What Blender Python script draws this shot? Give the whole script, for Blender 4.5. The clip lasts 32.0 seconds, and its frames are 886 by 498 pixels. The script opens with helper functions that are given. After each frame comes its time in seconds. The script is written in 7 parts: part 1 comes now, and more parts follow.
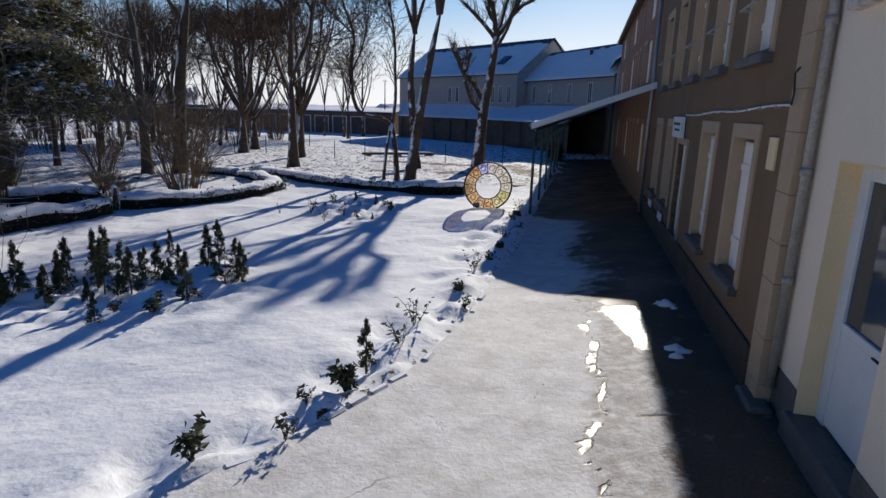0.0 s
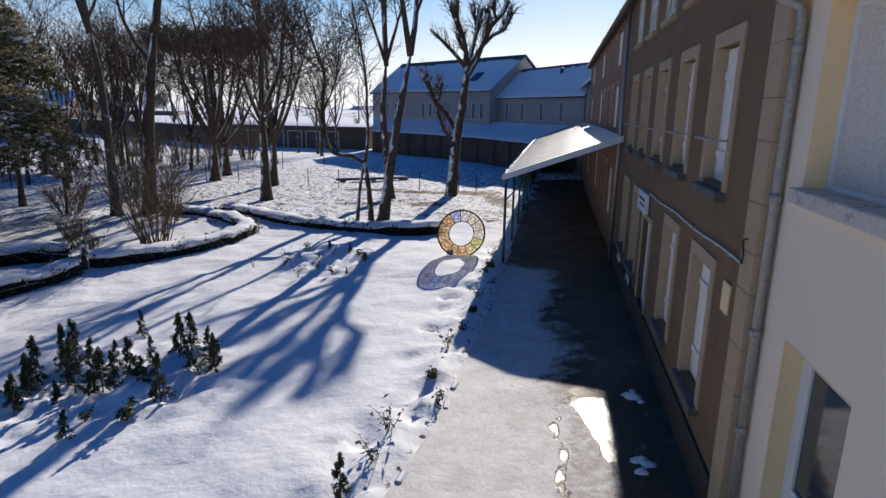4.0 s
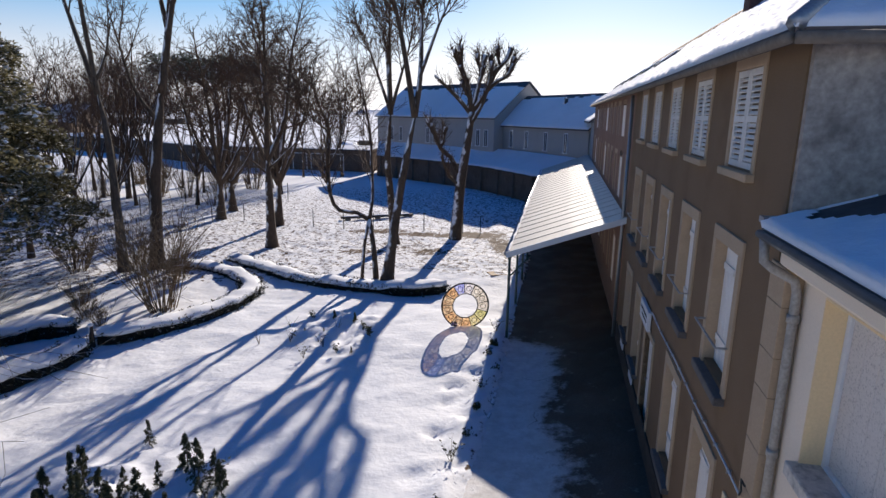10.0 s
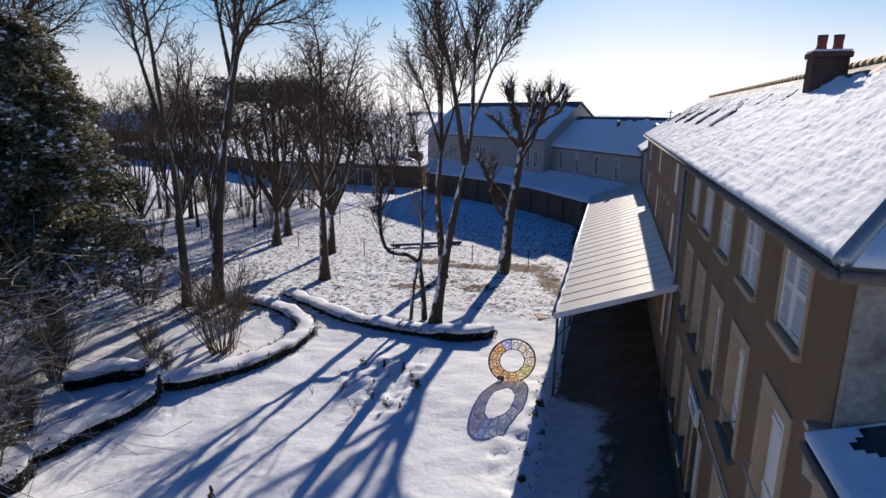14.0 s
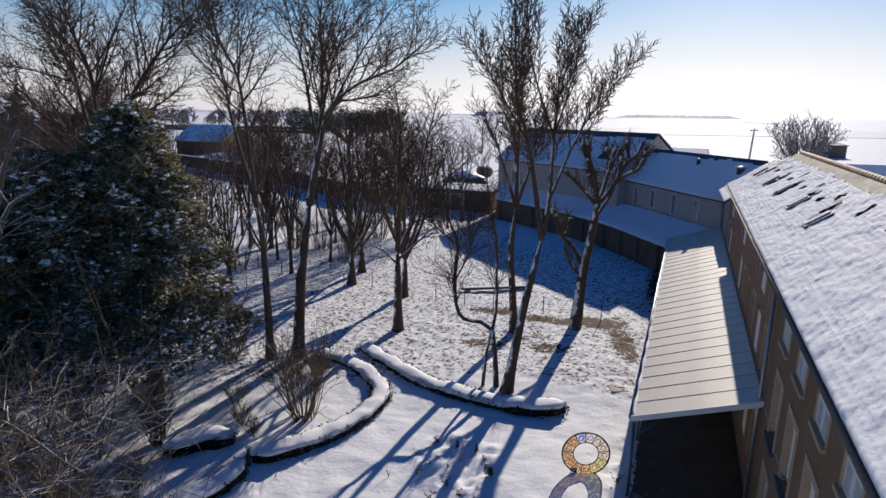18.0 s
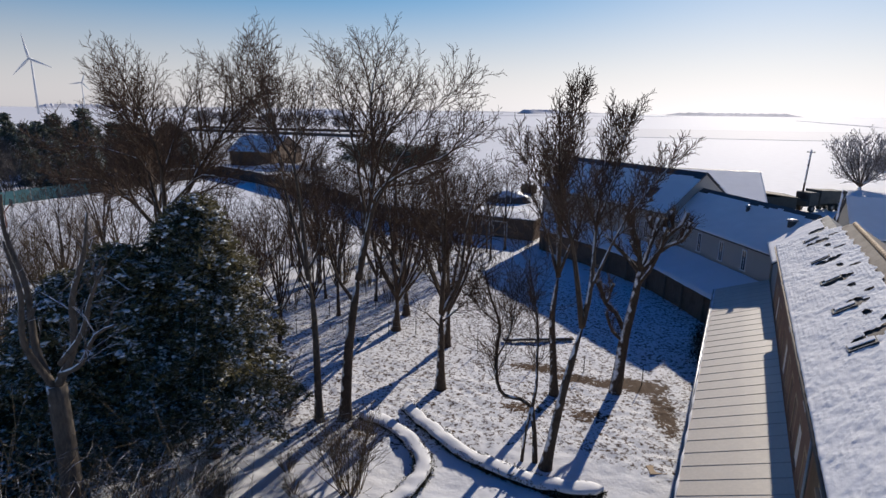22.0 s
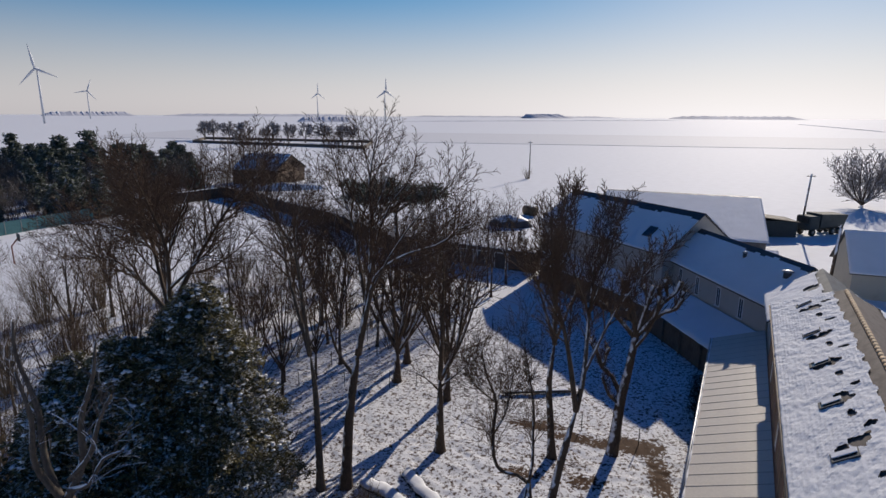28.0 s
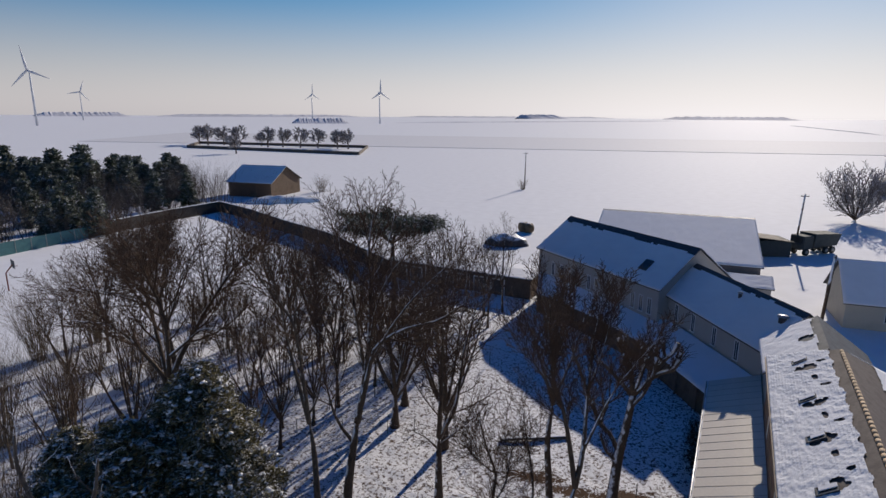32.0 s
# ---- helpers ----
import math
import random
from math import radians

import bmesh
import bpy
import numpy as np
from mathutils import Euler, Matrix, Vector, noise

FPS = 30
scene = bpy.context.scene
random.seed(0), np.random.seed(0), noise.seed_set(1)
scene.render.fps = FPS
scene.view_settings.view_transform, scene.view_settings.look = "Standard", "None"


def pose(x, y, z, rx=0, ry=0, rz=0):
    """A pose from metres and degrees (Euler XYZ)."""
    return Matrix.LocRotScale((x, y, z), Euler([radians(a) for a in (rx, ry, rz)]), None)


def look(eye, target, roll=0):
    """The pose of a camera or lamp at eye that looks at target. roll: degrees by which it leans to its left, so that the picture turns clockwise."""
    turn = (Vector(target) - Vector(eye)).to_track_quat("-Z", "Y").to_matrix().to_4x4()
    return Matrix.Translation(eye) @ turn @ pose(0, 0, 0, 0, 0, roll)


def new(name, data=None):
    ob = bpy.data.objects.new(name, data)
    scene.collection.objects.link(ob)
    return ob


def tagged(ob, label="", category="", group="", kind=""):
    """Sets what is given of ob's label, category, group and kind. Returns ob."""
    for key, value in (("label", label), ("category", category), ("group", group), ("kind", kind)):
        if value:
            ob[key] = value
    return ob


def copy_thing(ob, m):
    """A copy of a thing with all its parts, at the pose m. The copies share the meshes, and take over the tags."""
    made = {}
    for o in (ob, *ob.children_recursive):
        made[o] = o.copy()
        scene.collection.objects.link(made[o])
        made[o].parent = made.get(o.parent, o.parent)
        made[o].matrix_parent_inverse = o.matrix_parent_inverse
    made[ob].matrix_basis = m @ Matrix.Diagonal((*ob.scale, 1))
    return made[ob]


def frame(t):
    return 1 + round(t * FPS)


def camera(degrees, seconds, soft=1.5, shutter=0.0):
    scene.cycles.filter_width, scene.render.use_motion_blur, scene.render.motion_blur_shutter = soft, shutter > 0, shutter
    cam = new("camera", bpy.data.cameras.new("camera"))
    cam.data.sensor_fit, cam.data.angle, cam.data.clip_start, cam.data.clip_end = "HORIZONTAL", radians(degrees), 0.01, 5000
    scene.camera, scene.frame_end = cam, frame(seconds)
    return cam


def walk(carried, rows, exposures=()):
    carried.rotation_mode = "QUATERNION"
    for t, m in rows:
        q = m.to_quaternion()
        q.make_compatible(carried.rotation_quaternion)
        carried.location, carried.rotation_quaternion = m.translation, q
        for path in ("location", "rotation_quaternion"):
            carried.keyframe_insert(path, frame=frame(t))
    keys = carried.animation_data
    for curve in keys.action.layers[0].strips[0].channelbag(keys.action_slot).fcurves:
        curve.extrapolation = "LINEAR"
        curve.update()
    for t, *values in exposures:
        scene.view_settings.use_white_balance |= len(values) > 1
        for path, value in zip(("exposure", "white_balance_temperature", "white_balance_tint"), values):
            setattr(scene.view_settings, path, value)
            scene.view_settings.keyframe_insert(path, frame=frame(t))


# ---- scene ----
cam = camera(75.0, 32.0)
PATH = [
    (0, (-0.351, 0.475, 3.544), (-0.302, 2.418, 3.073), 1.6),
    (0.5, (-0.381, 0.444, 3.906), (-0.341, 2.387, 3.434), 1.8),
    (1, (-0.395, 0.419, 4.105), (-0.345, 2.362, 3.632), 1.8),
    (1.5, (-0.404, 0.374, 4.306), (-0.339, 2.316, 3.836), 1.8),
    (2, (-0.363, 0.394, 4.5), (-0.289, 2.337, 4.031), 1.7),
    (2.5, (-0.379, 0.346, 4.698), (-0.292, 2.288, 4.231), 1.6),
    (3, (-0.372, 0.347, 4.9), (-0.271, 2.289, 4.431), 1.7),
    (3.5, (-0.311, 0.491, 5.075), (-0.201, 2.432, 4.607), 1.2),
    (5.5, (-0.243, 1.161, 5.805), (-0.075, 3.099, 5.342), 1.0),
    (6, (-0.253, 1.207, 6.122), (-0.151, 3.15, 5.662), 1.0),
    (6.5, (-0.26, 1.241, 6.42), (-0.254, 3.186, 5.957), 0.9),
    (7, (-0.28, 1.223, 6.63), (-0.254, 3.169, 6.169), 1.0),
    (7.5, (-0.28, 1.22, 6.854), (-0.228, 3.166, 6.394), 1.0),
    (8, (-0.267, 1.214, 7.099), (-0.191, 3.159, 6.643), 1.0),
    (8.5, (-0.288, 1.193, 7.347), (-0.194, 3.138, 6.891), 1.0),
    (9, (-0.259, 1.194, 7.504), (-0.158, 3.138, 7.046), 0.9),
    (9.5, (-0.285, 1.145, 7.54), (-0.18, 3.089, 7.083), 1.0),
    (10, (-0.256, 1.154, 7.669), (-0.145, 3.098, 7.213), 0.8),
    (10.5, (-0.28, 1.101, 7.801), (-0.165, 3.045, 7.344), 0.9),
    (11, (-0.265, 1.125, 7.856), (-0.151, 3.069, 7.398), 0.8),
    (11.5, (-0.259, 1.112, 8.111), (-0.158, 3.057, 7.652), 0.8),
    (12, (-0.248, 1.109, 8.424), (-0.18, 3.055, 7.966), 0.9),
    (12.5, (-0.257, 1.1, 8.76), (-0.219, 3.047, 8.303), 0.9),
    (13, (-0.286, 1.1, 9.082), (-0.276, 3.047, 8.626), 0.8),
    (13.5, (-0.306, 1.152, 9.357), (-0.326, 3.099, 8.901), 0.8),
    (14, (-0.333, 1.22, 9.676), (-0.386, 3.167, 9.222), 0.7),
    (14.5, (-0.349, 1.313, 10.037), (-0.435, 3.259, 9.584), 0.6),
    (16.5, (-0.851, 1.341, 11.652), (-1.05, 3.276, 11.185), 0.9),
    (17, (-0.947, 1.403, 12.061), (-1.169, 3.336, 11.596), 0.9),
    (17.5, (-0.903, 1.555, 12.485), (-1.152, 3.486, 12.027), 0.8),
    (18, (-0.889, 1.546, 12.973), (-1.164, 3.474, 12.515), 0.7),
    (18.5, (-0.824, 1.523, 13.473), (-1.125, 3.446, 13.017), 0.6),
    (19, (-0.886, 1.544, 14.047), (-1.221, 3.462, 13.589), 0.7),
    (19.5, (-0.814, 1.531, 14.466), (-1.176, 3.445, 14.012), 0.6),
    (20, (-0.821, 1.548, 14.99), (-1.196, 3.459, 14.534), 0.8),
    (20.5, (-0.849, 1.581, 15.483), (-1.238, 3.489, 15.025), 0.8),
    (21, (-0.832, 1.578, 15.963), (-1.236, 3.482, 15.506), 0.7),
    (21.5, (-0.848, 1.548, 16.551), (-1.264, 3.449, 16.089), 0.7),
    (22, (-0.983, 1.553, 17.113), (-1.403, 3.451, 16.644), 0.7),
    (22.5, (-0.953, 1.541, 17.584), (-1.388, 3.436, 17.116), 0.7),
    (23, (-0.966, 1.584, 17.944), (-1.417, 3.477, 17.483), 0.7),
    (23.5, (-1.056, 1.698, 18.492), (-1.508, 3.589, 18.025), 0.8),
    (24, (-1.079, 1.766, 19.057), (-1.538, 3.655, 18.585), 0.8),
    (24.5, (-1.077, 1.865, 19.444), (-1.538, 3.753, 18.975), 0.8),
    (26.5, (-0.516, 1.662, 20.195), (-0.968, 3.552, 19.724), 0.4),
    (27, (-0.5, 1.736, 20.415), (-0.951, 3.629, 19.951), 0.2),
    (27.5, (-0.567, 1.785, 20.735), (-1.012, 3.68, 20.275), 0.1),
    (28, (-0.73, 1.821, 21.004), (-1.164, 3.72, 20.549), 0.3),
    (28.5, (-0.664, 1.823, 21.422), (-1.1, 3.721, 20.968), 0.4),
    (29, (-0.629, 1.862, 21.83), (-1.064, 3.76, 21.375), 0.4),
    (29.5, (-0.662, 1.89, 22.205), (-1.095, 3.791, 21.757), 0.4),
    (30, (-0.893, 1.963, 22.512), (-1.317, 3.866, 22.065), 0.5),
    (30.5, (-1.178, 2.158, 22.892), (-1.595, 4.062, 22.445), 0.7),
    (31, (-1.339, 2.209, 23.385), (-1.747, 4.115, 22.937), 0.8),
    (31.5, (-1.36, 2.27, 23.948), (-1.771, 4.174, 23.493), 1.0),
    (32, (-1.109, 2.477, 24.587), (-1.526, 4.379, 24.132), 0.3),
]
EXPOSURES = [(0, 0.08, 6300, 5), (3, 0.18, 6330, 6), (8, 0.47, 6480, 9), (13, 0.27, 6510, 9), (18, 0.09, 6520, 8), (24, -0.11, 6560, 8), (32, -0.28, 6620, 9)]
walk(cam, [(t, look(eye, target, roll)) for t, eye, target, roll in PATH], EXPOSURES)

# ---- light -------------------------------------------------------------
SUN_AZ, SUN_EL = 16.6, 22.4          # degrees from +y towards +x, and above the horizon
SKY_SAT, SKY_LOW, SKY_HIGH = 1.28, 0.087, 0.047   # colour and strength of the sky, low and overhead
HAZE = (0.104, 0.096, 0.101, 1)
world = bpy.data.worlds.new("winter_sky")
scene.world = world
world.use_nodes = True
wn = world.node_tree.nodes
wl = world.node_tree.links
sky = wn.new("ShaderNodeTexSky")
sky.sky_type = "NISHITA"
sky.sun_disc = False
sky.sun_elevation, sky.sun_rotation = radians(SUN_EL), radians(SUN_AZ)
sky.air_density, sky.dust_density, sky.ozone_density = 1.0, 0.25, 5.0
wn["Background"].inputs["Strength"].default_value = 1.0
# clear winter air: deep blue overhead, paling to a faintly pink white haze above the fields
way = wn.new("ShaderNodeTexCoord")
split = wn.new("ShaderNodeSeparateXYZ")
wl.new(way.outputs["Generated"], split.inputs["Vector"])


def sky_ramp(a, b, lo, hi):
    r = wn.new("ShaderNodeMapRange")
    r.interpolation_type = "SMOOTHSTEP"
    r.inputs["From Min"].default_value, r.inputs["From Max"].default_value = a, b
    r.inputs["To Min"].default_value, r.inputs["To Max"].default_value = lo, hi
    wl.new(split.outputs["Z"], r.inputs["Value"])
    return r.outputs["Result"]


deep = wn.new("ShaderNodeHueSaturation")
deep.inputs["Saturation"].default_value = SKY_SAT
wl.new(sky.outputs["Color"], deep.inputs["Color"])
dim = wn.new("ShaderNodeMix")
dim.data_type, dim.blend_type = "RGBA", "MULTIPLY"
dim.inputs["Factor"].default_value = 1.0
wl.new(deep.outputs["Color"], dim.inputs[6])
wl.new(sky_ramp(0.10, 0.55, SKY_LOW, SKY_HIGH), dim.inputs[7])
haze = wn.new("ShaderNodeMix")
haze.data_type = "RGBA"
grey = wn.new("ShaderNodeRGBToBW")
wl.new(sky.outputs["Color"], grey.inputs["Color"])
lift = wn.new("ShaderNodeMix")
lift.data_type, lift.blend_type = "RGBA", "MULTIPLY"
lift.inputs["Factor"].default_value = 1.0
wl.new(grey.outputs["Val"], lift.inputs[6])
lift.inputs[7].default_value = HAZE
wl.new(sky_ramp(-0.02, 0.20, 0.97, 0.0), haze.inputs["Factor"])
cool = wn.new("ShaderNodeMix")
cool.data_type, cool.blend_type = "RGBA", "MULTIPLY"
cool.inputs["Factor"].default_value = 1.0
zenith = wn.new("ShaderNodeMix")
zenith.data_type = "RGBA"
zenith.inputs[6].default_value, zenith.inputs[7].default_value = (0.98, 0.95, 1.06, 1), (0.68, 0.90, 1.34, 1)
wl.new(sky_ramp(0.2, 0.55, 0.0, 1.0), zenith.inputs["Factor"])
wl.new(zenith.outputs[2], cool.inputs[7])
wl.new(dim.outputs[2], cool.inputs[6])
wl.new(cool.outputs[2], haze.inputs[6])
veil = wn.new("ShaderNodeVectorMath")
veil.operation = "MULTIPLY_ADD"
veil.inputs[1].default_value, veil.inputs[2].default_value = (0.85, 0.85, 0.85), (0.25, 0.235, 0.255)
wl.new(lift.outputs[2], veil.inputs[0])
wl.new(veil.outputs[0], haze.inputs[7])
soft = wn.new("ShaderNodeMix")               # keeps the glow round the sun from burning out
soft.data_type, soft.blend_type = "RGBA", "DIVIDE"
soft.inputs["Factor"].default_value = 1.0
below = wn.new("ShaderNodeVectorMath")
below.operation = "MULTIPLY_ADD"
below.inputs[1].default_value, below.inputs[2].default_value = (0.45, 0.45, 0.45), (0.72, 0.72, 0.72)
wl.new(haze.outputs[2], below.inputs[0])
wl.new(haze.outputs[2], soft.inputs[6])
wl.new(below.outputs[0], soft.inputs[7])
wl.new(soft.outputs[2], wn["Background"].inputs["Color"])
sun_data = bpy.data.lights.new("sun", "SUN")
sun_data.energy, sun_data.angle, sun_data.color = 4.9, radians(0.55), (1.0, 0.895, 0.79)
sun = new("sun", sun_data)
sa, se = radians(SUN_AZ), radians(SUN_EL)
toward_sun = Vector((math.sin(sa) * math.cos(se), math.cos(sa) * math.cos(se), math.sin(se)))
sun.matrix_world = look(toward_sun * 200, (0, 0, 0))
scene.view_settings.exposure = 0.0

# ---- materials ---------------------------------------------------------


def nodes_of(name):
    m = bpy.data.materials.new(name)
    m.use_nodes = True
    nt = m.node_tree
    return m, nt, nt.nodes["Principled BSDF"]


def add(nt, kind, **values):
    nd = nt.nodes.new(kind)
    for k, v in values.items():
        nd.inputs[k.replace("_", " ")].default_value = v
    return nd


def ramp(nt, source, a, b):
    r = nt.nodes.new("ShaderNodeMapRange")
    r.inputs["From Min"].default_value, r.inputs["From Max"].default_value = a, b
    nt.links.new(source, r.inputs["Value"])
    return r.outputs["Result"]


def math_node(nt, op, a, b):
    m = nt.nodes.new("ShaderNodeMath")
    m.operation = op
    for i, s in enumerate((a, b)):
        if isinstance(s, (int, float)):
            m.inputs[i].default_value = s
        else:
            nt.links.new(s, m.inputs[i])
    return m.outputs[0]


def blend(nt, fac, a, b):
    m = nt.nodes.new("ShaderNodeMix")
    m.data_type = "RGBA"
    for key, s in (("Factor", fac), ("A", a), ("B", b)):
        sock = [i for i in m.inputs if i.name == key and (i.type == "RGBA" or key == "Factor" and i.type == "VALUE")][0]
        if isinstance(s, (tuple, int, float)):
            sock.default_value = (*s, 1) if isinstance(s, tuple) and len(s) == 3 else s
        else:
            nt.links.new(s, sock)
    return [o for o in m.outputs if o.type == "RGBA"][0]


def noise_of(nt, scale, detail=4.0, rough=0.55, coord="Object", stretch=None):
    tc = nt.nodes.new("ShaderNodeTexCoord")
    src = tc.outputs[coord]
    if stretch:
        mp = nt.nodes.new("ShaderNodeMapping")
        mp.inputs["Scale"].default_value = stretch
        nt.links.new(src, mp.inputs["Vector"])
        src = mp.outputs["Vector"]
    n = add(nt, "ShaderNodeTexNoise", Scale=scale, Detail=detail, Roughness=rough)
    nt.links.new(src, n.inputs["Vector"])
    return n.outputs["Fac"]


SNOW = (0.86, 0.87, 0.90)


def surface(name, base, rough=0.8, vary=0.25, grain=30.0, stain=1.5, bump=0.3, depth=0.01, metal=0.0,
            snow=None, snow_scale=4.0, each=0.0, dark=None, spec=0.4, stretch=None, wind=None):
    """A base colour with grain and stains, fine relief, and where asked snow lying on what faces up."""
    m, nt, p = nodes_of(name)
    fine = noise_of(nt, grain, 5.0, 0.6, stretch=stretch)
    broad = noise_of(nt, stain, 4.0, 0.6)
    lo = tuple(c * (1 - vary) for c in base)
    hi = tuple(min(1, c * (1 + vary)) for c in base)
    col = blend(nt, ramp(nt, fine, 0.3, 0.7), lo, hi)
    worn = dark or tuple(c * (1 - 1.4 * vary) for c in base)
    col = blend(nt, ramp(nt, broad, 0.52, 0.78), col, worn)
    if each:
        info = nt.nodes.new("ShaderNodeObjectInfo")
        h = nt.nodes.new("ShaderNodeHueSaturation")
        nt.links.new(ramp(nt, info.outputs["Random"], 0, 1), h.inputs["Value"])
        h.inputs["Value"].default_value = 1
        mr = ramp(nt, info.outputs["Random"], 0, 1)
        mr.node.inputs["To Min"].default_value, mr.node.inputs["To Max"].default_value = 1 - each, 1 + each
        nt.links.new(mr, h.inputs["Value"])
        nt.links.new(col, h.inputs["Color"])
        col = h.outputs["Color"]
    rough_out = ramp(nt, broad, 0.2, 0.8)
    rough_out.node.inputs["To Min"].default_value, rough_out.node.inputs["To Max"].default_value = max(0.03, rough - 0.12), min(1, rough + 0.1)
    if snow:
        geo = nt.nodes.new("ShaderNodeNewGeometry")
        sep = nt.nodes.new("ShaderNodeSeparateXYZ")
        nt.links.new(geo.outputs["Normal"], sep.inputs["Vector"])
        patch = noise_of(nt, snow_scale, 3.0, 0.6)
        face = sep.outputs["Z"]
        if wind:
            dot = nt.nodes.new("ShaderNodeVectorMath")
            dot.operation = "DOT_PRODUCT"
            dot.inputs[1].default_value = wind
            nt.links.new(geo.outputs["Normal"], dot.inputs[0])
            face = dot.outputs["Value"]
        lying = math_node(nt, "ADD", face, math_node(nt, "MULTIPLY", math_node(nt, "SUBTRACT", patch, 0.5), snow[2]))
        mask = ramp(nt, lying, snow[0], snow[1])
        col = blend(nt, mask, col, SNOW)
    nt.links.new(col, p.inputs["Base Color"])
    nt.links.new(rough_out, p.inputs["Roughness"])
    p.inputs["Metallic"].default_value = metal
    p.inputs["Specular IOR Level"].default_value = spec
    if bump:
        b = add(nt, "ShaderNodeBump", Strength=bump, Distance=depth)
        nt.links.new(fine, b.inputs["Height"])
        nt.links.new(b.outputs["Normal"], p.inputs["Normal"])
    return m


def snow_material(name, grain=9.0, depth=0.03, tint=SNOW, bare=None, ripple=0.0):
    """Snow with soft lumps and a fine crust; bare: the colour of dead grass where the mesh is marked as bare."""
    m, nt, p = nodes_of(name)
    lumps = noise_of(nt, grain, 4.0, 0.55)
    crust = noise_of(nt, grain * 9, 3.0, 0.6)
    broad = noise_of(nt, 0.35, 3.0, 0.5)
    col = blend(nt, ramp(nt, broad, 0.3, 0.75), tint, tuple(c * 0.93 for c in tint))
    if bare:
        at = nt.nodes.new("ShaderNodeAttribute")
        at.attribute_name = "bare"
        tuft = noise_of(nt, 4.6, 6.0, 0.72)
        swing = math_node(nt, "ADD", 0.4, math_node(nt, "MULTIPLY", at.outputs["Fac"], 4.0))
        mask = ramp(nt, math_node(nt, "ADD", at.outputs["Fac"], math_node(nt, "MULTIPLY", math_node(nt, "SUBTRACT", tuft, 0.5), swing)), 0.46, 0.60)
        straw = blend(nt, ramp(nt, noise_of(nt, 14.0, 4.0), 0.35, 0.65), bare, tuple(c * 2.3 for c in bare))
        col = blend(nt, mask, col, straw)
    nt.links.new(col, p.inputs["Base Color"])
    p.inputs["Roughness"].default_value = 0.8
    p.inputs["Specular IOR Level"].default_value = 0.12
    b = add(nt, "ShaderNodeBump", Strength=0.4, Distance=depth)
    nt.links.new(lumps, b.inputs["Height"])
    if ripple:
        wave = noise_of(nt, 3.0, 3.0, 0.55, stretch=(1.0, 1.25, 1.0))
        b0 = add(nt, "ShaderNodeBump", Strength=0.5, Distance=ripple)
        nt.links.new(wave, b0.inputs["Height"])
        nt.links.new(b0.outputs["Normal"], b.inputs["Normal"])
    b2 = add(nt, "ShaderNodeBump", Strength=0.12, Distance=depth * 0.2)
    nt.links.new(crust, b2.inputs["Height"])
    nt.links.new(b.outputs["Normal"], b2.inputs["Normal"])
    nt.links.new(b2.outputs["Normal"], p.inputs["Normal"])
    return m


def leaf_material(name, base, snow=(0.75, 0.95, 1.1), light=0.12, vary=0.5, grain=1.3):
    m, nt, p = nodes_of(name)
    geo = nt.nodes.new("ShaderNodeNewGeometry")
    lo, hi = tuple(c * (1 - vary) for c in base), tuple(c * (1 + vary) for c in base)
    col = blend(nt, geo.outputs["Random Per Island"], lo, hi)
    if snow:
        sep = nt.nodes.new("ShaderNodeSeparateXYZ")
        nt.links.new(geo.outputs["Normal"], sep.inputs["Vector"])
        up = math_node(nt, "ABSOLUTE", sep.outputs["Z"], 0)
        patch = noise_of(nt, grain, 4.0, 0.65)
        mask = ramp(nt, math_node(nt, "ADD", up, math_node(nt, "MULTIPLY", math_node(nt, "SUBTRACT", patch, 0.5), snow[2])), snow[0], snow[1])
        col = blend(nt, mask, col, SNOW)
    nt.links.new(col, p.inputs["Base Color"])
    p.inputs["Roughness"].default_value = 0.7
    p.inputs["Specular IOR Level"].default_value = 0.15
    if light:
        tr = nt.nodes.new("ShaderNodeBsdfTranslucent")
        nt.links.new(col, tr.inputs["Color"])
        mx = nt.nodes.new("ShaderNodeMixShader")
        mx.inputs[0].default_value = light
        nt.links.new(p.outputs[0], mx.inputs[1])
        nt.links.new(tr.outputs[0], mx.inputs[2])
        nt.links.new(mx.outputs[0], nt.nodes["Material Output"].inputs["Surface"])
    return m


def pane_material(name, tint=(0.03, 0.035, 0.04)):
    """Dark room seen through window glass: a glossy pane."""
    m, nt, p = nodes_of(name)
    col = blend(nt, ramp(nt, noise_of(nt, 1.2, 2.0), 0.35, 0.7), tint, tuple(c * 1.7 for c in tint))
    nt.links.new(col, p.inputs["Base Color"])
    p.inputs["Roughness"].default_value = 0.07
    p.inputs["Specular IOR Level"].default_value = 0.7
    return m


M_SNOW = snow_material("snow_ground", grain=5.5, depth=0.05, ripple=0.04, bare=(0.038, 0.017, 0.007))
M_ROOFSNOW = snow_material("snow_on_roof", grain=11.0, depth=0.03)
M_CAP = snow_material("snow_cap", grain=7.0, depth=0.03)
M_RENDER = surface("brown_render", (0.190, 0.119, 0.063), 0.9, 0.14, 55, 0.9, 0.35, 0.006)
M_RENDER2 = surface("red_brown_render", (0.25, 0.145, 0.098), 0.9, 0.18, 45, 0.8, 0.35, 0.006)
M_GREYWALL = surface("grey_patchy_render", (0.36, 0.31, 0.26), 0.9, 0.30, 12, 1.6, 0.3, 0.008, dark=(0.12, 0.10, 0.085))
M_WHITE = surface("white_render", (0.88, 0.735, 0.57), 0.85, 0.05, 70, 0.6, 0.3, 0.004)
M_CREAM = surface("cream_paint", (0.86, 0.66, 0.38), 0.8, 0.06, 40, 0.9, 0.2, 0.003)
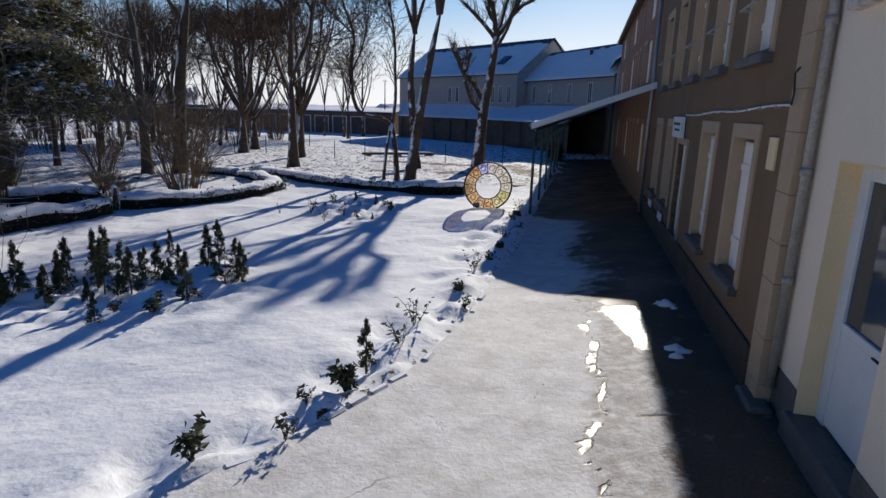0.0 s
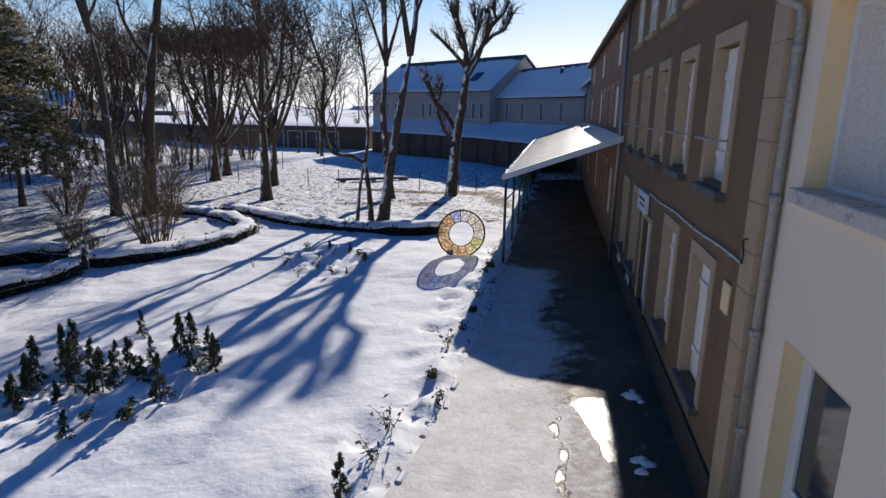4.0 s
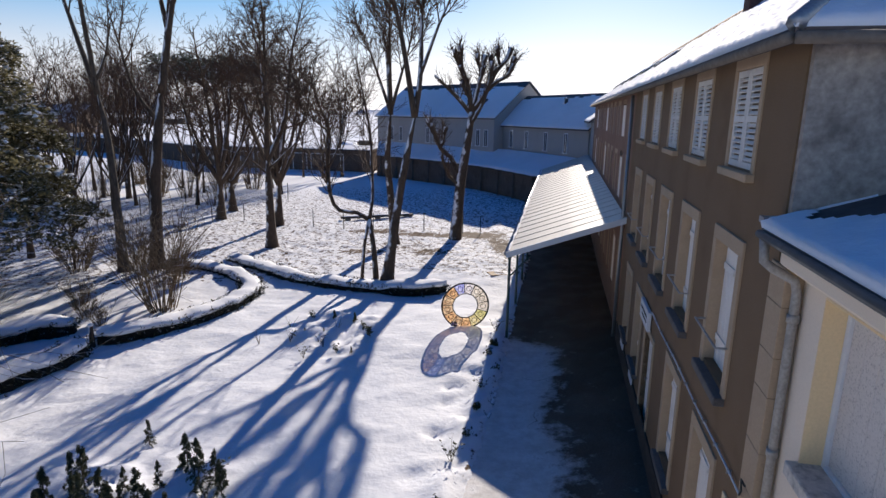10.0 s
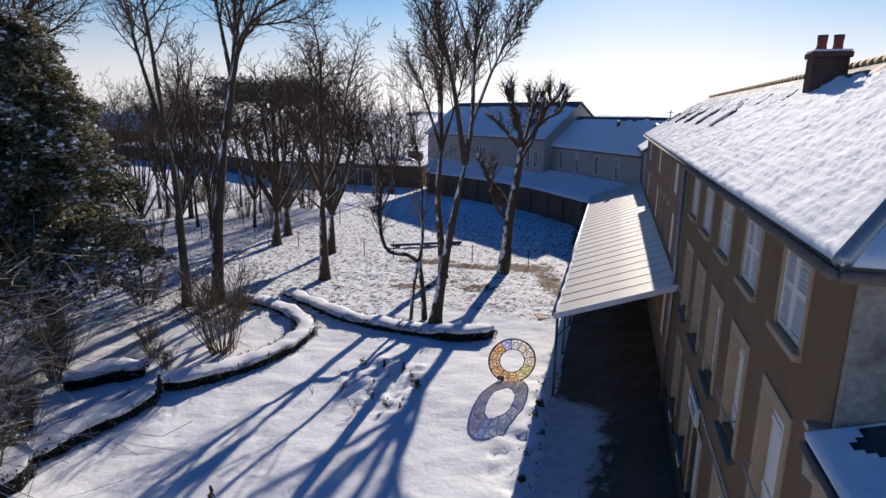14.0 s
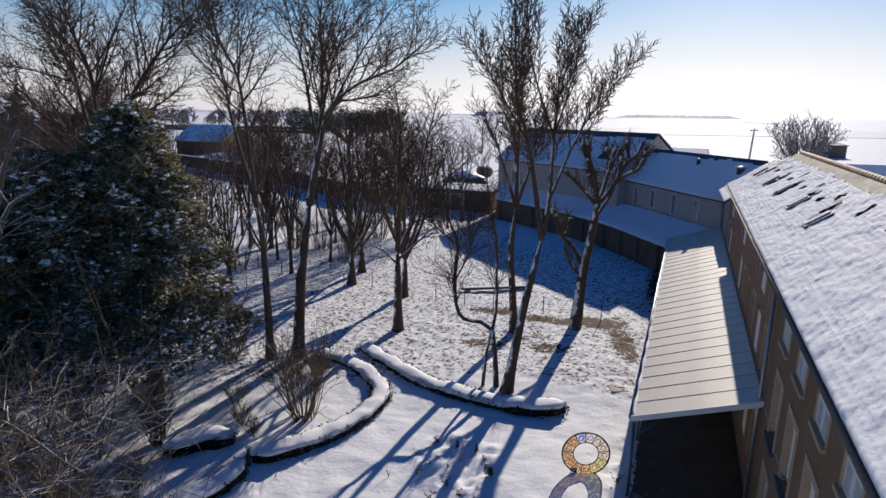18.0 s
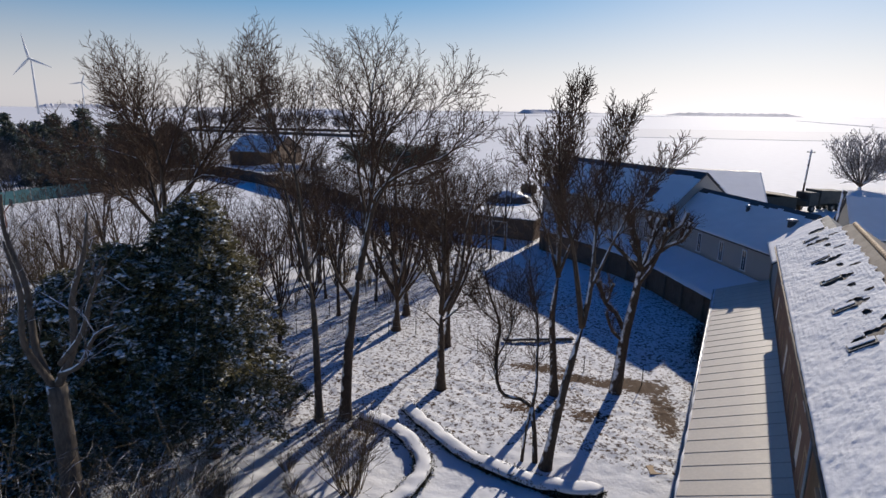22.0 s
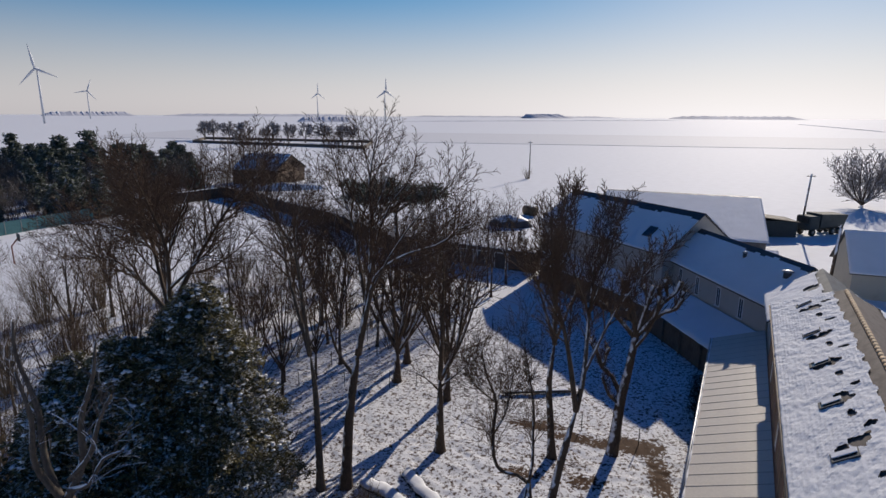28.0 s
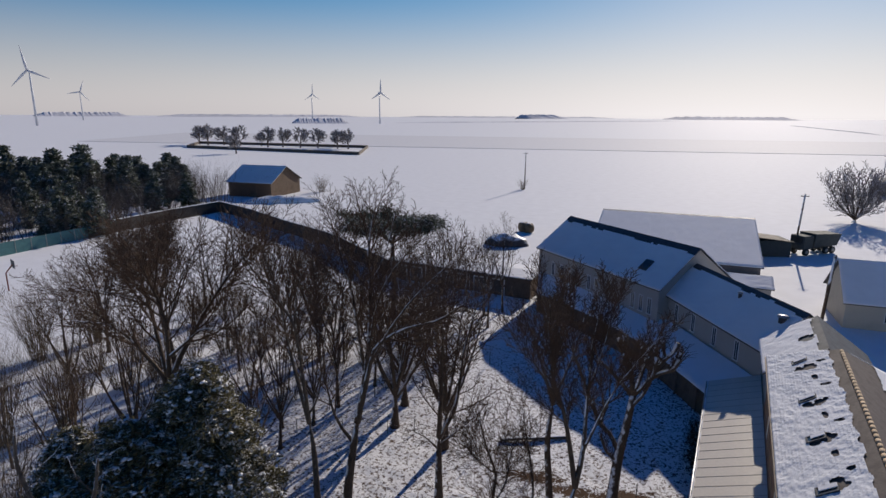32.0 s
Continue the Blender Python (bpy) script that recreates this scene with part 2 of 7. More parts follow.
M_STONE = surface("dressed_stone", (0.46, 0.335, 0.215), 0.85, 0.08, 40, 2.2, 0.2, 0.003)
M_FLAKED = surface("flaking_white_sill_paint", (0.60, 0.54, 0.47), 0.8, 0.15, 30, 7.0, 0.4, 0.004, dark=(0.2, 0.18, 0.16))
M_SILL = surface("slate_sill", (0.115, 0.105, 0.10), 0.7, 0.2, 30, 4, 0.3, 0.004)
M_SHUTTER = surface("grey_white_shutter_paint", (0.76, 0.71, 0.64), 0.65, 0.06, 40, 3.0, 0.25, 0.002, stretch=(1, 1, 0.15))
M_OLDPAINT = surface("flaking_shutter_paint", (0.86, 0.80, 0.72), 0.75, 0.05, 90, 2.5, 0.12, 0.001, dark=(0.66, 0.58, 0.48), stretch=(1, 1, 0.2))
M_SPOTTED = surface("mould_spotted_paint", (0.72, 0.65, 0.58), 0.75, 0.05, 60, 48.0, 0.2, 0.002, dark=(0.36, 0.31, 0.28))
M_PANE = pane_material("window_pane")
M_ZINC = surface("zinc", (0.36, 0.37, 0.38), 0.45, 0.15, 25, 3, 0.1, 0.002, metal=0.7)
M_IRON = surface("painted_iron", (0.36, 0.34, 0.31), 0.55, 0.2, 30, 6, 0.1, 0.001, metal=0.3)
M_DARKIRON = surface("dark_iron", (0.03, 0.035, 0.032), 0.6, 0.3, 30, 6, 0.1, 0.001, metal=0.3)
M_GREENIRON = surface("green_painted_steel", (0.06, 0.10, 0.085), 0.55, 0.2, 30, 6, 0.1, 0.001)
M_AWNING = surface("cream_metal_sheet", (0.62, 0.57, 0.50), 0.45, 0.06, 9, 1.2, 0.15, 0.004, metal=0.0, dark=(0.54, 0.50, 0.45))
M_SEAM = surface("metal_seam", (0.46, 0.42, 0.37), 0.5, 0.1, 20, 3, 0.1, 0.002)
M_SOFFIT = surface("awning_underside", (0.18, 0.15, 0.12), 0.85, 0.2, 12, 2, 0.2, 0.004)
M_SLATE = surface("slate_roof", (0.055, 0.06, 0.07), 0.6, 0.25, 8, 1.5, 0.4, 0.01)
M_TILE = surface("brown_roof_tile", (0.12, 0.095, 0.085), 0.8, 0.25, 8, 2, 0.4, 0.01)
M_RIDGE = surface("ridge_tile", (0.42, 0.31, 0.2), 0.8, 0.2, 14, 3, 0.3, 0.006, each=0.15)
M_BRICK = surface("dark_brick", (0.10, 0.055, 0.045), 0.9, 0.3, 20, 4, 0.5, 0.01)
M_POT = surface("clay_pot", (0.22, 0.07, 0.05), 0.8, 0.2, 20, 4, 0.3, 0.004)
M_BBWALL = surface("grey_beige_render", (0.42, 0.395, 0.365), 0.9, 0.08, 30, 0.5, 0.3, 0.006)
M_BBLOW = surface("dark_wood_cladding", (0.13, 0.105, 0.085), 0.85, 0.3, 9, 1.1, 0.3, 0.01, stretch=(1, 1, 0.2))
M_FRAME = surface("white_window_frame", (0.72, 0.72, 0.72), 0.5, 0.05, 30, 3, 0.1, 0.001)
WIND = (-0.5, -0.42, 0.75)            # snow clings to this side of trunks
M_BARK = surface("bark", (0.084, 0.058, 0.040), 0.95, 0.35, 14, 2.0, 0.8, 0.03, snow=(0.63, 0.79, 1.35), snow_scale=1.6, stretch=(1, 1, 0.25), wind=WIND)
M_BARKPALE = surface("pale_bark", (0.105, 0.085, 0.068), 0.95, 0.35, 14, 2.0, 0.8, 0.03, snow=(0.70, 0.86, 1.3), snow_scale=1.6, stretch=(1, 1, 0.25), wind=WIND)
M_TWIG = surface("twig_bark", (0.100, 0.060, 0.038), 0.9, 0.3, 8, 2.0, 0.0, 0.01, snow=(0.95, 1.2, 0.6), snow_scale=2.0)
M_TWIGDARK = surface("old_twig", (0.11, 0.09, 0.078), 0.9, 0.3, 8, 2.0, 0.0, 0.01, snow=(0.5, 0.8, 0.9), snow_scale=2.0)
M_BRUSH = surface("brushwood", (0.18, 0.13, 0.078), 0.9, 0.45, 3, 0.7, 0.0, 0.01, snow=(0.72, 1.0, 0.9), snow_scale=1.5)
# Pale grey for hoar frost, with distance haze painted in as well.
M_FROSTHAZE = surface("frosted_hazed_twig", (0.25, 0.225, 0.215), 0.9, 0.3, 8, 2.0, 0.0, 0.01, snow=(0.4, 0.8, 0.9), snow_scale=2.0)
# Leaf green lightened: distance haze is painted into the colour.
M_FARNEEDLE = leaf_material("hazed_far_evergreen", (0.10, 0.115, 0.085), snow=(0.82, 1.05, 1.6), grain=0.6)
M_HEDGE = leaf_material("clipped_hedge", (0.034, 0.034, 0.02), snow=(0.95, 1.05, 1.6), light=0.05, grain=5.0)
M_SPRIG = leaf_material("small_conifer_sprig", (0.065, 0.07, 0.036), snow=(0.95, 1.25, 1.0))
M_DEAD = surface("dead_stalk", (0.10, 0.075, 0.05), 0.9, 0.3, 20, 3, 0.0, snow=(0.7, 1.0, 0.8))

# ---- building blocks ---------------------------------------------------
FRONT = Matrix(((0.2528, -0.9675, 0, 3.33), (0.9675, 0.2528, 0, 6.41), (0, 0, 1, 0), (0, 0, 0, 1)))  # u along the long front, v out of it


def B(u, v, z=0.0):
    return FRONT @ Vector((u, v, z))


def place(x, y, z=0.0, turn=0.0, size=1.0):
    return Matrix.Translation((x, y, z)) @ Matrix.Rotation(radians(turn), 4, "Z") @ Matrix.Scale(size, 4)


def thing(name, label, category, at=None, group="", kind=""):
    ob = new(name)
    ob.empty_display_size = 0.2
    if at is not None:
        ob.matrix_world = at
    return tagged(ob, label, category, group, kind)


def mesh_of(bm, name="mesh", smooth=False):
    me = bpy.data.meshes.new(name)
    bmesh.ops.recalc_face_normals(bm, faces=bm.faces)
    bm.to_mesh(me)
    bm.free()
    if smooth:
        me.polygons.foreach_set("use_smooth", [True] * len(me.polygons))
    return me


def raw_mesh(name, verts, faces, smooth=False):
    me = bpy.data.meshes.new(name)
    me.from_pydata(verts, [], faces)
    if smooth:
        me.polygons.foreach_set("use_smooth", [True] * len(me.polygons))
    me.update()
    return me


def part(name, bm, material, parent, label="", smooth=False, at=None, kind=""):
    """One mesh object under a thing or a part; bm may be a finished mesh."""
    me = bm if isinstance(bm, bpy.types.Mesh) else mesh_of(bm, name, smooth)
    if material and me.materials and me.materials[0] != material:
        me = me.copy()
        me.materials.clear()
    if material and not me.materials:
        me.materials.append(material)
    ob = new(name, me)
    ob.parent = parent
    if at is not None:
        ob.matrix_local = at
    return tagged(ob, label, kind=kind)


def setting(name, bm, material, label, category, at=None, smooth=False):
    me = bm if isinstance(bm, bpy.types.Mesh) else mesh_of(bm, name, smooth)
    if not me.materials:
        me.materials.append(material)
    ob = new(name, me)
    if at is not None:
        ob.matrix_world = at
    return tagged(ob, label, category, kind="structure")


def box(bm, x0, x1, y0, y1, z0, z1, bevel=0.0):
    c = Matrix.Translation(((x0 + x1) / 2, (y0 + y1) / 2, (z0 + z1) / 2)) @ Matrix.Diagonal((abs(x1 - x0), abs(y1 - y0), abs(z1 - z0), 1))
    vs = bmesh.ops.create_cube(bm, size=1, matrix=c)["verts"]
    if bevel:
        es = {e for v in vs for e in v.link_edges}
        bmesh.ops.bevel(bm, geom=list(es), offset=bevel, segments=1, affect="EDGES")
    return bm


def boxes(*rows, bevel=0.0):
    bm = bmesh.new()
    for r in rows:
        box(bm, *r, bevel=bevel)
    return bm


def hexa(bm, low, high):
    """A solid between two quads of four corners each."""
    a = [bm.verts.new(p) for p in low]
    b = [bm.verts.new(p) for p in high]
    n = len(a)
    bm.faces.new(a[::-1])
    bm.faces.new(b)
    for i in range(n):
        bm.faces.new((a[i], a[(i + 1) % n], b[(i + 1) % n], b[i]))
    return bm


def slab(corners, thick):
    """A sheet of that thickness below a polygon."""
    bm = bmesh.new()
    hexa(bm, [(x, y, z - thick) for x, y, z in corners], corners)
    return bm


def pierced(bm, u0, u1, z0, z1, v0, v1, holes):
    """A wall from u0 to u1 with openings (a, b, low, high) cut through it."""
    us = sorted({u0, u1, *(h[0] for h in holes), *(h[1] for h in holes)})
    for a, b in zip(us, us[1:]):
        mid = (a + b) / 2
        gaps = sorted((h[2], h[3]) for h in holes if h[0] < mid < h[1])
        z = z0
        for lo, hi in gaps:
            if lo > z:
                box(bm, a, b, v0, v1, z, lo)
            z = hi
        if z1 > z:
            box(bm, a, b, v0, v1, z, z1)
    return bm


def tube_into(V, F, pts, radii, sides):
    """Adds a tapering tube along pts to the lists."""
    pts = np.asarray(pts, float)
    k = len(pts)
    d = np.gradient(pts, axis=0)
    d /= np.linalg.norm(d, axis=1)[:, None] + 1e-9
    ref = np.array([0.31, 0.95, 0.05]) if abs(d[0][2]) > 0.5 else np.array([0.02, 0.05, 1.0])
    a = np.cross(d, ref)
    a /= np.linalg.norm(a, axis=1)[:, None] + 1e-9
    b = np.cross(d, a)
    ang = np.arange(sides) * 2 * math.pi / sides
    ring = pts[:, None, :] + np.asarray(radii)[:, None, None] * (np.cos(ang)[None, :, None] * a[:, None, :] + np.sin(ang)[None, :, None] * b[:, None, :])
    base = len(V)
    V.extend(map(tuple, ring.reshape(-1, 3)))
    for i in range(k - 1):
        o = base + i * sides
        for j in range(sides):
            q = (j + 1) % sides
            F.append((o + j, o + q, o + sides + q, o + sides + j))
    F.append(tuple(base + j for j in range(sides))[::-1])
    F.append(tuple(base + (k - 1) * sides + j for j in range(sides)))


def tube_mesh(name, runs, sides=8, smooth=True):
    V, F = [], []
    for pts, r in runs:
        radii = r if hasattr(r, "__len__") else [r] * len(pts)
        tube_into(V, F, pts, radii, sides)
    return raw_mesh(name, V, F, smooth)


def lattice(x, y, seed=0):
    """Smooth value noise of two arrays, -1 to 1."""
    xi, yi = np.floor(x), np.floor(y)
    fx, fy = x - xi, y - yi
    fx, fy = fx * fx * (3 - 2 * fx), fy * fy * (3 - 2 * fy)

    def h(a, b):
        s = np.sin(a * 127.1 + b * 311.7 + seed * 74.7) * 43758.5453
        return (s - np.floor(s)) * 2 - 1
    top = h(xi, yi) * (1 - fx) + h(xi + 1, yi) * fx
    bot = h(xi, yi + 1) * (1 - fx) + h(xi + 1, yi + 1) * fx
    return top * (1 - fy) + bot * fy


def ease(a, b, x):
    t = np.clip((np.asarray(x, float) - a) / (b - a), 0, 1)
    return t * t * (3 - 2 * t)


def rise(x, y):
    """Height of the bare ground: the yard climbs towards the long front."""
    x, y = np.asarray(x, float), np.asarray(y, float)
    u = (x - 3.33) * 0.2528 + (y - 6.41) * 0.9675
    v = -(x - 3.33) * 0.9675 + (y - 6.41) * 0.2528
    lawn = 0.30 * (1 - ease(5, 17, y)) * ease(-6.5, -1.0, x)
    by_wall = 0.52 - 0.42 * ease(10, 26, u)
    s = ease(-0.4, 3.1, v)
    mound = 0.19 * np.exp(-((x - 1.4) / 2.2) ** 2 - ((y - 19.6) / 2.6) ** 2)
    return by_wall * (1 - s) + (lawn + mound) * s


def up(x, y):
    return float(rise(x, y))


KERB = [(-5.2, 3.2), (-3.6, 4.2), (-2.6, 5.0), (-1.98, 5.45), (-1.40, 6.15), (-0.46, 7.55), (0.24, 9.3), (0.94, 11.8), (1.9, 15.2), (2.95, 19.1), (4.1, 23.6), (9.6, 44.6)]


def kerb_x(y):
    return np.interp(y, [p[1] for p in KERB], [p[0] for p in KERB])


def along(points, step):
    """Points every step metres along a smoothed line through points."""
    pts = [np.array(p, float) for p in points]
    pts = [2 * pts[0] - pts[1]] + pts + [2 * pts[-1] - pts[-2]]
    out = []
    for i in range(1, len(pts) - 2):
        p0, p1, p2, p3 = pts[i - 1:i + 3]
        n = max(2, int(np.linalg.norm(p2 - p1) / step))
        for t in np.arange(n) / n:
            out.append(0.5 * ((2 * p1) + (p2 - p0) * t + (2 * p0 - 5 * p1 + 4 * p2 - p3) * t * t + (3 * p1 - p0 - 3 * p2 + p3) * t ** 3))
    out.append(pts[-2])
    return np.array(out)

# ---- ground ------------------------------------------------------------
gx = np.concatenate([-np.geomspace(4600, 160, 16), np.linspace(-150, -30, 31), np.arange(-27, -16, 0.6), np.arange(-16, 7, 0.17), np.arange(7.2, 16, 0.8), np.linspace(18, 60, 15), np.geomspace(70, 4600, 14)])
gy = np.concatenate([np.linspace(-60, 1, 12), np.arange(2, 36, 0.17), np.arange(36, 52, 0.4), np.arange(53, 130, 3.0), np.geomspace(135, 4600, 26)])
GX, GY = np.meshgrid(gx, gy)
BEDS = ((-5.9, 11.4, 2.5, 1.7), (-3.0, 20.9, 1.7, 2.3))
near = 1 - ease(40, 60, np.hypot(GX, GY - 15))
GZ = rise(GX, GY) * near
GZ += near * (0.030 * lattice(GX / 0.9, GY / 0.9, 1) + 0.020 * lattice(GX / 0.5, GY / 0.3, 2) + 0.010 * lattice(GX / 0.33, GY / 0.2, 4) + 0.05 * lattice(GX / 3.1, GY / 3.1, 3))
for bx, by, rx, ry in BEDS:
    inside = np.exp(-(((GX - bx) / rx) ** 2 + ((GY - by) / ry) ** 2) ** 2)
    GZ += inside * (0.07 + 0.17 * lattice(GX / 0.42, GY / 0.42, 5) + 0.09 * lattice(GX / 0.2, GY / 0.2, 6))
beside = np.exp(-((kerb_x(GY) - GX - 0.45) / 0.5) ** 2) * (GY < 24)
GZ += beside * (0.06 + 0.13 * lattice(GX / 0.4, GY / 0.4, 8) + 0.06 * lattice(GX / 0.19, GY / 0.19, 9))
park = ease(26.5, 30, GY + 0.28 * np.abs(GX + 1)) * near
GZ += park * (0.12 + 0.045 * lattice(GX / 0.3, GY / 0.4, 10))
rf = np.random.default_rng(44)
for k in range(60):                   # trodden dents beside the kerb
    fy = 4.6 + 17 * rf.random() ** 1.6
    fx = float(kerb_x(fy)) - 0.35 - 1.1 * rf.random()
    GZ -= 0.095 * np.exp(-((GX - fx) / 0.14) ** 2 - ((GY - fy) / 0.19) ** 2)
for k in range(110):                  # hummocks among the young firs
    hx, hy, hr = rf.uniform(-8.4, -3.6), rf.uniform(8.9, 13.2), rf.uniform(0.13, 0.28)
    GZ += rf.uniform(-0.05, 0.07) * np.exp(-(((GX - hx) ** 2 + (GY - hy) ** 2) / hr ** 2))
yard = (GX > kerb_x(GY)) & (GY > -7.5) & (GY < 46) & (((GX - 3.33) * -0.9675 + (GY - 6.41) * 0.2528) > -0.6)
GZ = np.where(yard, rise(GX, GY) - 0.10, GZ)
gv = np.stack([GX, GY, GZ], -1).reshape(-1, 3)
nx, ny = len(gx), len(gy)
idx = np.arange(nx * ny).reshape(ny, nx)
gf = np.stack([idx[:-1, :-1], idx[:-1, 1:], idx[1:, 1:], idx[1:, :-1]], -1).reshape(-1, 4)
ground_mesh = raw_mesh("ground", gv.tolist(), gf.tolist(), True)
bare = np.zeros_like(GX)
for bx, by, rx, ry, k in ((4.0, 37.2, 1.7, 0.85, 2.2), (5.1, 34.2, 0.75, 3.3, 1.25), (-2.4, 38.4, 2.2, 0.5, 1.5), (0.2, 37.3, 1.6, 0.5, 1.5), (2.0, 37.0, 1.2, 0.5, 1.5), (-3.1, 32.7, 1.6, 0.9, 0.95), (0.8, 32.6, 1.6, 1.0, 0.9), (2.2, 33.5, 2.5, 1.5, 0.3), (-17, 27, 4, 1.2, 0.35), (-9.0, 38.6, 4.5, 0.5, 0.42), (-9, 24.5, 2.2, 2.6, 0.2), (-5, 31.5, 6.0, 3.0, 0.16), (-17, 20, 4.0, 5.0, 0.25), (-1.0, 33.5, 6.5, 5.5, 0.5)):
    bare = np.maximum(bare, k * np.exp(-((GX - bx) / rx) ** 2 - ((GY - by) / ry) ** 2))
for x, y in ((-13.7, 28.5), (-12.35, 29.0), (-8.0, 33.9), (-9.3, 41.9), (2.5, 35.9), (-1.2, 27.2), (-1.1, 34.8)):
    bare = np.maximum(bare, 0.5 * np.exp(-(((GX - x) ** 2 + (GY - y) ** 2) / 0.25)))
bare = np.maximum(bare, 0.43 * park * (1 - ease(60, 80, GY)))
bare = np.maximum(bare, 0.5 * np.exp(-((kerb_x(GY) - GX - 0.10) / 0.11) ** 2) * ((GY > 4) & (GY < 22)))      # soil along the kerb
layer = ground_mesh.attributes.new("bare", "FLOAT", "POINT")
layer.data.foreach_set("value", bare.reshape(-1).astype(np.float32))
setting("ground", ground_mesh, M_SNOW, "snow-covered lawn and fields with patches of dead grass", "ground")


def yard_material():
    """Worn tarmac: wet and dark beside the wall, thin trodden snow towards the lawn."""
    m, nt, p = nodes_of("yard_tarmac")
    at = nt.nodes.new("ShaderNodeAttribute")
    at.attribute_name = "cover"
    edge = noise_of(nt, 2.4, 7.0, 0.72)
    fine = noise_of(nt, 26.0, 5.0, 0.65)
    cover = ramp(nt, math_node(nt, "ADD", at.outputs["Fac"], math_node(nt, "MULTIPLY", math_node(nt, "SUBTRACT", edge, 0.5), 1.9)), 0.30, 0.72)
    pool = nt.nodes.new("ShaderNodeAttribute")
    pool.attribute_name = "wet"
    cracks = nt.nodes.new("ShaderNodeTexVoronoi")
    cracks.feature = "DISTANCE_TO_EDGE"
    cracks.inputs["Scale"].default_value = 0.55
    warp = nt.nodes.new("ShaderNodeTexCoord")
    wv = nt.nodes.new("ShaderNodeVectorMath")
    wv.operation = "ADD"
    wn2 = add(nt, "ShaderNodeTexNoise", Scale=1.7, Detail=5.0)
    nt.links.new(warp.outputs["Object"], wn2.inputs["Vector"])
    nt.links.new(warp.outputs["Object"], wv.inputs[0])
    nt.links.new(wn2.outputs["Color"], wv.inputs[1])
    nt.links.new(wv.outputs[0], cracks.inputs["Vector"])
    crack = math_node(nt, "MAXIMUM", ramp(nt, cracks.outputs["Distance"], 0.002, 0.009), ramp(nt, noise_of(nt, 0.45, 2.0), 0.28, 0.36))
    tar = blend(nt, ramp(nt, fine, 0.35, 0.7), (0.085, 0.052, 0.032), (0.145, 0.095, 0.061))
    slush = blend(nt, ramp(nt, noise_of(nt, 2.4, 6.0, 0.7), 0.35, 0.68), (0.80, 0.785, 0.77), (0.58, 0.55, 0.52))
    foot = nt.nodes.new("ShaderNodeAttribute")
    foot.attribute_name = "trod"
    grit = ramp(nt, math_node(nt, "ADD", foot.outputs["Fac"], math_node(nt, "MULTIPLY", math_node(nt, "SUBTRACT", noise_of(nt, 6.0, 6.0, 0.7), 0.5), 1.6)), 0.35, 0.8)
    slush = blend(nt, grit, slush, (0.42, 0.375, 0.335))
    slush = blend(nt, crack, (0.22, 0.17, 0.15), slush)
    puddle = ramp(nt, math_node(nt, "ADD", pool.outputs["Fac"], math_node(nt, "MULTIPLY", math_node(nt, "SUBTRACT", noise_of(nt, 3.5, 5.0, 0.65), 0.5), 0.9)), 0.48, 0.6)
    cover = math_node(nt, "MULTIPLY", cover, math_node(nt, "SUBTRACT", 1.0, puddle))
    col = blend(nt, cover, tar, slush)
    nt.links.new(col, p.inputs["Base Color"])
    wet = ramp(nt, noise_of(nt, 0.8, 3.0, 0.5), 0.38, 0.6)
    wet.node.inputs["To Min"].default_value, wet.node.inputs["To Max"].default_value = 0.42, 0.75
    mixr = nt.nodes.new("ShaderNodeMix")
    nt.links.new(cover, mixr.inputs["Factor"])
    nt.links.new(wet, mixr.inputs[2])
    mixr.inputs[3].default_value = 0.85
    mixp = nt.nodes.new("ShaderNodeMix")
    nt.links.new(puddle, mixp.inputs["Factor"])
    nt.links.new(mixr.outputs[0], mixp.inputs[2])
    mixp.inputs[3].default_value = 0.17
    nt.links.new(mixp.outputs[0], p.inputs["Roughness"])
    p.inputs["Specular IOR Level"].default_value = 0.3
    b = add(nt, "ShaderNodeBump", Strength=0.85, Distance=0.022)
    h = math_node(nt, "ADD", math_node(nt, "MULTIPLY", fine, 0.32), math_node(nt, "MULTIPLY", cover, 1.2))
    h = math_node(nt, "ADD", h, math_node(nt, "MULTIPLY", crack, 0.5))
    trod = noise_of(nt, 9.0, 4.0, 0.6)
    h = math_node(nt, "ADD", h, math_node(nt, "MULTIPLY", trod, 0.7))
    nt.links.new(h, b.inputs["Height"])
    nt.links.new(b.outputs["Normal"], p.inputs["Normal"])
    return m


ys = np.concatenate([np.arange(-8.0, 2.4, 0.4), np.arange(2.6, 20, 0.12), np.arange(20, 46.2, 0.35)])
rows_v, cover = [], []
NS = 44
for y in ys:
    x0 = kerb_x(y) - 0.02
    xw = 3.33 + (y - 6.41) * 0.2528 / 0.9675 + (0.35 if y > 6 else 1.2)
    for i in range(NS):
        s = i / (NS - 1)
        rows_v.append((x0 + (xw - x0) * s, y, 0.0))
pv = np.array(rows_v)
pv[:, 2] = rise(pv[:, 0], pv[:, 1]) + 0.012 * lattice(pv[:, 0] / 0.8, pv[:, 1] / 0.8, 12) + 0.006 * lattice(pv[:, 0] / 0.25, pv[:, 1] / 0.25, 13) - 0.02
vv = -(pv[:, 0] - 3.33) * 0.9675 + (pv[:, 1] - 6.41) * 0.2528
uu = (pv[:, 0] - 3.33) * 0.2528 + (pv[:, 1] - 6.41) * 0.9675
far_end = ease(2.2, 3.2, uu)
meander = 0.32 * lattice(uu / 1.3, uu * 0, 21) + 0.14 * lattice(uu / 0.4, uu * 0, 22)
cov = (1 - far_end) * ease(0.85, 1.15, vv) + far_end * ease(1.15, 2.75, vv + meander)
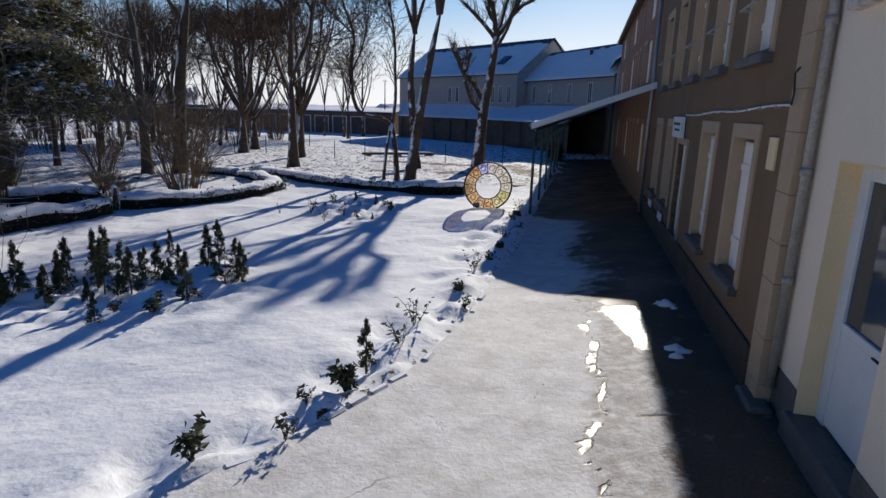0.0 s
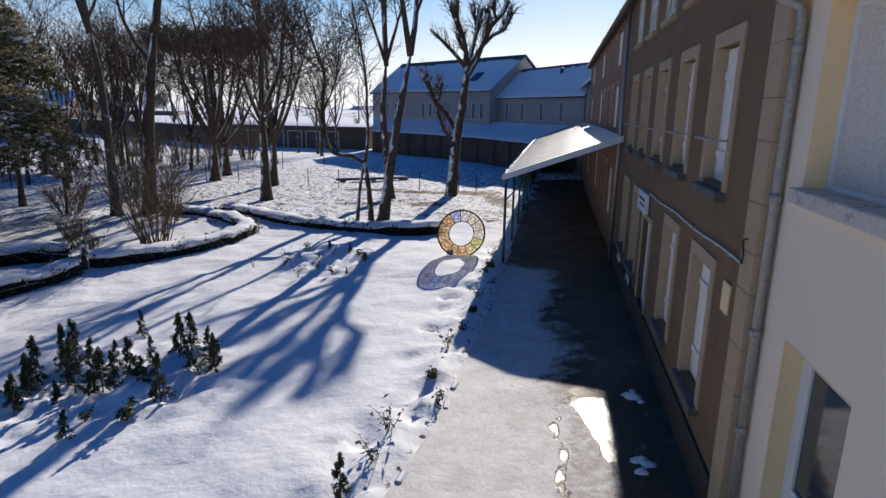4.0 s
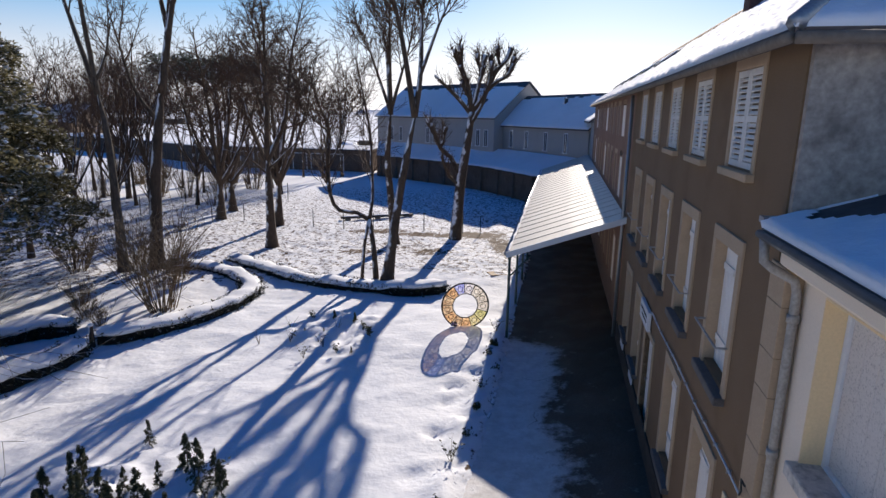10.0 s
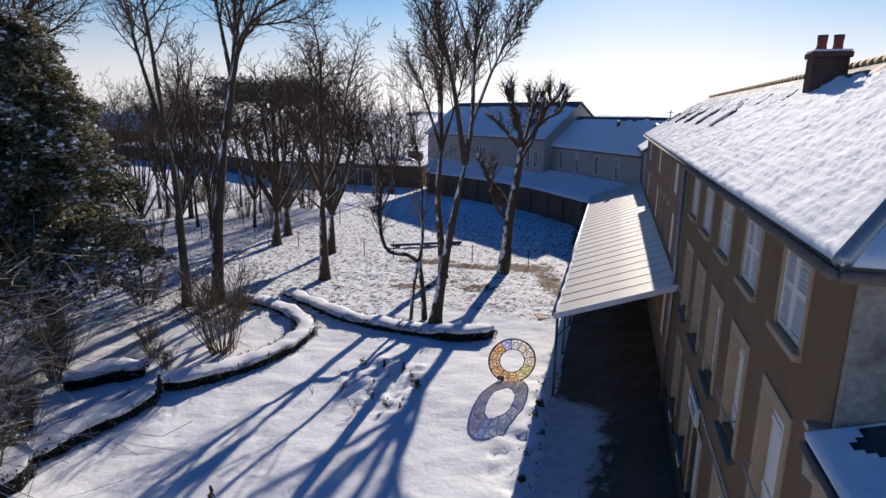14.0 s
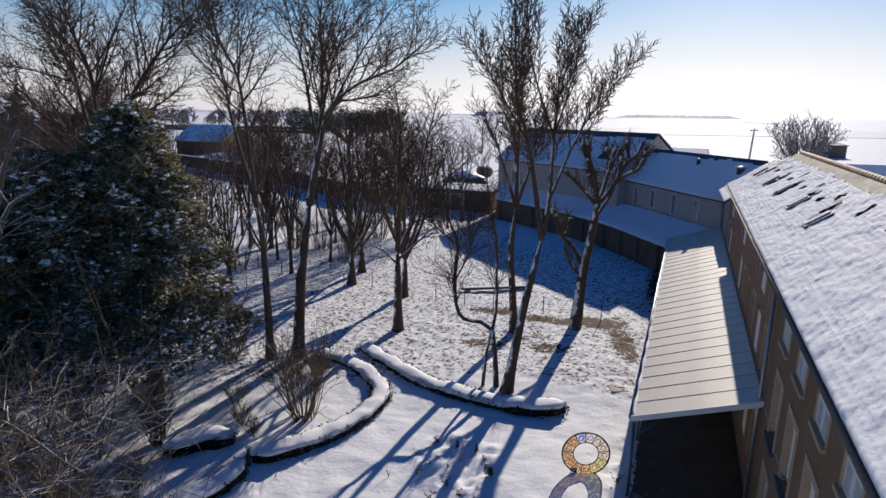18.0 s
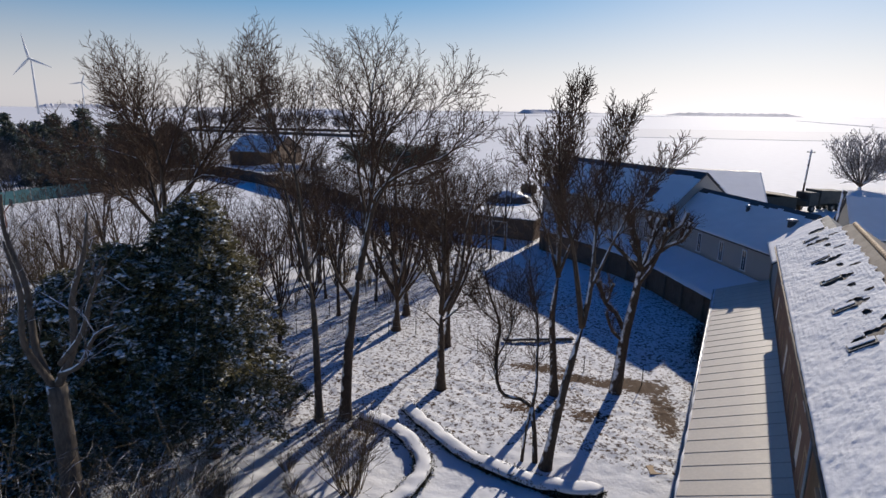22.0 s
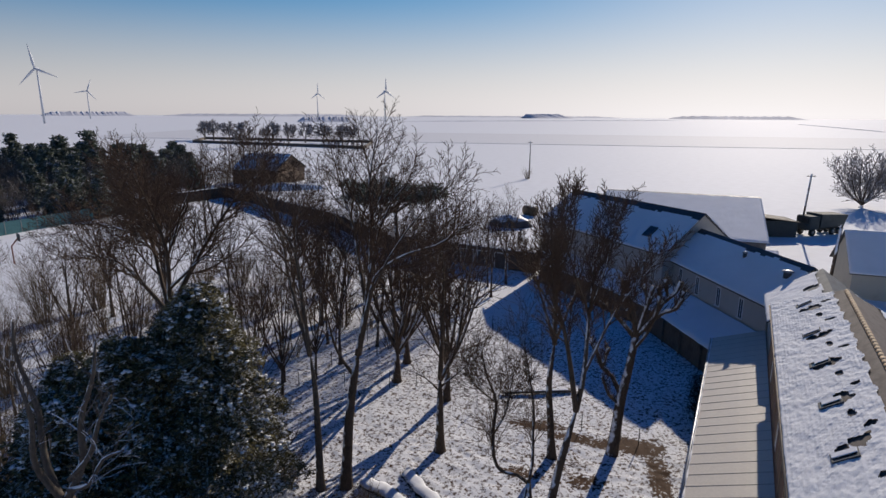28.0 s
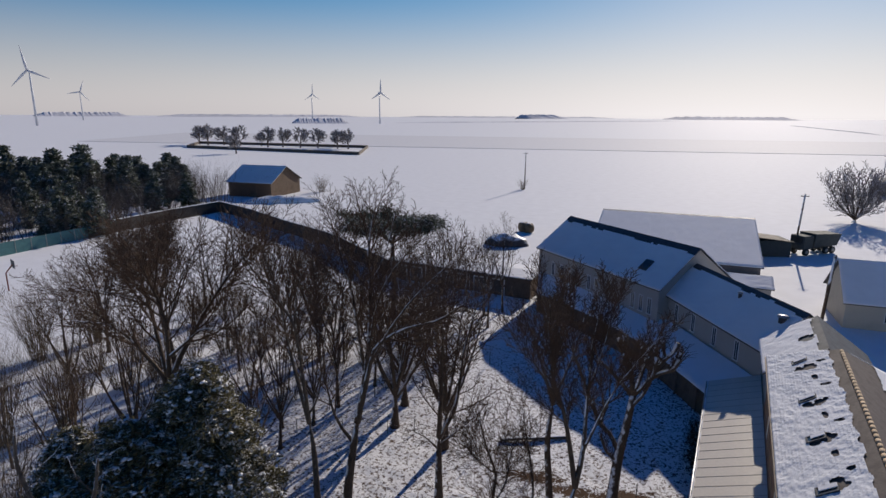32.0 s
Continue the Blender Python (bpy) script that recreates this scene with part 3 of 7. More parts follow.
cov = 0.08 + 0.9 * cov * (1 - ease(12.0, 13.4, uu - 0.3 * (vv - 2.5)))
yard_mesh = raw_mesh("yard", pv.tolist(), [(r * NS + i, r * NS + i + 1, (r + 1) * NS + i + 1, (r + 1) * NS + i) for r in range(len(ys) - 1) for i in range(NS - 1)], True)
layer = yard_mesh.attributes.new("cover", "FLOAT", "POINT")
layer.data.foreach_set("value", cov.astype(np.float32))
wet = np.exp(-((vv - 1.75 - 0.16 * lattice(uu / 0.7, uu * 0, 31)) / 0.13) ** 2) * (1 - ease(2.4, 2.8, uu)) * 0.64
wet = np.maximum(wet, 0.85 * np.exp(-((vv - 1.02 - 0.16 * np.clip(uu - 1.6, 0, 2)) / (0.16 + 0.16 * np.clip(uu - 1.4, 0, 1.3))) ** 4) * np.exp(-((uu - 2.1) / 1.15) ** 6))
wet = np.maximum(wet, 0.55 * np.exp(-((vv - 2.3 + 0.25 * uu) / 0.07) ** 2) * np.exp(-((uu + 0.2) / 0.7) ** 2))
trod = 0.6 * (1 - ease(1.6, 1.95, vv + meander * 0.4)) * (1 - far_end)
layer = yard_mesh.attributes.new("trod", "FLOAT", "POINT")
layer.data.foreach_set("value", trod.astype(np.float32))
layer = yard_mesh.attributes.new("wet", "FLOAT", "POINT")
layer.data.foreach_set("value", wet.astype(np.float32))
pavement = setting("pavement", yard_mesh, yard_material(), "cracked tarmac yard, half covered with trodden snow", "pavement")

# ---- the long building -------------------------------------------------
EAVE, RIDGE_V, RIDGE_Z = 8.45, -3.3, 10.95
U_END = 38.0
WIN_U = [1.72 + 2.29 * k for k in range(5)]
long_house = thing("long_house", "three-storey brown rendered school house with snowy hipped roof", "house", FRONT)


def window_holes(us, rows):
    return [(u - w / 2, u + w / 2, lo, hi) for u in us for w, lo, hi in rows]


holes = window_holes(WIN_U, ((1.02, 4.36, 6.08), (1.0, 7.08, 8.24))) + window_holes([WIN_U[0], WIN_U[1], WIN_U[3], WIN_U[4]], ((1.02, 1.45, 3.28),)) + [(WIN_U[2] - 0.2, WIN_U[2] + 0.95, 0.75, 2.95)]
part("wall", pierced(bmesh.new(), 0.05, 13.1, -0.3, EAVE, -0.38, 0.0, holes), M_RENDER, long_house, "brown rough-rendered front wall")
WIN2_U = [14.6 + 2.12 * k for k in range(11)]
holes2 = window_holes(WIN2_U, ((0.95, 1.4, 3.2), (0.95, 4.7, 6.2), (0.95, 6.95, 8.1)))
part("wall", pierced(bmesh.new(), 13.1, U_END, -0.3, EAVE, -0.40, -0.03, holes2), M_RENDER2, long_house, "reddish brown rendered wall")
part("gable_wall", boxes((-0.03, 0.15, -6.6, -0.02, 6.2, EAVE)), M_GREYWALL, long_house, "grey patchy rendered end wall")
part("back_wall", boxes((0.06, U_END, -6.6, -6.25, -0.3, EAVE)), M_RENDER2, long_house)
part("end_wall", boxes((U_END - 0.35, U_END, -6.25, -0.40, -0.3, EAVE)), M_RENDER2, long_house)
z = 0.3
k = 0
while z < 6.3:
    hh = 0.42 + 0.1 * ((k * 7) % 3)
    part("quoin_block", boxes((-0.24, 0.16, -0.3, 0.018, z, min(z + hh - 0.004, 6.3)), bevel=0.005), M_STONE, long_house, "dressed stone corner block")
    z += hh
    k += 1

part("plinth", boxes((0.16, 13.1, 0.0, 0.05, 0.2, 1.0), bevel=0.015), surface("damp_plinth", (0.065, 0.05, 0.038), 0.9, 0.25, 30, 1.5, 0.4, 0.006), long_house, "dark damp plinth")

# added dark sheet behind the windows; its colour stands in for unlit rooms
part("room_shade_sheet", boxes((0.1, U_END - 0.4, -0.85, -0.80, 0.3, 8.4)), surface("unlit_room_shade", (0.03, 0.028, 0.027), 0.9), long_house)


def shutter_frame(w, h):
    """Stiles and rails of a louvred shutter leaf, lower left corner at the origin, its face towards +v."""
    bm = bmesh.new()
    t, rail = 0.035, 0.075
    pierced(bm, 0, w, 0, h, 0, t, [(rail, w - rail, rail, h * 0.47), (rail, w - rail, h * 0.47 + rail, h - rail)])
    bmesh.ops.remove_doubles(bm, verts=bm.verts, dist=0.0005)
    return mesh_of(bm, "shutter")


def slat_mesh(w):
    bm = bmesh.new()
    hexa(bm, [(0.075, 0.002, 0.012), (w - 0.075, 0.002, 0.012), (w - 0.075, 0.010, 0.022), (0.075, 0.010, 0.022)], [(0.075, 0.028, -0.022), (w - 0.075, 0.028, -0.022), (w - 0.075, 0.034, -0.012), (0.075, 0.034, -0.012)])
    return mesh_of(bm, "slat")


def louvred(parent, at, w, h, frame_me, slat_me, material, label):
    leaf = part("shutter", frame_me, material, parent, label, at=at)
    rail = 0.075
    for lo, hi in ((rail, h * 0.47), (h * 0.47 + rail, h - rail)):
        n = max(2, int((hi - lo) / 0.06))
        for i in range(n):
            part("slat", slat_me, material, leaf, at=Matrix.Translation((0, 0, lo + (i + 0.5) * (hi - lo) / n)))
    return leaf


def boarded(parent, at, board_me, w, n, h, material, label):
    leaf = part("shutter", boxes((0.02, w - 0.02, 0.028, 0.05, 0.2 * h, 0.2 * h + 0.09), (0.02, w - 0.02, 0.028, 0.05, 0.78 * h, 0.78 * h + 0.09), (0.0, w, 0.0, 0.006, 0.01, h - 0.01)), material, parent, label, at=at)
    for i in range(n):
        part("board", board_me, material, leaf, at=Matrix.Translation((i * w / n, 0, 0)))
    return leaf


def plain_leaf(w, h):
    """A far shutter: one slab with a raised rim."""
    bm = boxes((0, w, 0, 0.03, 0, h))
    f = max(bm.faces, key=lambda f: f.normal.y)
    bmesh.ops.inset_region(bm, faces=[f], thickness=0.07, depth=-0.012)
    return mesh_of(bm, "shutter")


def surround(w, lo, hi, out=0.03, rim=0.15):
    bm = bmesh.new()
    a, b = -w / 2, w / 2
    box(bm, a - rim, a + 0.004, -0.31, out, lo, hi, 0.004)
    box(bm, b - 0.004, b + rim, -0.31, out, lo, hi, 0.004)
    box(bm, a - rim, b + rim, -0.16, out, hi, hi + 0.19, 0.008)
    return mesh_of(bm, "surround")


def casement(w, lo, hi, v=-0.33):
    bm = bmesh.new()
    a, b = -w / 2, w / 2
    for x0, x1, z0, z1 in ((a, a + 0.06, lo, hi), (b - 0.06, b, lo, hi), (a, b, lo, lo + 0.07), (a, b, hi - 0.06, hi), (-0.04, 0.04, lo, hi), (a, b, lo + (hi - lo) * 0.34, lo + (hi - lo) * 0.34 + 0.035), (a, b, lo + (hi - lo) * 0.67, lo + (hi - lo) * 0.67 + 0.035)):
        box(bm, x0, x1, v - 0.03, v + 0.03, z0, z1)
    return mesh_of(bm, "casement")


def pane(w, lo, hi, v=-0.33):
    return mesh_of(boxes((-w / 2 + 0.05, w / 2 - 0.05, v - 0.006, v + 0.006, lo + 0.05, hi - 0.05)), "pane")


louvre, louvre_slat = shutter_frame(0.495, 1.15), slat_mesh(0.495)
board_piece = mesh_of(boxes((0.005, 0.1617, 0.006, 0.03, 0, 1.76), bevel=0.008), "board")
far_top, far_mid, far_low = plain_leaf(0.47, 1.14), plain_leaf(0.47, 1.5), plain_leaf(0.47, 1.8)
sur_first, sur_top = surround(1.02, 4.30, 6.08), surround(1.0, 7.02, 8.24, 0.02, 0.10)
sur_ground = surround(1.02, 1.40, 3.28)
cas_first, pane_first = casement(1.02, 4.36, 6.08), pane(1.02, 4.36, 6.08)
cas_ground, pane_ground = casement(1.02, 1.45, 3.28), pane(1.02, 1.45, 3.28)
sill_top = mesh_of(boxes((-0.62, 0.62, -0.1, 0.10, 6.95, 7.05), bevel=0.012), "sill")
sill_first = mesh_of(boxes((-0.64, 0.64, -0.36, 0.13, 4.18, 4.30), bevel=0.012), "sill")
sill_ground = mesh_of(boxes((-0.64, 0.64, -0.36, 0.12, 1.30, 1.42), bevel=0.012), "sill")
bar_mesh = tube_mesh("window_bar", [([(-0.56, 0.16, 4.92), (0.56, 0.16, 4.92)], 0.018), ([(-0.56, -0.02, 4.92), (-0.56, 0.16, 4.92)], 0.014), ([(0.56, -0.02, 4.92), (0.56, 0.16, 4.92)], 0.014)], 6)
r3 = random.Random(3)
for i, u in enumerate(WIN_U):
    w = part("window", sur_top, M_STONE, long_house, "top-floor window with closed louvred shutters", at=Matrix.Translation((u, 0, 0)))
    part("sill", sill_top, M_STONE, w)
    louvred(long_house, Matrix.Translation((u - 0.5, -0.035, 7.08)), 0.495, 1.15, louvre, louvre_slat, M_SHUTTER, "closed grey-white louvred shutter")
    louvred(long_house, Matrix.Translation((u + 0.005, -0.035, 7.08)), 0.495, 1.15, louvre, louvre_slat, M_SHUTTER, "closed grey-white louvred shutter")
    w = part("window", sur_first, M_STONE, long_house, "tall window in a stone surround", at=Matrix.Translation((u, 0, 0)))
    part("sill", sill_first, M_SILL, w)
    part("casement", cas_first, M_FRAME, w)
    part("pane", pane_first, M_PANE, w)
    for x in (-0.503, 0.003):
        boarded(long_house, Matrix.Translation((u + x, -0.155, 4.31)) @ Matrix.Rotation(radians(r3.uniform(-1.2, 1.2)), 4, "Z"), board_piece, 0.5, 3, 1.76, M_OLDPAINT, "closed white boarded shutter with flaking paint")
    part("railing_bar", bar_mesh, M_IRON, w, "thin iron safety bar")
    if i == 2:
        continue
    w = part("window", sur_ground, M_STONE, long_house, "ground-floor window in a stone surround", at=Matrix.Translation((u, 0, 0)))
    part("sill", sill_ground, M_SILL, w)
    part("casement", cas_ground, M_FRAME, w)
    part("pane", pane_ground, M_PANE, w)
    for x in (-0.503, 0.003):
        boarded(long_house, Matrix.Translation((u + x, -0.155, 1.46)) @ Matrix.Rotation(radians(r3.uniform(-1.2, 1.2)), 4, "Z"), board_piece, 0.5, 3, 1.76, M_OLDPAINT, "closed white boarded shutter with flaking paint")
du = WIN_U[2] - 0.2
door = part("door", boxes((du, du + 1.15, -0.16, -0.11, 0.75, 2.95)), M_OLDPAINT, long_house, "pale painted wooden door")
part("door_frame", boxes((du - 0.12, du, -0.2, 0.03, 0.75, 3.08), (du + 1.15, du + 1.27, -0.2, 0.03, 0.75, 3.08), (du, du + 1.15, -0.2, 0.03, 2.95, 3.08), bevel=0.006), M_STONE, door)
part("handle", tube_mesh("handle", [([(du + 1.0, -0.11, 1.75), (du + 1.0, -0.05, 1.75), (du + 0.88, -0.05, 1.75)], 0.012)], 6), M_IRON, door)
M_REDSHUTTER = surface("worn_brown_shutter_paint", (0.24, 0.15, 0.105), 0.75, 0.18, 40, 2.0, 0.25, 0.002, stretch=(1, 1, 0.2), each=0.25)
for k, u in enumerate(WIN2_U):
    leaf_paint = M_OLDPAINT if k % 4 == 1 else M_REDSHUTTER
    w = part("window", surround(0.95, 6.9, 8.1, 0.0, 0.12), M_STONE, long_house, "shuttered window of the far range", at=Matrix.Translation((u, -0.03, 0)))
    part("shutter", far_top, leaf_paint, w, at=Matrix.Translation((-0.472, -0.03, 6.93)))
    part("shutter", far_top, leaf_paint, w, at=Matrix.Translation((0.002, -0.03, 6.93)))
    w = part("window", surround(0.95, 4.66, 6.2, 0.0, 0.12), M_STONE, long_house, "shuttered window of the far range", at=Matrix.Translation((u, -0.03, 0)))
    part("shutter", far_mid, leaf_paint, w, at=Matrix.Translation((-0.472, -0.05, 4.68)))
    part("shutter", far_mid, leaf_paint, w, at=Matrix.Translation((0.002, -0.05, 4.68)))
    w = part("window", surround(0.95, 1.36, 3.2, 0.0, 0.12), M_STONE, long_house, "window under the porch roof", at=Matrix.Translation((u, -0.03, 0)))
    part("shutter", far_low, leaf_paint, w, at=Matrix.Translation((-0.472, -0.05, 1.38)))
    part("shutter", far_low, leaf_paint, w, at=Matrix.Translation((0.002, -0.05, 1.38)))
for u in (WIN_U[3], WIN_U[4]):
    part("vent", boxes((u - 0.3, u + 0.3, 0.04, 0.08, 0.98, 1.16), bevel=0.008), M_FRAME, long_house, "white cellar vent")

# roof: main slopes, hips, snow, gutter
O = 0.26


def roof_part(name, corners, thick, material, parent, label=""):
    return part(name, slab(corners, thick), material, parent, label)


e0, e1 = -0.30, U_END + 0.2
r0, r1 = 4.3, 34.9
zb = EAVE - 0.02
roof = roof_part("roof", [(e0, O, zb), (e1, O, zb), (r1, RIDGE_V, RIDGE_Z), (r0, RIDGE_V, RIDGE_Z)], 0.14, M_TILE, long_house, "brown tiled roof")
roof_part("roof", [(e1, -6.9, zb), (e0, -6.9, zb), (r0, RIDGE_V, RIDGE_Z), (r1, RIDGE_V, RIDGE_Z)], 0.14, M_TILE, long_house)
roof_part("roof", [(e0, -6.9, zb), (e0, O, zb), (r0, RIDGE_V, RIDGE_Z)], 0.14, M_TILE, long_house)
roof_part("roof", [(e1, O, zb), (e1, -6.9, zb), (r1, RIDGE_V, RIDGE_Z)], 0.14, M_TILE, long_house)


def snow_slope(name, a, b, c, d, parent, nu, nv, thick=0.07, rough=0.03, seed=0, gaps=(), melt=0.0, pitch=0.23, courses=True, material=None):
    """Snow on a roof slope between corners a, b (eave) and d, c (top), thinned where tiles show through; gaps: (s, t, rs, rt) holes."""
    a, b, c, d = (np.array(p, float) for p in (a, b, c, d))
    S, T = np.meshgrid(np.linspace(0, 1, nu), np.linspace(0, 1, nv))
    P = (a * (1 - S)[..., None] + b * S[..., None]) * (1 - T)[..., None] + (d * (1 - S)[..., None] + c * S[..., None]) * T[..., None]
    nrm = np.cross(b - a, d - a)
    nrm /= np.linalg.norm(nrm)
    if nrm[2] < 0:
        nrm = -nrm
    L, H = np.linalg.norm(b - a), np.linalg.norm(d - a)
    x, y = S * L, T * H
    h = thick + rough * lattice(x / 0.5, y / 0.5, seed) + rough * 0.8 * lattice(x / 0.2, y / 0.16, seed + 1)
    if courses:
        h += 0.03 * np.abs(np.sin(y / pitch * math.pi)) * np.abs(np.sin(x / 0.24 * math.pi + 1.57 * np.floor(y / pitch))) * np.clip(0.55 + 0.6 * lattice(x / 1.3, y / 1.0, seed + 4), 0.1, 1)
    edge = np.minimum.reduce([x + 0.02 * lattice(y / 0.2, y * 0, seed), L - x, y + 0.03 * lattice(x / 0.25, x * 0, seed + 2)])
    h = h * np.clip(edge / 0.06 + 0.5, 0.5, 1)
    hole = np.zeros_like(h)
    for s, t, rs, rt in gaps:
        hole = np.maximum(hole, 1.15 - np.hypot((S - s) * L / rs, (T - t) * H / rt) + 0.35 * lattice(x / 0.3, y / 0.3, seed + 7))
    if melt:
        hole = np.maximum(hole, (T - melt) * H / 0.35 + 0.5 * lattice(x / 0.6, y / 0.6, seed + 9))
    P = P + nrm * h[..., None]
    n = nu * nv
    keep = hole < 0.5
    ids = np.arange(n).reshape(nv, nu)
    faces = []
    for j in range(nv - 1):
        for i in range(nu - 1):
            if keep[j, i] and keep[j, i + 1] and keep[j + 1, i] and keep[j + 1, i + 1]:
                faces.append((ids[j, i], ids[j, i + 1], ids[j + 1, i + 1], ids[j + 1, i]))
    verts = P.reshape(-1, 3).tolist()
    # skirt along the eave and the two verges
    base = len(verts)
    rim = [ids[0, i] for i in range(nu)]
    for v in rim:
        q = np.array(verts[v]) - nrm * 0.1
        verts.append(q.tolist())
    for i in range(nu - 1):
        faces.append((rim[i + 1], rim[i], base + i, base + i + 1))
    for col in (0, nu - 1):
        base = len(verts)
        side = [ids[j, col] for j in range(nv)]
        for v in side:
            verts.append((np.array(verts[v]) - nrm * 0.1).tolist())
        for j in range(nv - 1):
            if keep[j, col] and keep[j + 1, col]:
                faces.append((side[j], side[j + 1], base + j + 1, base + j))
    return part(name, raw_mesh(name, verts, faces, True), material or M_ROOFSNOW, parent, "thin crusted snow with the tile courses showing", kind="stuff")


SKYLIGHTS = [16.6, 20.8, 25.2, 29.6, 35.1]
# Narrow snow gaps; the one at 10.6 draws the chimney's cast shadow.
STREAKS = [10.6, 13.9, 17.7, 21.9, 27.0, 32.2, 36.2]


def on_slope(u, t, lift=0.0):
    """A place on the front slope: u along, t from eave (0) to ridge (1)."""
    k = np.array([0, RIDGE_Z - zb, O - RIDGE_V])
    k = k / np.linalg.norm(k)
    return np.array([u, O + (RIDGE_V - O) * t, zb + (RIDGE_Z - zb) * t]) + lift * k


gaps = [((u - e0) / (e1 - e0), 0.46, 0.42, 0.62) for u in SKYLIGHTS]
gaps += [((u + 0.15 - e0) / (e1 - e0), 0.60, 0.62, 0.8) for u in SKYLIGHTS]
gaps += [((u - e0) / (e1 - e0), 0.73, 0.22, 0.55) for u in STREAKS]
gaps += [((u - 1.6 - e0) / (e1 - e0), 0.62, 0.5, 0.25) for u in SKYLIGHTS[1:]]
snow_slope("roof_snow", (e0, O, zb), (e1, O, zb), (r1 + 0.15, RIDGE_V + 0.1, RIDGE_Z - 0.08), (r0 - 0.15, RIDGE_V + 0.1, RIDGE_Z - 0.08), long_house, 560, 80, 0.075, 0.022, 3, gaps, melt=0.86)
snow_slope("roof_snow", (e0, -6.9, zb), (e0, O, zb), (r0, RIDGE_V + 0.02, RIDGE_Z), (r0, RIDGE_V - 0.02, RIDGE_Z), long_house, 50, 40, 0.06, 0.02, 8, melt=0.93)
snow_slope("roof_snow", (e1, -6.9, zb), (e0, -6.9, zb), (r0, RIDGE_V - 0.1, RIDGE_Z - 0.08), (r1, RIDGE_V - 0.1, RIDGE_Z - 0.08), long_house, 120, 30, 0.05, 0.03, 11, melt=0.45)
snow_slope("roof_snow", (e1, O, zb), (e1, -6.9, zb), (r1, RIDGE_V - 0.02, RIDGE_Z), (r1, RIDGE_V + 0.02, RIDGE_Z), long_house, 50, 30, 0.06, 0.02, 13, melt=0.8)
n = int((r1 - r0) / 0.42)
tile = tube_mesh("ridge_tile", [([(0, 0, 0), (0.41, 0, 0.012)], [0.10, 0.115])], 8)
for i in range(n):
    part("ridge_tile", tile, M_RIDGE, long_house, at=Matrix.Translation((r0 + i * 0.42, RIDGE_V, RIDGE_Z + 0.0)))
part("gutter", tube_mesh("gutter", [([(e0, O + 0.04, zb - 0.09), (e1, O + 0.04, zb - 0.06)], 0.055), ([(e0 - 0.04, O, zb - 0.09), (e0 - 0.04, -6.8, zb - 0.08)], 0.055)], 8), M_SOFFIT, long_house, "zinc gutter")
part("downpipe", tube_mesh("downpipe", [([(13.1, 0.1, 8.3), (13.1, 0.1, 0.3)], 0.055)], 8), M_ZINC, long_house, "dark zinc downpipe")
part("hip_cap", tube_mesh("hip_cap", [([tuple(np.array((e0, O, zb + 0.03)) * (1 - t) + np.array((r0, RIDGE_V, RIDGE_Z)) * t) for t in (0, 0.5, 1)], 0.085)], 8), M_ZINC, long_house)
chim = part("chimney", boxes((10.6, 11.15, -3.0, -2.22, 9.6, 11.12), (10.55, 11.2, -3.05, -2.17, 11.12, 11.26), bevel=0.02), M_BRICK, long_house, "dark brick chimney stack")
part("chimney_snow", boxes((10.57, 11.18, -3.03, -2.19, 11.26, 11.31), bevel=0.02), M_CAP, chim)
for v in (-2.78, -2.43):
    part("chimney_pot", tube_mesh("pot", [([(10.88, v, 11.26), (10.88, v, 11.44), (10.88, v, 11.66)], [0.13, 0.105, 0.12])], 10), M_POT, chim)
for i, u in enumerate(SKYLIGHTS):
    c = on_slope(u, 0.46)
    tilt = Matrix.Translation(c) @ Matrix.Rotation(math.atan2(RIDGE_Z - zb, O - RIDGE_V), 4, Vector((-1, 0, 0)))
    sk = part("skylight", boxes((-0.29, 0.29, -0.46, -0.38, -0.02, 0.14), (-0.29, 0.29, 0.38, 0.46, -0.02, 0.14), (-0.29, -0.22, -0.38, 0.38, -0.02, 0.14), (0.22, 0.29, -0.38, 0.38, -0.02, 0.14), bevel=0.006), M_SLATE, long_house, "roof window half covered with snow", at=tilt)
    part("pane", boxes((-0.22, 0.22, -0.38, 0.38, 0.08, 0.105)), M_PANE, sk)
    part("snow", boxes((-0.05, 0.28, -0.43, 0.42 - 0.1 * (i % 3), 0.13, 0.17), bevel=0.018), M_CAP, sk)

# cable, sign and plate on the front
conduit = thing("wall_cable", "pale grey cable clipped along the rendered wall", "cable", FRONT)
pts = [(u, 0.035, 3.68 + 0.015 * math.sin(u * 2.1) - 0.02 * u) for u in np.linspace(0.05, 6.5, 24)]
part("cable", tube_mesh("cable", [(pts, 0.014)], 6), M_FRAME, conduit)
part("loop", tube_mesh("loop", [([(0.05, 0.04, 3.68), (-0.05, 0.06, 3.8), (-0.12, 0.1, 3.98), (-0.3, 0.12, 4.02)], 0.011)], 6), M_DARKIRON, conduit)
for u in np.arange(0.5, 6.4, 0.6):
    part("clip", boxes((u - 0.012, u + 0.012, 0.0, 0.055, 3.655 - 0.02 * u, 3.70 - 0.02 * u)), M_IRON, conduit)
sign = thing("door_sign", "white sign board projecting above the door", "sign", FRONT)
part("board", boxes((6.55, 7.75, 0.02, 0.10, 3.08, 3.52), bevel=0.01), M_FRAME, sign)
part("bar", boxes((6.7, 7.6, 0.101, 0.106, 3.34, 3.40), (6.7, 7.4, 0.101, 0.106, 3.22, 3.27)), M_DARKIRON, sign)
plate = thing("wall_plate", "small cream plate fixed to the wall", "plate", FRONT)
part("plate", boxes((0.36, 0.62, 0.0, 0.03, 2.98, 3.34), bevel=0.006), M_CREAM, plate)
pipe = thing("drain_pipe", "old iron downpipe in the corner between two houses", "pipe", FRONT)
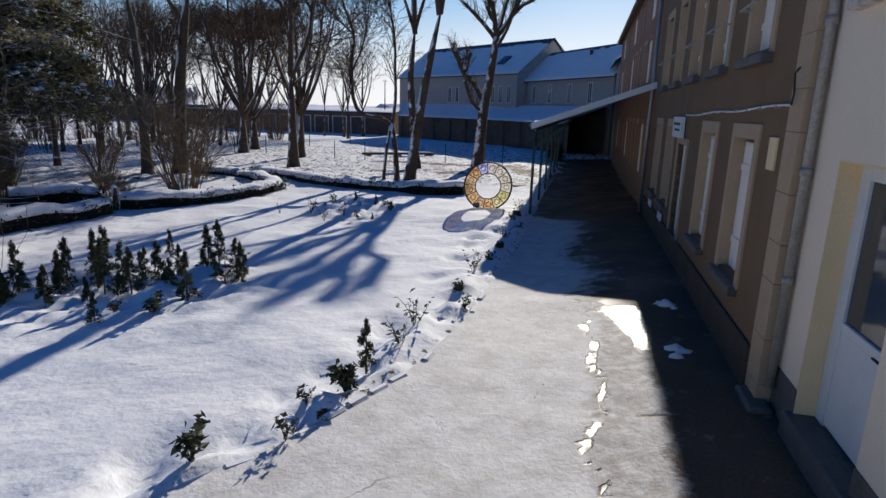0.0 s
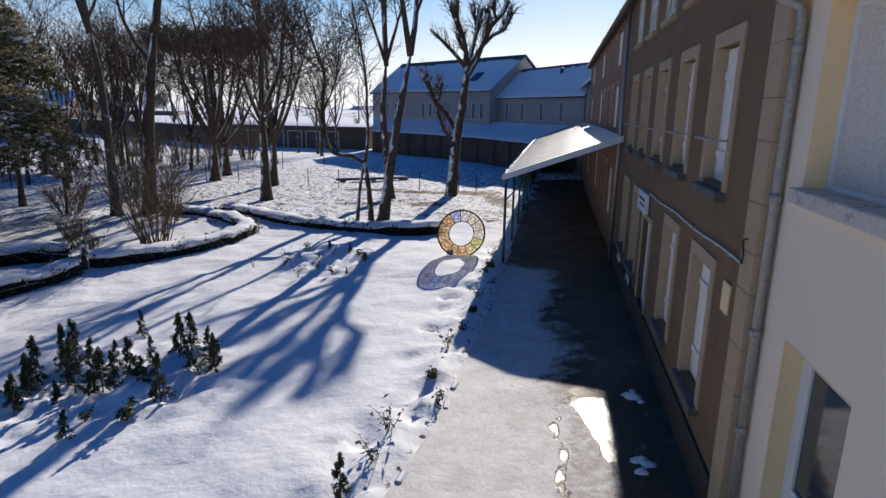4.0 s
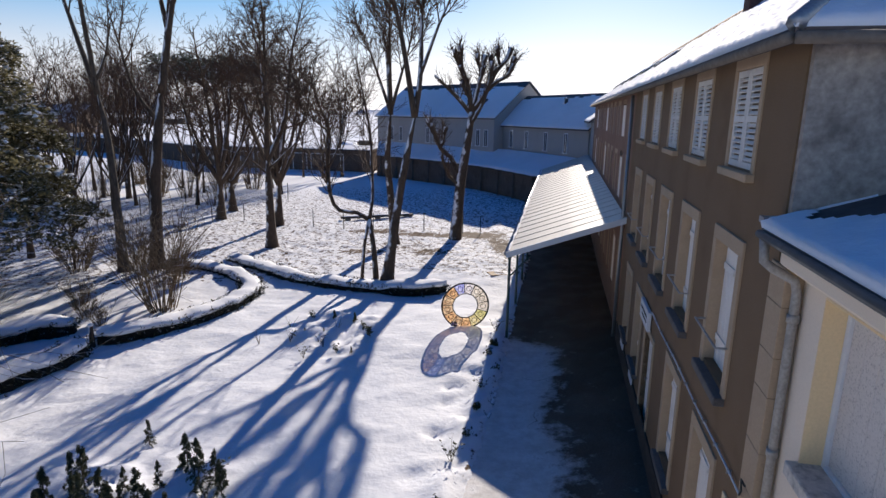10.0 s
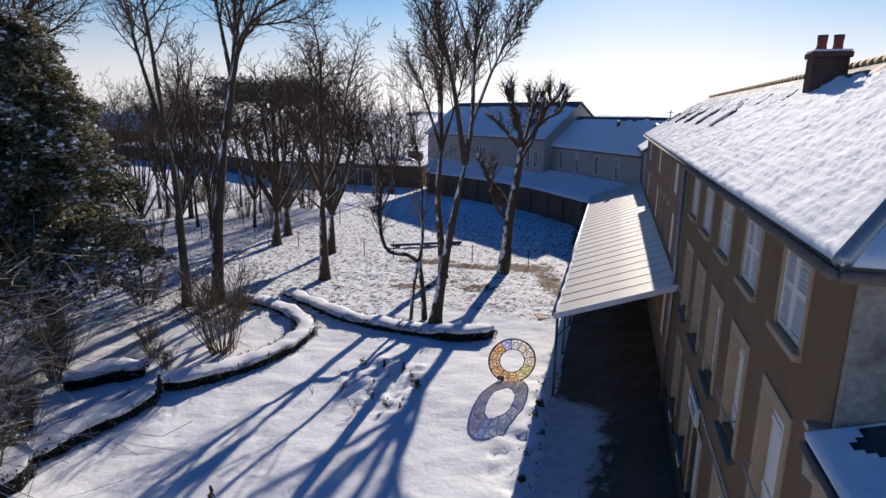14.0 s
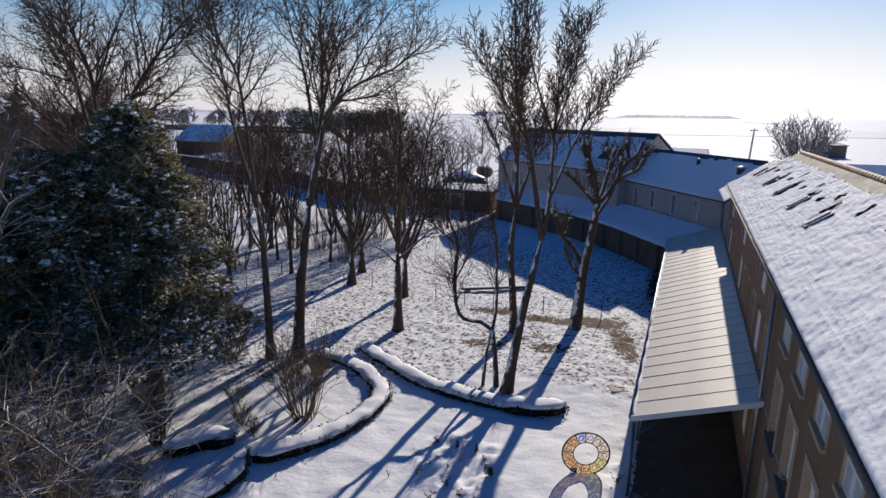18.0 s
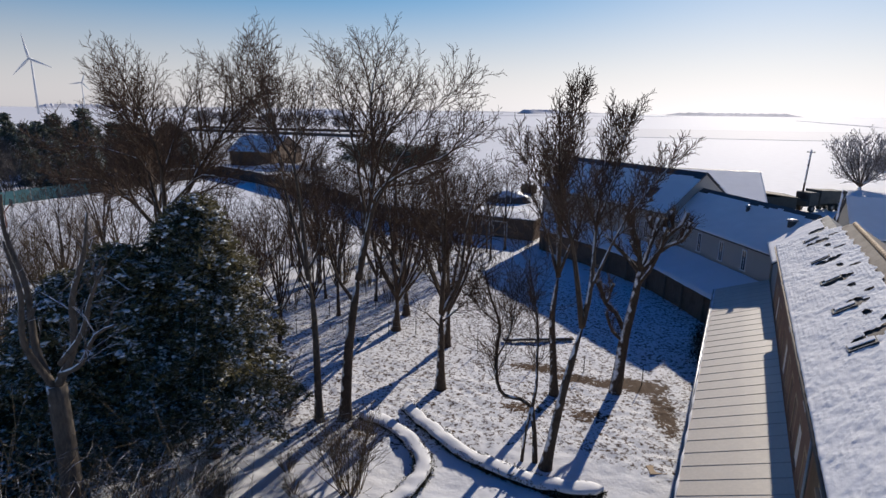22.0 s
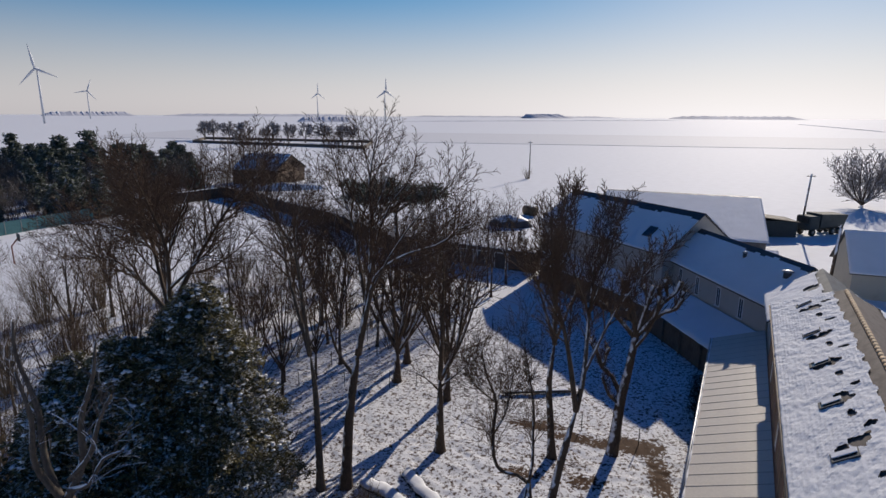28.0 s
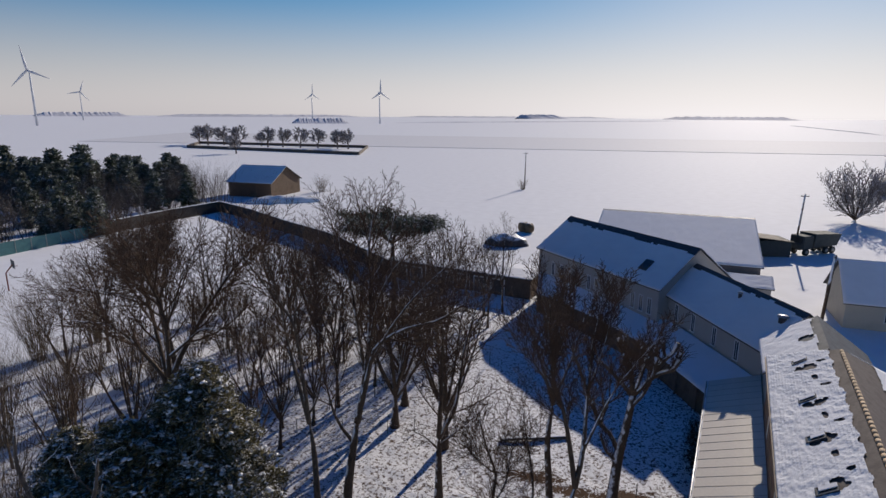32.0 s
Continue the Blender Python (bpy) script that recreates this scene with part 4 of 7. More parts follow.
part("pipe", tube_mesh("pipe", [([(-0.34, -0.08, 0.75), (-0.29, -0.08, 6.08), (-0.28, -0.05, 6.2), (-0.25, 0.14, 6.3), (-0.23, 0.22, 6.36), (-0.22, 0.24, 6.58)], 0.045)], 10), M_IRON, pipe)
for z in (1.9, 3.0, 4.4, 5.8):
    part("collar", tube_mesh("collar", [([(-0.34 + 0.0094 * (z - 0.75), -0.08, z), (-0.339 + 0.0094 * (z - 0.75), -0.08, z + 0.08)], 0.058)], 10), M_IRON, pipe)
step = thing("stone_step", "worn stone step beside the downpipe", "step", FRONT)
part("slab", boxes((-0.5, 0.1, -0.12, 0.14, 0.2, 0.56), bevel=0.03), M_SILL, step)

# ---- porch roof along the front ------------------------------------------
AW0, AW1, AWV, AWZ0, AWZ1 = 12.9, 44.4, 3.73, 4.53, 3.16
porch = thing("porch_roof", "long lean-to porch roof of cream metal sheets on green steel posts", "awning", FRONT)
pitch = 1.05
count = int((AW1 - AW0) / pitch)
drop = (AWZ1 - AWZ0) / AWV
sheet = bmesh.new()
hexa(sheet, [(0.02, 0.02, AWZ0 - 0.05), (pitch - 0.02, 0.02, AWZ0 - 0.05), (pitch - 0.02, AWV, AWZ1 - 0.05), (0.02, AWV, AWZ1 - 0.05)], [(0.02, 0.02, AWZ0), (pitch - 0.02, 0.02, AWZ0), (pitch - 0.02, AWV, AWZ1), (0.02, AWV, AWZ1)])
sheet = mesh_of(sheet, "roof_sheet")
seam = bmesh.new()
hexa(seam, [(-0.02, 0.02, AWZ0 - 0.05), (0.02, 0.02, AWZ0 - 0.05), (0.02, AWV + 0.02, AWZ1 - 0.05), (-0.02, AWV + 0.02, AWZ1 - 0.05)], [(-0.012, 0.02, AWZ0 + 0.014), (0.012, 0.02, AWZ0 + 0.014), (0.012, AWV + 0.02, AWZ1 + 0.014), (-0.012, AWV + 0.02, AWZ1 + 0.014)])
seam = mesh_of(seam, "seam")
for i in range(count):
    part("roof_sheet", sheet, M_AWNING, porch, at=Matrix.Translation((AW0 + i * pitch, 0, 0)))
    part("seam", seam, M_SEAM, porch, at=Matrix.Translation((AW0 + i * pitch, 0, 0)))
part("fascia", slab([(AW0 - 0.05, 0.0, AWZ0 + 0.02), (AW0, 0.0, AWZ0 + 0.02), (AW0, AWV + 0.05, AWZ1 + 0.02), (AW0 - 0.05, AWV + 0.05, AWZ1 + 0.02)], 0.2), M_FRAME, porch, "pale edge board")
part("edge_beam", boxes((AW0, AW1, AWV - 0.12, AWV - 0.02, AWZ1 - 0.24, AWZ1 - 0.07)), M_GREENIRON, porch)
part("gutter", tube_mesh("gutter", [([(AW0, AWV + 0.07, AWZ1 - 0.05), (AW1, AWV + 0.07, AWZ1 - 0.05)], 0.06)], 8), M_ZINC, porch)
post = tube_mesh("post", [([(0, 0, 0), (0, 0, AWZ1 - 0.1)], 0.05)], 8)
brace = tube_mesh("brace", [([(0, 0, 2.3), (0, -0.7, 3.1)], 0.025)], 6)
rafter = slab([(-0.05, 0.0, AWZ0 - 0.06), (0.05, 0.0, AWZ0 - 0.06), (0.05, AWV, AWZ1 - 0.06), (-0.05, AWV, AWZ1 - 0.06)], 0.12)
rafter = mesh_of(rafter, "rafter")
for i in range(9):
    u = AW0 + 0.12 + i * 3.85
    part("post", post, M_GREENIRON, porch, at=Matrix.Translation((u, AWV - 0.07, 0.0)))
    part("brace", brace, M_GREENIRON, porch, at=Matrix.Translation((u, AWV - 0.07, 0.0)))
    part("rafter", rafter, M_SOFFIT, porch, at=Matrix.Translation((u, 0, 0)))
part("edge_snow", tube_mesh("edge_snow", [([(u, AWV - 0.02, AWZ1 + 0.02 + 0.015 * math.sin(u * 5)) for u in np.arange(AW0, AW1, 0.25)], [0.045 + 0.025 * math.sin(u * 3.3) for u in np.arange(AW0, AW1, 0.25)])], 6), M_CAP, porch)

# ---- white house beside the camera ------------------------------------------
white_house = thing("white_house", "white rendered two-storey house with low snowy roof", "house", FRONT)
WV = -0.15
for u0, u1, z0, z1 in ((-9.0, -2.15, -0.3, 3.2), (-2.15, -0.87, -0.3, 0.7), (-0.87, -0.24, -0.3, 3.2), (-9.0, -0.24, 3.2, 4.54), (-9.0, -2.3, 4.54, 6.18), (-0.72, -0.24, 4.54, 6.18), (-9.0, -0.24, 6.18, 6.6)):
    part("wall", boxes((u0, u1, -0.45, WV, z0, z1)), M_WHITE, white_house, "smooth white rendered wall")
part("plinth", boxes((-0.87, -0.245, -0.3, WV + 0.012, -0.3, 0.98)), M_SILL, white_house, "grey painted plinth")
part("plinth", boxes((-9.0, -2.15, -0.3, WV + 0.012, -0.3, 0.98)), M_SILL, white_house, "grey painted plinth")
part("side_wall", boxes((-9.0, -8.7, -6.5, -0.45, -0.3, 6.5)), M_WHITE, white_house)
part("back_wall", boxes((-9.0, -0.13, -6.8, -6.5, -0.3, 6.5)), M_WHITE, white_house)
part("reveal", boxes((-0.726, -0.71, -0.44, WV + 0.003, 4.595, 6.18)), M_CREAM, white_house, "cream painted window reveal")
part("reveal", boxes((-0.876, -0.86, -0.44, WV + 0.003, 0.72, 3.2)), M_CREAM, white_house, "cream painted door reveal")
part("lintel", boxes((-2.3, -0.726, -0.44, WV + 0.003, 6.17, 6.19)), M_CREAM, white_house)
part("lintel", boxes((-2.15, -0.876, -0.44, WV + 0.003, 3.19, 3.21)), M_CREAM, white_house)
w = part("window", boxes((-2.3, -2.2, -0.4, -0.33, 4.56, 6.17), (-0.79, -0.726, -0.4, -0.33, 4.56, 6.17), (-2.2, -0.79, -0.4, -0.33, 4.56, 4.64), (-2.2, -0.79, -0.4, -0.33, 6.1, 6.17), bevel=0.006), M_FRAME, white_house, "white painted shuttered window")
for i in range(6):
    part("board", boxes((-2.2 + i * 0.235 + 0.003, -2.2 + (i + 1) * 0.235 - 0.003, -0.39, -0.36, 4.64, 6.1), bevel=0.004), M_SPOTTED, w, "mould-spotted white board")
part("sill", boxes((-2.4, -0.69, -0.41, WV + 0.11, 4.46, 4.60), bevel=0.012), M_FLAKED, w, "weathered sill with flaking white paint")
dr = part("door", boxes((-2.15, -1.85, -0.4, -0.33, 0.74, 3.19), (-1.06, -0.876, -0.4, -0.33, 0.74, 3.19), (-1.85, -1.06, -0.4, -0.33, 3.05, 3.19), bevel=0.006), M_FRAME, white_house, "white half-glazed door")
part("panel", boxes((-1.85, -1.06, -0.39, -0.34, 0.76, 1.69), (-1.85, -1.06, -0.4, -0.33, 1.69, 1.78), bevel=0.008), M_FRAME, dr)
part("pane", boxes((-1.85, -1.06, -0.372, -0.36, 1.78, 3.05)), M_PANE, dr)
part("handle", tube_mesh("handle", [([(-1.93, -0.33, 1.74), (-1.93, -0.27, 1.74), (-1.8, -0.27, 1.74)], 0.012)], 6), M_DARKIRON, dr)
part("threshold", boxes((-2.25, -0.8, -0.44, -0.06, 0.2, 0.74), bevel=0.02), M_SILL, white_house, "worn stone doorstep")
part("inner_partition", boxes((-8.7, -0.3, -0.95, -0.9, -0.3, 6.4)), M_SOFFIT, white_house)
part("roof", slab([(-9.2, 0.25, 6.70), (-0.14, 0.25, 6.70), (0.14, -3.2, 7.75), (-9.2, -3.2, 7.75)], 0.1), M_SLATE, white_house, "slate roof")
part("roof", slab([(-0.13, -6.9, 6.7), (-9.2, -6.9, 6.7), (-9.2, -3.2, 7.75), (-0.13, -3.2, 7.75)], 0.1), M_SLATE, white_house)
snow_slope("roof_snow", (-9.2, 0.27, 6.70), (-0.13, 0.26, 6.70), (0.14, -3.15, 7.73), (-9.2, -3.15, 7.73), white_house, 130, 50, 0.045, 0.015, 21, [(0.955, 0.36, 0.55, 1.15), (0.93, 0.6, 0.9, 0.7)], courses=False)
part("cornice", boxes((-9.1, -0.25, WV, 0.1, 6.34, 6.56), bevel=0.03), M_WHITE, white_house, "white moulded cornice")
part("gutter", tube_mesh("gutter", [([(-9.2, 0.27, 6.62), (-0.16, 0.27, 6.61)], 0.04)], 8), M_SLATE, white_house)
part("flashing", boxes((-0.02, 0.13, -3.1, 0.2, 6.68, 6.74)), M_ZINC, white_house)

# ---- low end block, wing and big house beyond --------------------------------
end_block = thing("end_block", "low hipped end of the school range, snow on its roof", "house", FRONT)
part("wall", boxes((U_END, 45.0, -6.4, -0.1, -0.3, 7.2)), M_BBWALL, end_block)
hp = [(U_END, 0.35, 7.25), (45.2, 0.45, 7.25), (45.2, -6.7, 7.25), (U_END, -6.7, 7.25)]
part("roof", slab([hp[0], hp[1], (45.2, -3.2, 9.8), (U_END, -3.2, 9.8)], 0.1), M_SLATE, end_block)
part("roof", slab([hp[2], hp[3], (U_END, -3.2, 9.8), (45.2, -3.2, 9.8)], 0.1), M_SLATE, end_block)
snow_slope("roof_snow", hp[0], hp[1], (45.2, -3.2, 9.8), (U_END, -3.2, 9.8), end_block, 60, 30, 0.07, 0.02, 31, [(0.45, 0.75, 0.8, 0.7)], melt=0.86)


def gabled(name, label, eave_a, eave_b, across, z_eave, z_ridge, wall_material, roof_material, low=-0.3, over=0.35, melt=0.88, snow_seed=40, thing_kw=None, back_snow=True):
    """A house with a straight ridge: front eave from eave_a to eave_b, its depth across (to the left of that line is outside)."""
    a, b = Vector((*eave_a, 0)), Vector((*eave_b, 0))
    x = (b - a).normalized()
    y = Vector((-x.y, x.x, 0))
    m = Matrix(((x.x, y.x, 0, a.x), (x.y, y.y, 0, a.y), (0, 0, 1, 0), (0, 0, 0, 1)))
    L = (b - a).length
    t = thing(name, label, "house", m)
    bm = bmesh.new()
    hexa(bm, [(0, 0, low), (L, 0, low), (L, across, low), (0, across, low)], [(0, 0, z_eave), (L, 0, z_eave), (L, across, z_eave), (0, across, z_eave)])
    for x0, x1 in ((0, 0.3), (L - 0.3, L)):
        hexa(bm, [(x0, 0, z_eave), (x0, across, z_eave), (x0, across / 2, z_ridge - 0.12)], [(x1, 0, z_eave), (x1, across, z_eave), (x1, across / 2, z_ridge - 0.12)])
    part("wall", bm, wall_material, t)
    k = (z_ridge - z_eave) / (across / 2)
    lo = z_eave - over * k
    part("roof", slab([(-over, -over, lo), (L + over, -over, lo), (L + over, across / 2, z_ridge), (-over, across / 2, z_ridge)], 0.12), roof_material, t)
    part("roof", slab([(L + over, across + over, lo), (-over, across + over, lo), (-over, across / 2, z_ridge), (L + over, across / 2, z_ridge)], 0.12), roof_material, t)
    snow_slope("roof_snow", (-over, -over, lo), (L + over, -over, lo), (L + over, across / 2, z_ridge), (-over, across / 2, z_ridge), t, max(20, int(L / 0.3)), 30, 0.08, 0.02, snow_seed, melt=melt, courses=False)
    if back_snow:
        snow_slope("roof_snow", (L + over, across + over, lo), (-over, across + over, lo), (-over, across / 2, z_ridge), (L + over, across / 2, z_ridge), t, 40, 20, 0.08, 0.02, snow_seed + 5, melt=melt, courses=False)
    return t, L


def slot_window(t, x, lo, hi, w=0.62, label="narrow white-framed window", y=0.0):
    win = part("window", boxes((x - w / 2, x - w / 2 + 0.08, y - 0.03, y + 0.05, lo, hi), (x + w / 2 - 0.08, x + w / 2, y - 0.03, y + 0.05, lo, hi), (x - w / 2 + 0.08, x + w / 2 - 0.08, y - 0.03, y + 0.05, hi - 0.08, hi), (x - 0.025, x + 0.025, y - 0.03, y + 0.05, lo + 0.08, hi - 0.08)), M_FRAME, t, label)
    part("sill", boxes((x - w / 2 - 0.06, x + w / 2 + 0.06, y - 0.12, y + 0.05, lo - 0.08, lo)), M_FRAME, win)
    part("pane", boxes((x - w / 2 + 0.08, x + w / 2 - 0.08, y - 0.012, y + 0.03, lo, hi - 0.08)), M_PANE, win)
    return win


wing, _ = gabled("school_wing", "grey-beige rendered wing with snow on its roof", (9.3, 63.4), (14.5, 49.3), 6.5, 6.85, 9.65, M_BBWALL, M_SLATE, snow_seed=51)
for x in (2.2, 5.2, 8.6, 11.8):
    slot_window(wing, x, 4.45, 6.15)
big, _ = gabled("school_main", "tall grey-beige rendered house with snowy roof, windows in groups", (-4.6, 78.6), (8.36, 62.15), 10.2, 7.5, 11.2, M_BBWALL, M_SLATE, snow_seed=61, over=0.3, melt=0.84)
for x in (3.2, 5.0, 10.2, 11.5, 17.4, 18.6, 19.8):
    slot_window(big, x, 4.4, 6.1)
slope = math.atan2(11.2 - 7.5, 5.1)
sky_frame = Matrix.Translation((17.25, 1.7, 8.83)) @ Matrix.Rotation(slope, 4, "X")
hatch = part("skylight", boxes((-0.55, 0.55, -0.75, 0.75, -0.05, 0.12), bevel=0.02), M_SLATE, big, "dark roof window", at=sky_frame)
part("pane", boxes((-0.45, 0.45, -0.65, 0.65, 0.12, 0.135)), M_PANE, hatch)
for x, y, w in ((8.4, 2.2, 0.16), (14.1, 2.0, 0.3)):
    z = 6.85 + (9.65 - 6.85) * y / 3.25
    vent = part("roof_vent", tube_mesh("roof_vent", [([(x, y, z - 0.1), (x, y, z + 0.42)], w)], 10), M_SLATE, wing, "dark roof vent")
    part("vent_hood", tube_mesh("vent_hood", [([(x, y, z + 0.42), (x, y, z + 0.5), (x, y, z + 0.58)], [w * 1.5, w * 1.4, 0.03])], 10), M_ZINC, vent)

# ---- trees ----------------------------------------------------------------



def grow(rng, start, way, length, r0, level, opt, out):
    """Grows one limb and its side limbs into out[level]: lists of (points, radii)."""
    segs = (12, 8, 6, 4, 2)[level]
    wob = opt["wobble"][level]
    p, d = np.array(start, float), np.array(way, float)
    d /= np.linalg.norm(d)
    pts, dirs = [p.copy()], [d.copy()]
    for i in range(segs):
        d = d + rng.normal(0, wob, 3) + np.array([0, 0, opt["climb"][level]])
        d /= np.linalg.norm(d)
        p = p + d * length / segs
        pts.append(p.copy())
        dirs.append(d.copy())
    tip = opt.get("tip", 0.25) if level == 0 else 0.35
    radii = r0 * (1 - (1 - tip) * (np.arange(segs + 1) / segs) ** (0.8 if level else 1.0))
    if level == 0:
        radii[0] *= 1.5
        radii[1] *= 1.08
    out[level].append((pts, np.maximum(radii, opt.get("thin", 0.008))))
    if level >= opt["levels"]:
        return
    n = max(1, int(round(opt["kids"][level] * (0.6 + 0.4 * rng.random() + (0.0 if level else 0.2)))))
    first = opt["first"][level]
    for k in range(n):
        t = first + (1 - first) * ((k + rng.random() * 0.8) / n) ** (0.8 if level else 1.0)
        t = min(t, 0.985)
        f = t * segs
        i = min(int(f), segs - 1)
        q = pts[i] + (pts[i + 1] - pts[i]) * (f - i)
        base = dirs[i]
        side = np.cross(base, rng.normal(0, 1, 3))
        side /= np.linalg.norm(side) + 1e-9
        a = radians(opt["angle"][level]) * (0.7 + 0.6 * rng.random())
        w = base * math.cos(a) + side * math.sin(a)
        if level == 0:
            w += np.array(opt.get("bias", (0, 0, 0)))
        ln = length * opt["short"][level] * (1.0 - (opt.get("taper", 0.45) if level == 0 else 0.12) * (t - first) / (1 - first + 1e-6)) * (0.7 + 0.6 * rng.random())
        rr = np.interp(f, np.arange(segs + 1), radii) * (0.50 if level == 0 else 0.55)
        grow(rng, q, w, ln, rr, level + 1, opt, out)


ELM = dict(levels=4, kids=(9, 6, 6, 4), first=(0.30, 0.28, 0.2, 0.15), angle=(34, 36, 38, 38), short=(0.55, 0.5, 0.48, 0.5), wobble=(0.05, 0.09, 0.12, 0.15, 0.2), climb=(0.02, 0.07, 0.05, 0.03, 0.02))


def tree_meshes(seed, height, r0, opt, lean=(0, 0, 1), trunk_len=0.72):
    rng = np.random.default_rng(seed)
    out = [[] for _ in range(5)]
    grow(rng, (0, 0, -0.15), lean, height * trunk_len, r0, 0, opt, out)
    top = float(np.percentile([pts[-1][2] for pts, _ in out[3]] or [pts[-1][2] for lv in out for pts, _ in lv], 98.5))
    s = height / top
    V, F = [], []
    for pts, r in out[0]:
        tube_into(V, F, np.array(pts) * s, r, 9)
    trunk = raw_mesh("trunk", V, F, True)
    limbs = []
    for pts, r in out[1]:
        V, F = [], []
        tube_into(V, F, np.array(pts) * s, r, 6)
        limbs.append(raw_mesh("limb", V, F, True))
    V, F = [], []
    for level, sides in ((2, 4), (3, 3), (4, 3)):
        for pts, r in out[level]:
            tube_into(V, F, np.array(pts) * s, r, sides)
    crown = raw_mesh("crown", V, F, False)
    return trunk, limbs, crown


def tree(label, at, meshes, bark, twig, group=""):
    t = thing("tree", label, "tree", at, group)
    trunk, limbs, crown = meshes
    part("trunk", trunk, bark, t)
    for m in limbs:
        part("limb", m, bark, t)
    part("crown", crown, twig, t, "fine bare twigs", kind="stuff")
    return t


def opts(**kw):
    return {**ELM, **kw}


# gap between side shoots, their angle, share of the parent's length and upward bend, for each order of shoot
SHOOTS = dict(gap=(0.29, 0.17, 0.12), angle=(46, 42, 38), share=(0.56, 0.52, 0.5), most=(4.2, 1.9, 0.75), bend=(0.13, 0.07, 0.04), wander=(0.05, 0.06, 0.07), thin=0.0105)


def bowed(rng, start, way, length, bend, wander, segs):
    """A shoot that leaves sideways and bends up towards the light."""
    p, d = np.array(start, float), np.array(way, float)
    d /= np.linalg.norm(d) + 1e-9
    pts = [p.copy()]
    for _ in range(segs):
        d = d + rng.normal(0, wander, 3) + np.array([0, 0, bend])
        d /= np.linalg.norm(d)
        p = p + d * length / segs
        pts.append(p.copy())
    return pts


def sprout(rng, pts, radii, order, opt, out, first=0.2):
    """Side shoots in turn round a limb, and theirs on them, into out[order]."""
    pts, radii = np.asarray(pts, float), np.asarray(radii, float)
    run = np.concatenate([[0], np.cumsum(np.linalg.norm(np.diff(pts, axis=0), axis=1))])
    L = run[-1]
    n = max(2, int(L * (1 - first) / opt["gap"][order]))
    turn = rng.random() * 6.283
    for k in range(n):
        f = min(first + (1 - first) * ((k + 0.8 * rng.random()) / n) ** (0.72 if order == 0 else 1.0), 0.995)
        at = np.array([np.interp(f * L, run, pts[:, c]) for c in range(3)])
        i = min(int(np.searchsorted(run, f * L)), len(pts) - 1)
        d = pts[i] - pts[max(i - 1, 0)] if i else pts[1] - pts[0]
        d = d / (np.linalg.norm(d) + 1e-9)
        a = np.cross(d, (0.3, 0.9, 0.2))
        a /= np.linalg.norm(a) + 1e-9
        b = np.cross(d, a)
        turn += 2.4 + rng.normal(0, 0.35)
        ang = radians(opt["angle"][order]) * (0.75 + 0.5 * rng.random())
        way = d * math.cos(ang) + (a * math.cos(turn) + b * math.sin(turn)) * math.sin(ang)
        ln = max(0.22, min(opt["most"][order], L * opt["share"][order]) * (1 - 0.5 * f) * (0.5 + 0.7 * rng.random()))
        r = max(opt["thin"], min(0.62 * float(np.interp(f * L, run, radii)), 0.008 + 0.013 * ln))
        segs = (6, 4, 2)[order]
        line = bowed(rng, at, way, ln, opt["bend"][order], opt["wander"][order], segs)
        rr = np.maximum(r * (1 - 0.65 * np.arange(segs + 1) / segs), opt["thin"] * 0.9)
        out[order].append((line, rr))
        if order < opt.get("orders", 3) - 1:
            sprout(rng, line, rr, order + 1, opt, out, 0.15)


def limbed(seed, trunk, r0, leaders, opt=None):
    """Trunk, leading limbs and crown of a bare tree. trunk and leaders: outlines (sideways, height); each leader drifts to one side in depth."""
    opt = {**SHOOTS, **(opt or {})}
    rng = np.random.default_rng(seed)
    tp = along([(x, 0.0, z) for x, z in trunk], 0.5)
    rt = r0 * (1 - 0.48 * np.linspace(0, 1, len(tp)))
    rt[:3] *= (1.55, 1.25, 1.1)
    rt[-3:] *= (0.85, 0.62, 0.3)
    V, F = [], []
    tube_into(V, F, tp, rt, 10)
    trunk_me = raw_mesh("trunk", V, F, True)
    limbs, out, made = [], [[], [], []], []
    tall = max(p[1] for l in leaders for p in l)
    for k, line in enumerate(leaders):
        slant = (-1) ** k * (0.16 + 0.22 * rng.random())
        z0 = line[0][1]
        y0, thick = 0.0, r0 * 0.58
        if made and z0 > trunk[-1][1]:           # springs from an earlier limb
            mother, girth = min(made, key=lambda m: np.min(np.hypot(m[0][:, 0] - line[0][0], m[0][:, 2] - z0)))
            at = int(np.argmin(np.hypot(mother[:, 0] - line[0][0], mother[:, 2] - z0)))
            y0, thick = mother[at, 1], girth[at] * 0.82
            line = [(mother[at, 0], mother[at, 2])] + list(line[1:])
            z0 = mother[at, 2]
        pts = along([(x, y0 + slant * (z - z0) * (0.4 + 0.6 * (z - z0) / (tall - z0 + 0.1)), z) for x, z in line], 0.55)
        pts = pts + np.cumsum(rng.normal(0, 0.028, pts.shape), axis=0) * np.linspace(0, 1, len(pts))[:, None]
        L = float(np.linalg.norm(np.diff(pts, axis=0), axis=1).sum())
        r1 = min(thick, 0.03 + 0.0155 * L)
        rr = np.maximum(r1 * (1 - 0.86 * np.linspace(0, 1, len(pts)) ** 0.8), 0.014)
        made.append((np.asarray(pts), rr))
        V, F = [], []
        tube_into(V, F, pts, rr, 7)
        limbs.append(raw_mesh("limb", V, F, True))
        sprout(rng, pts, rr, 0, opt, out, opt.get("bare", 0.3))
    V, F = [], []
    for order, sides in ((0, 5), (1, 4), (2, 3)):
        for pts, r in out[order]:
            tube_into(V, F, pts, r, sides)
    return trunk_me, limbs, raw_mesh("crown", V, F)


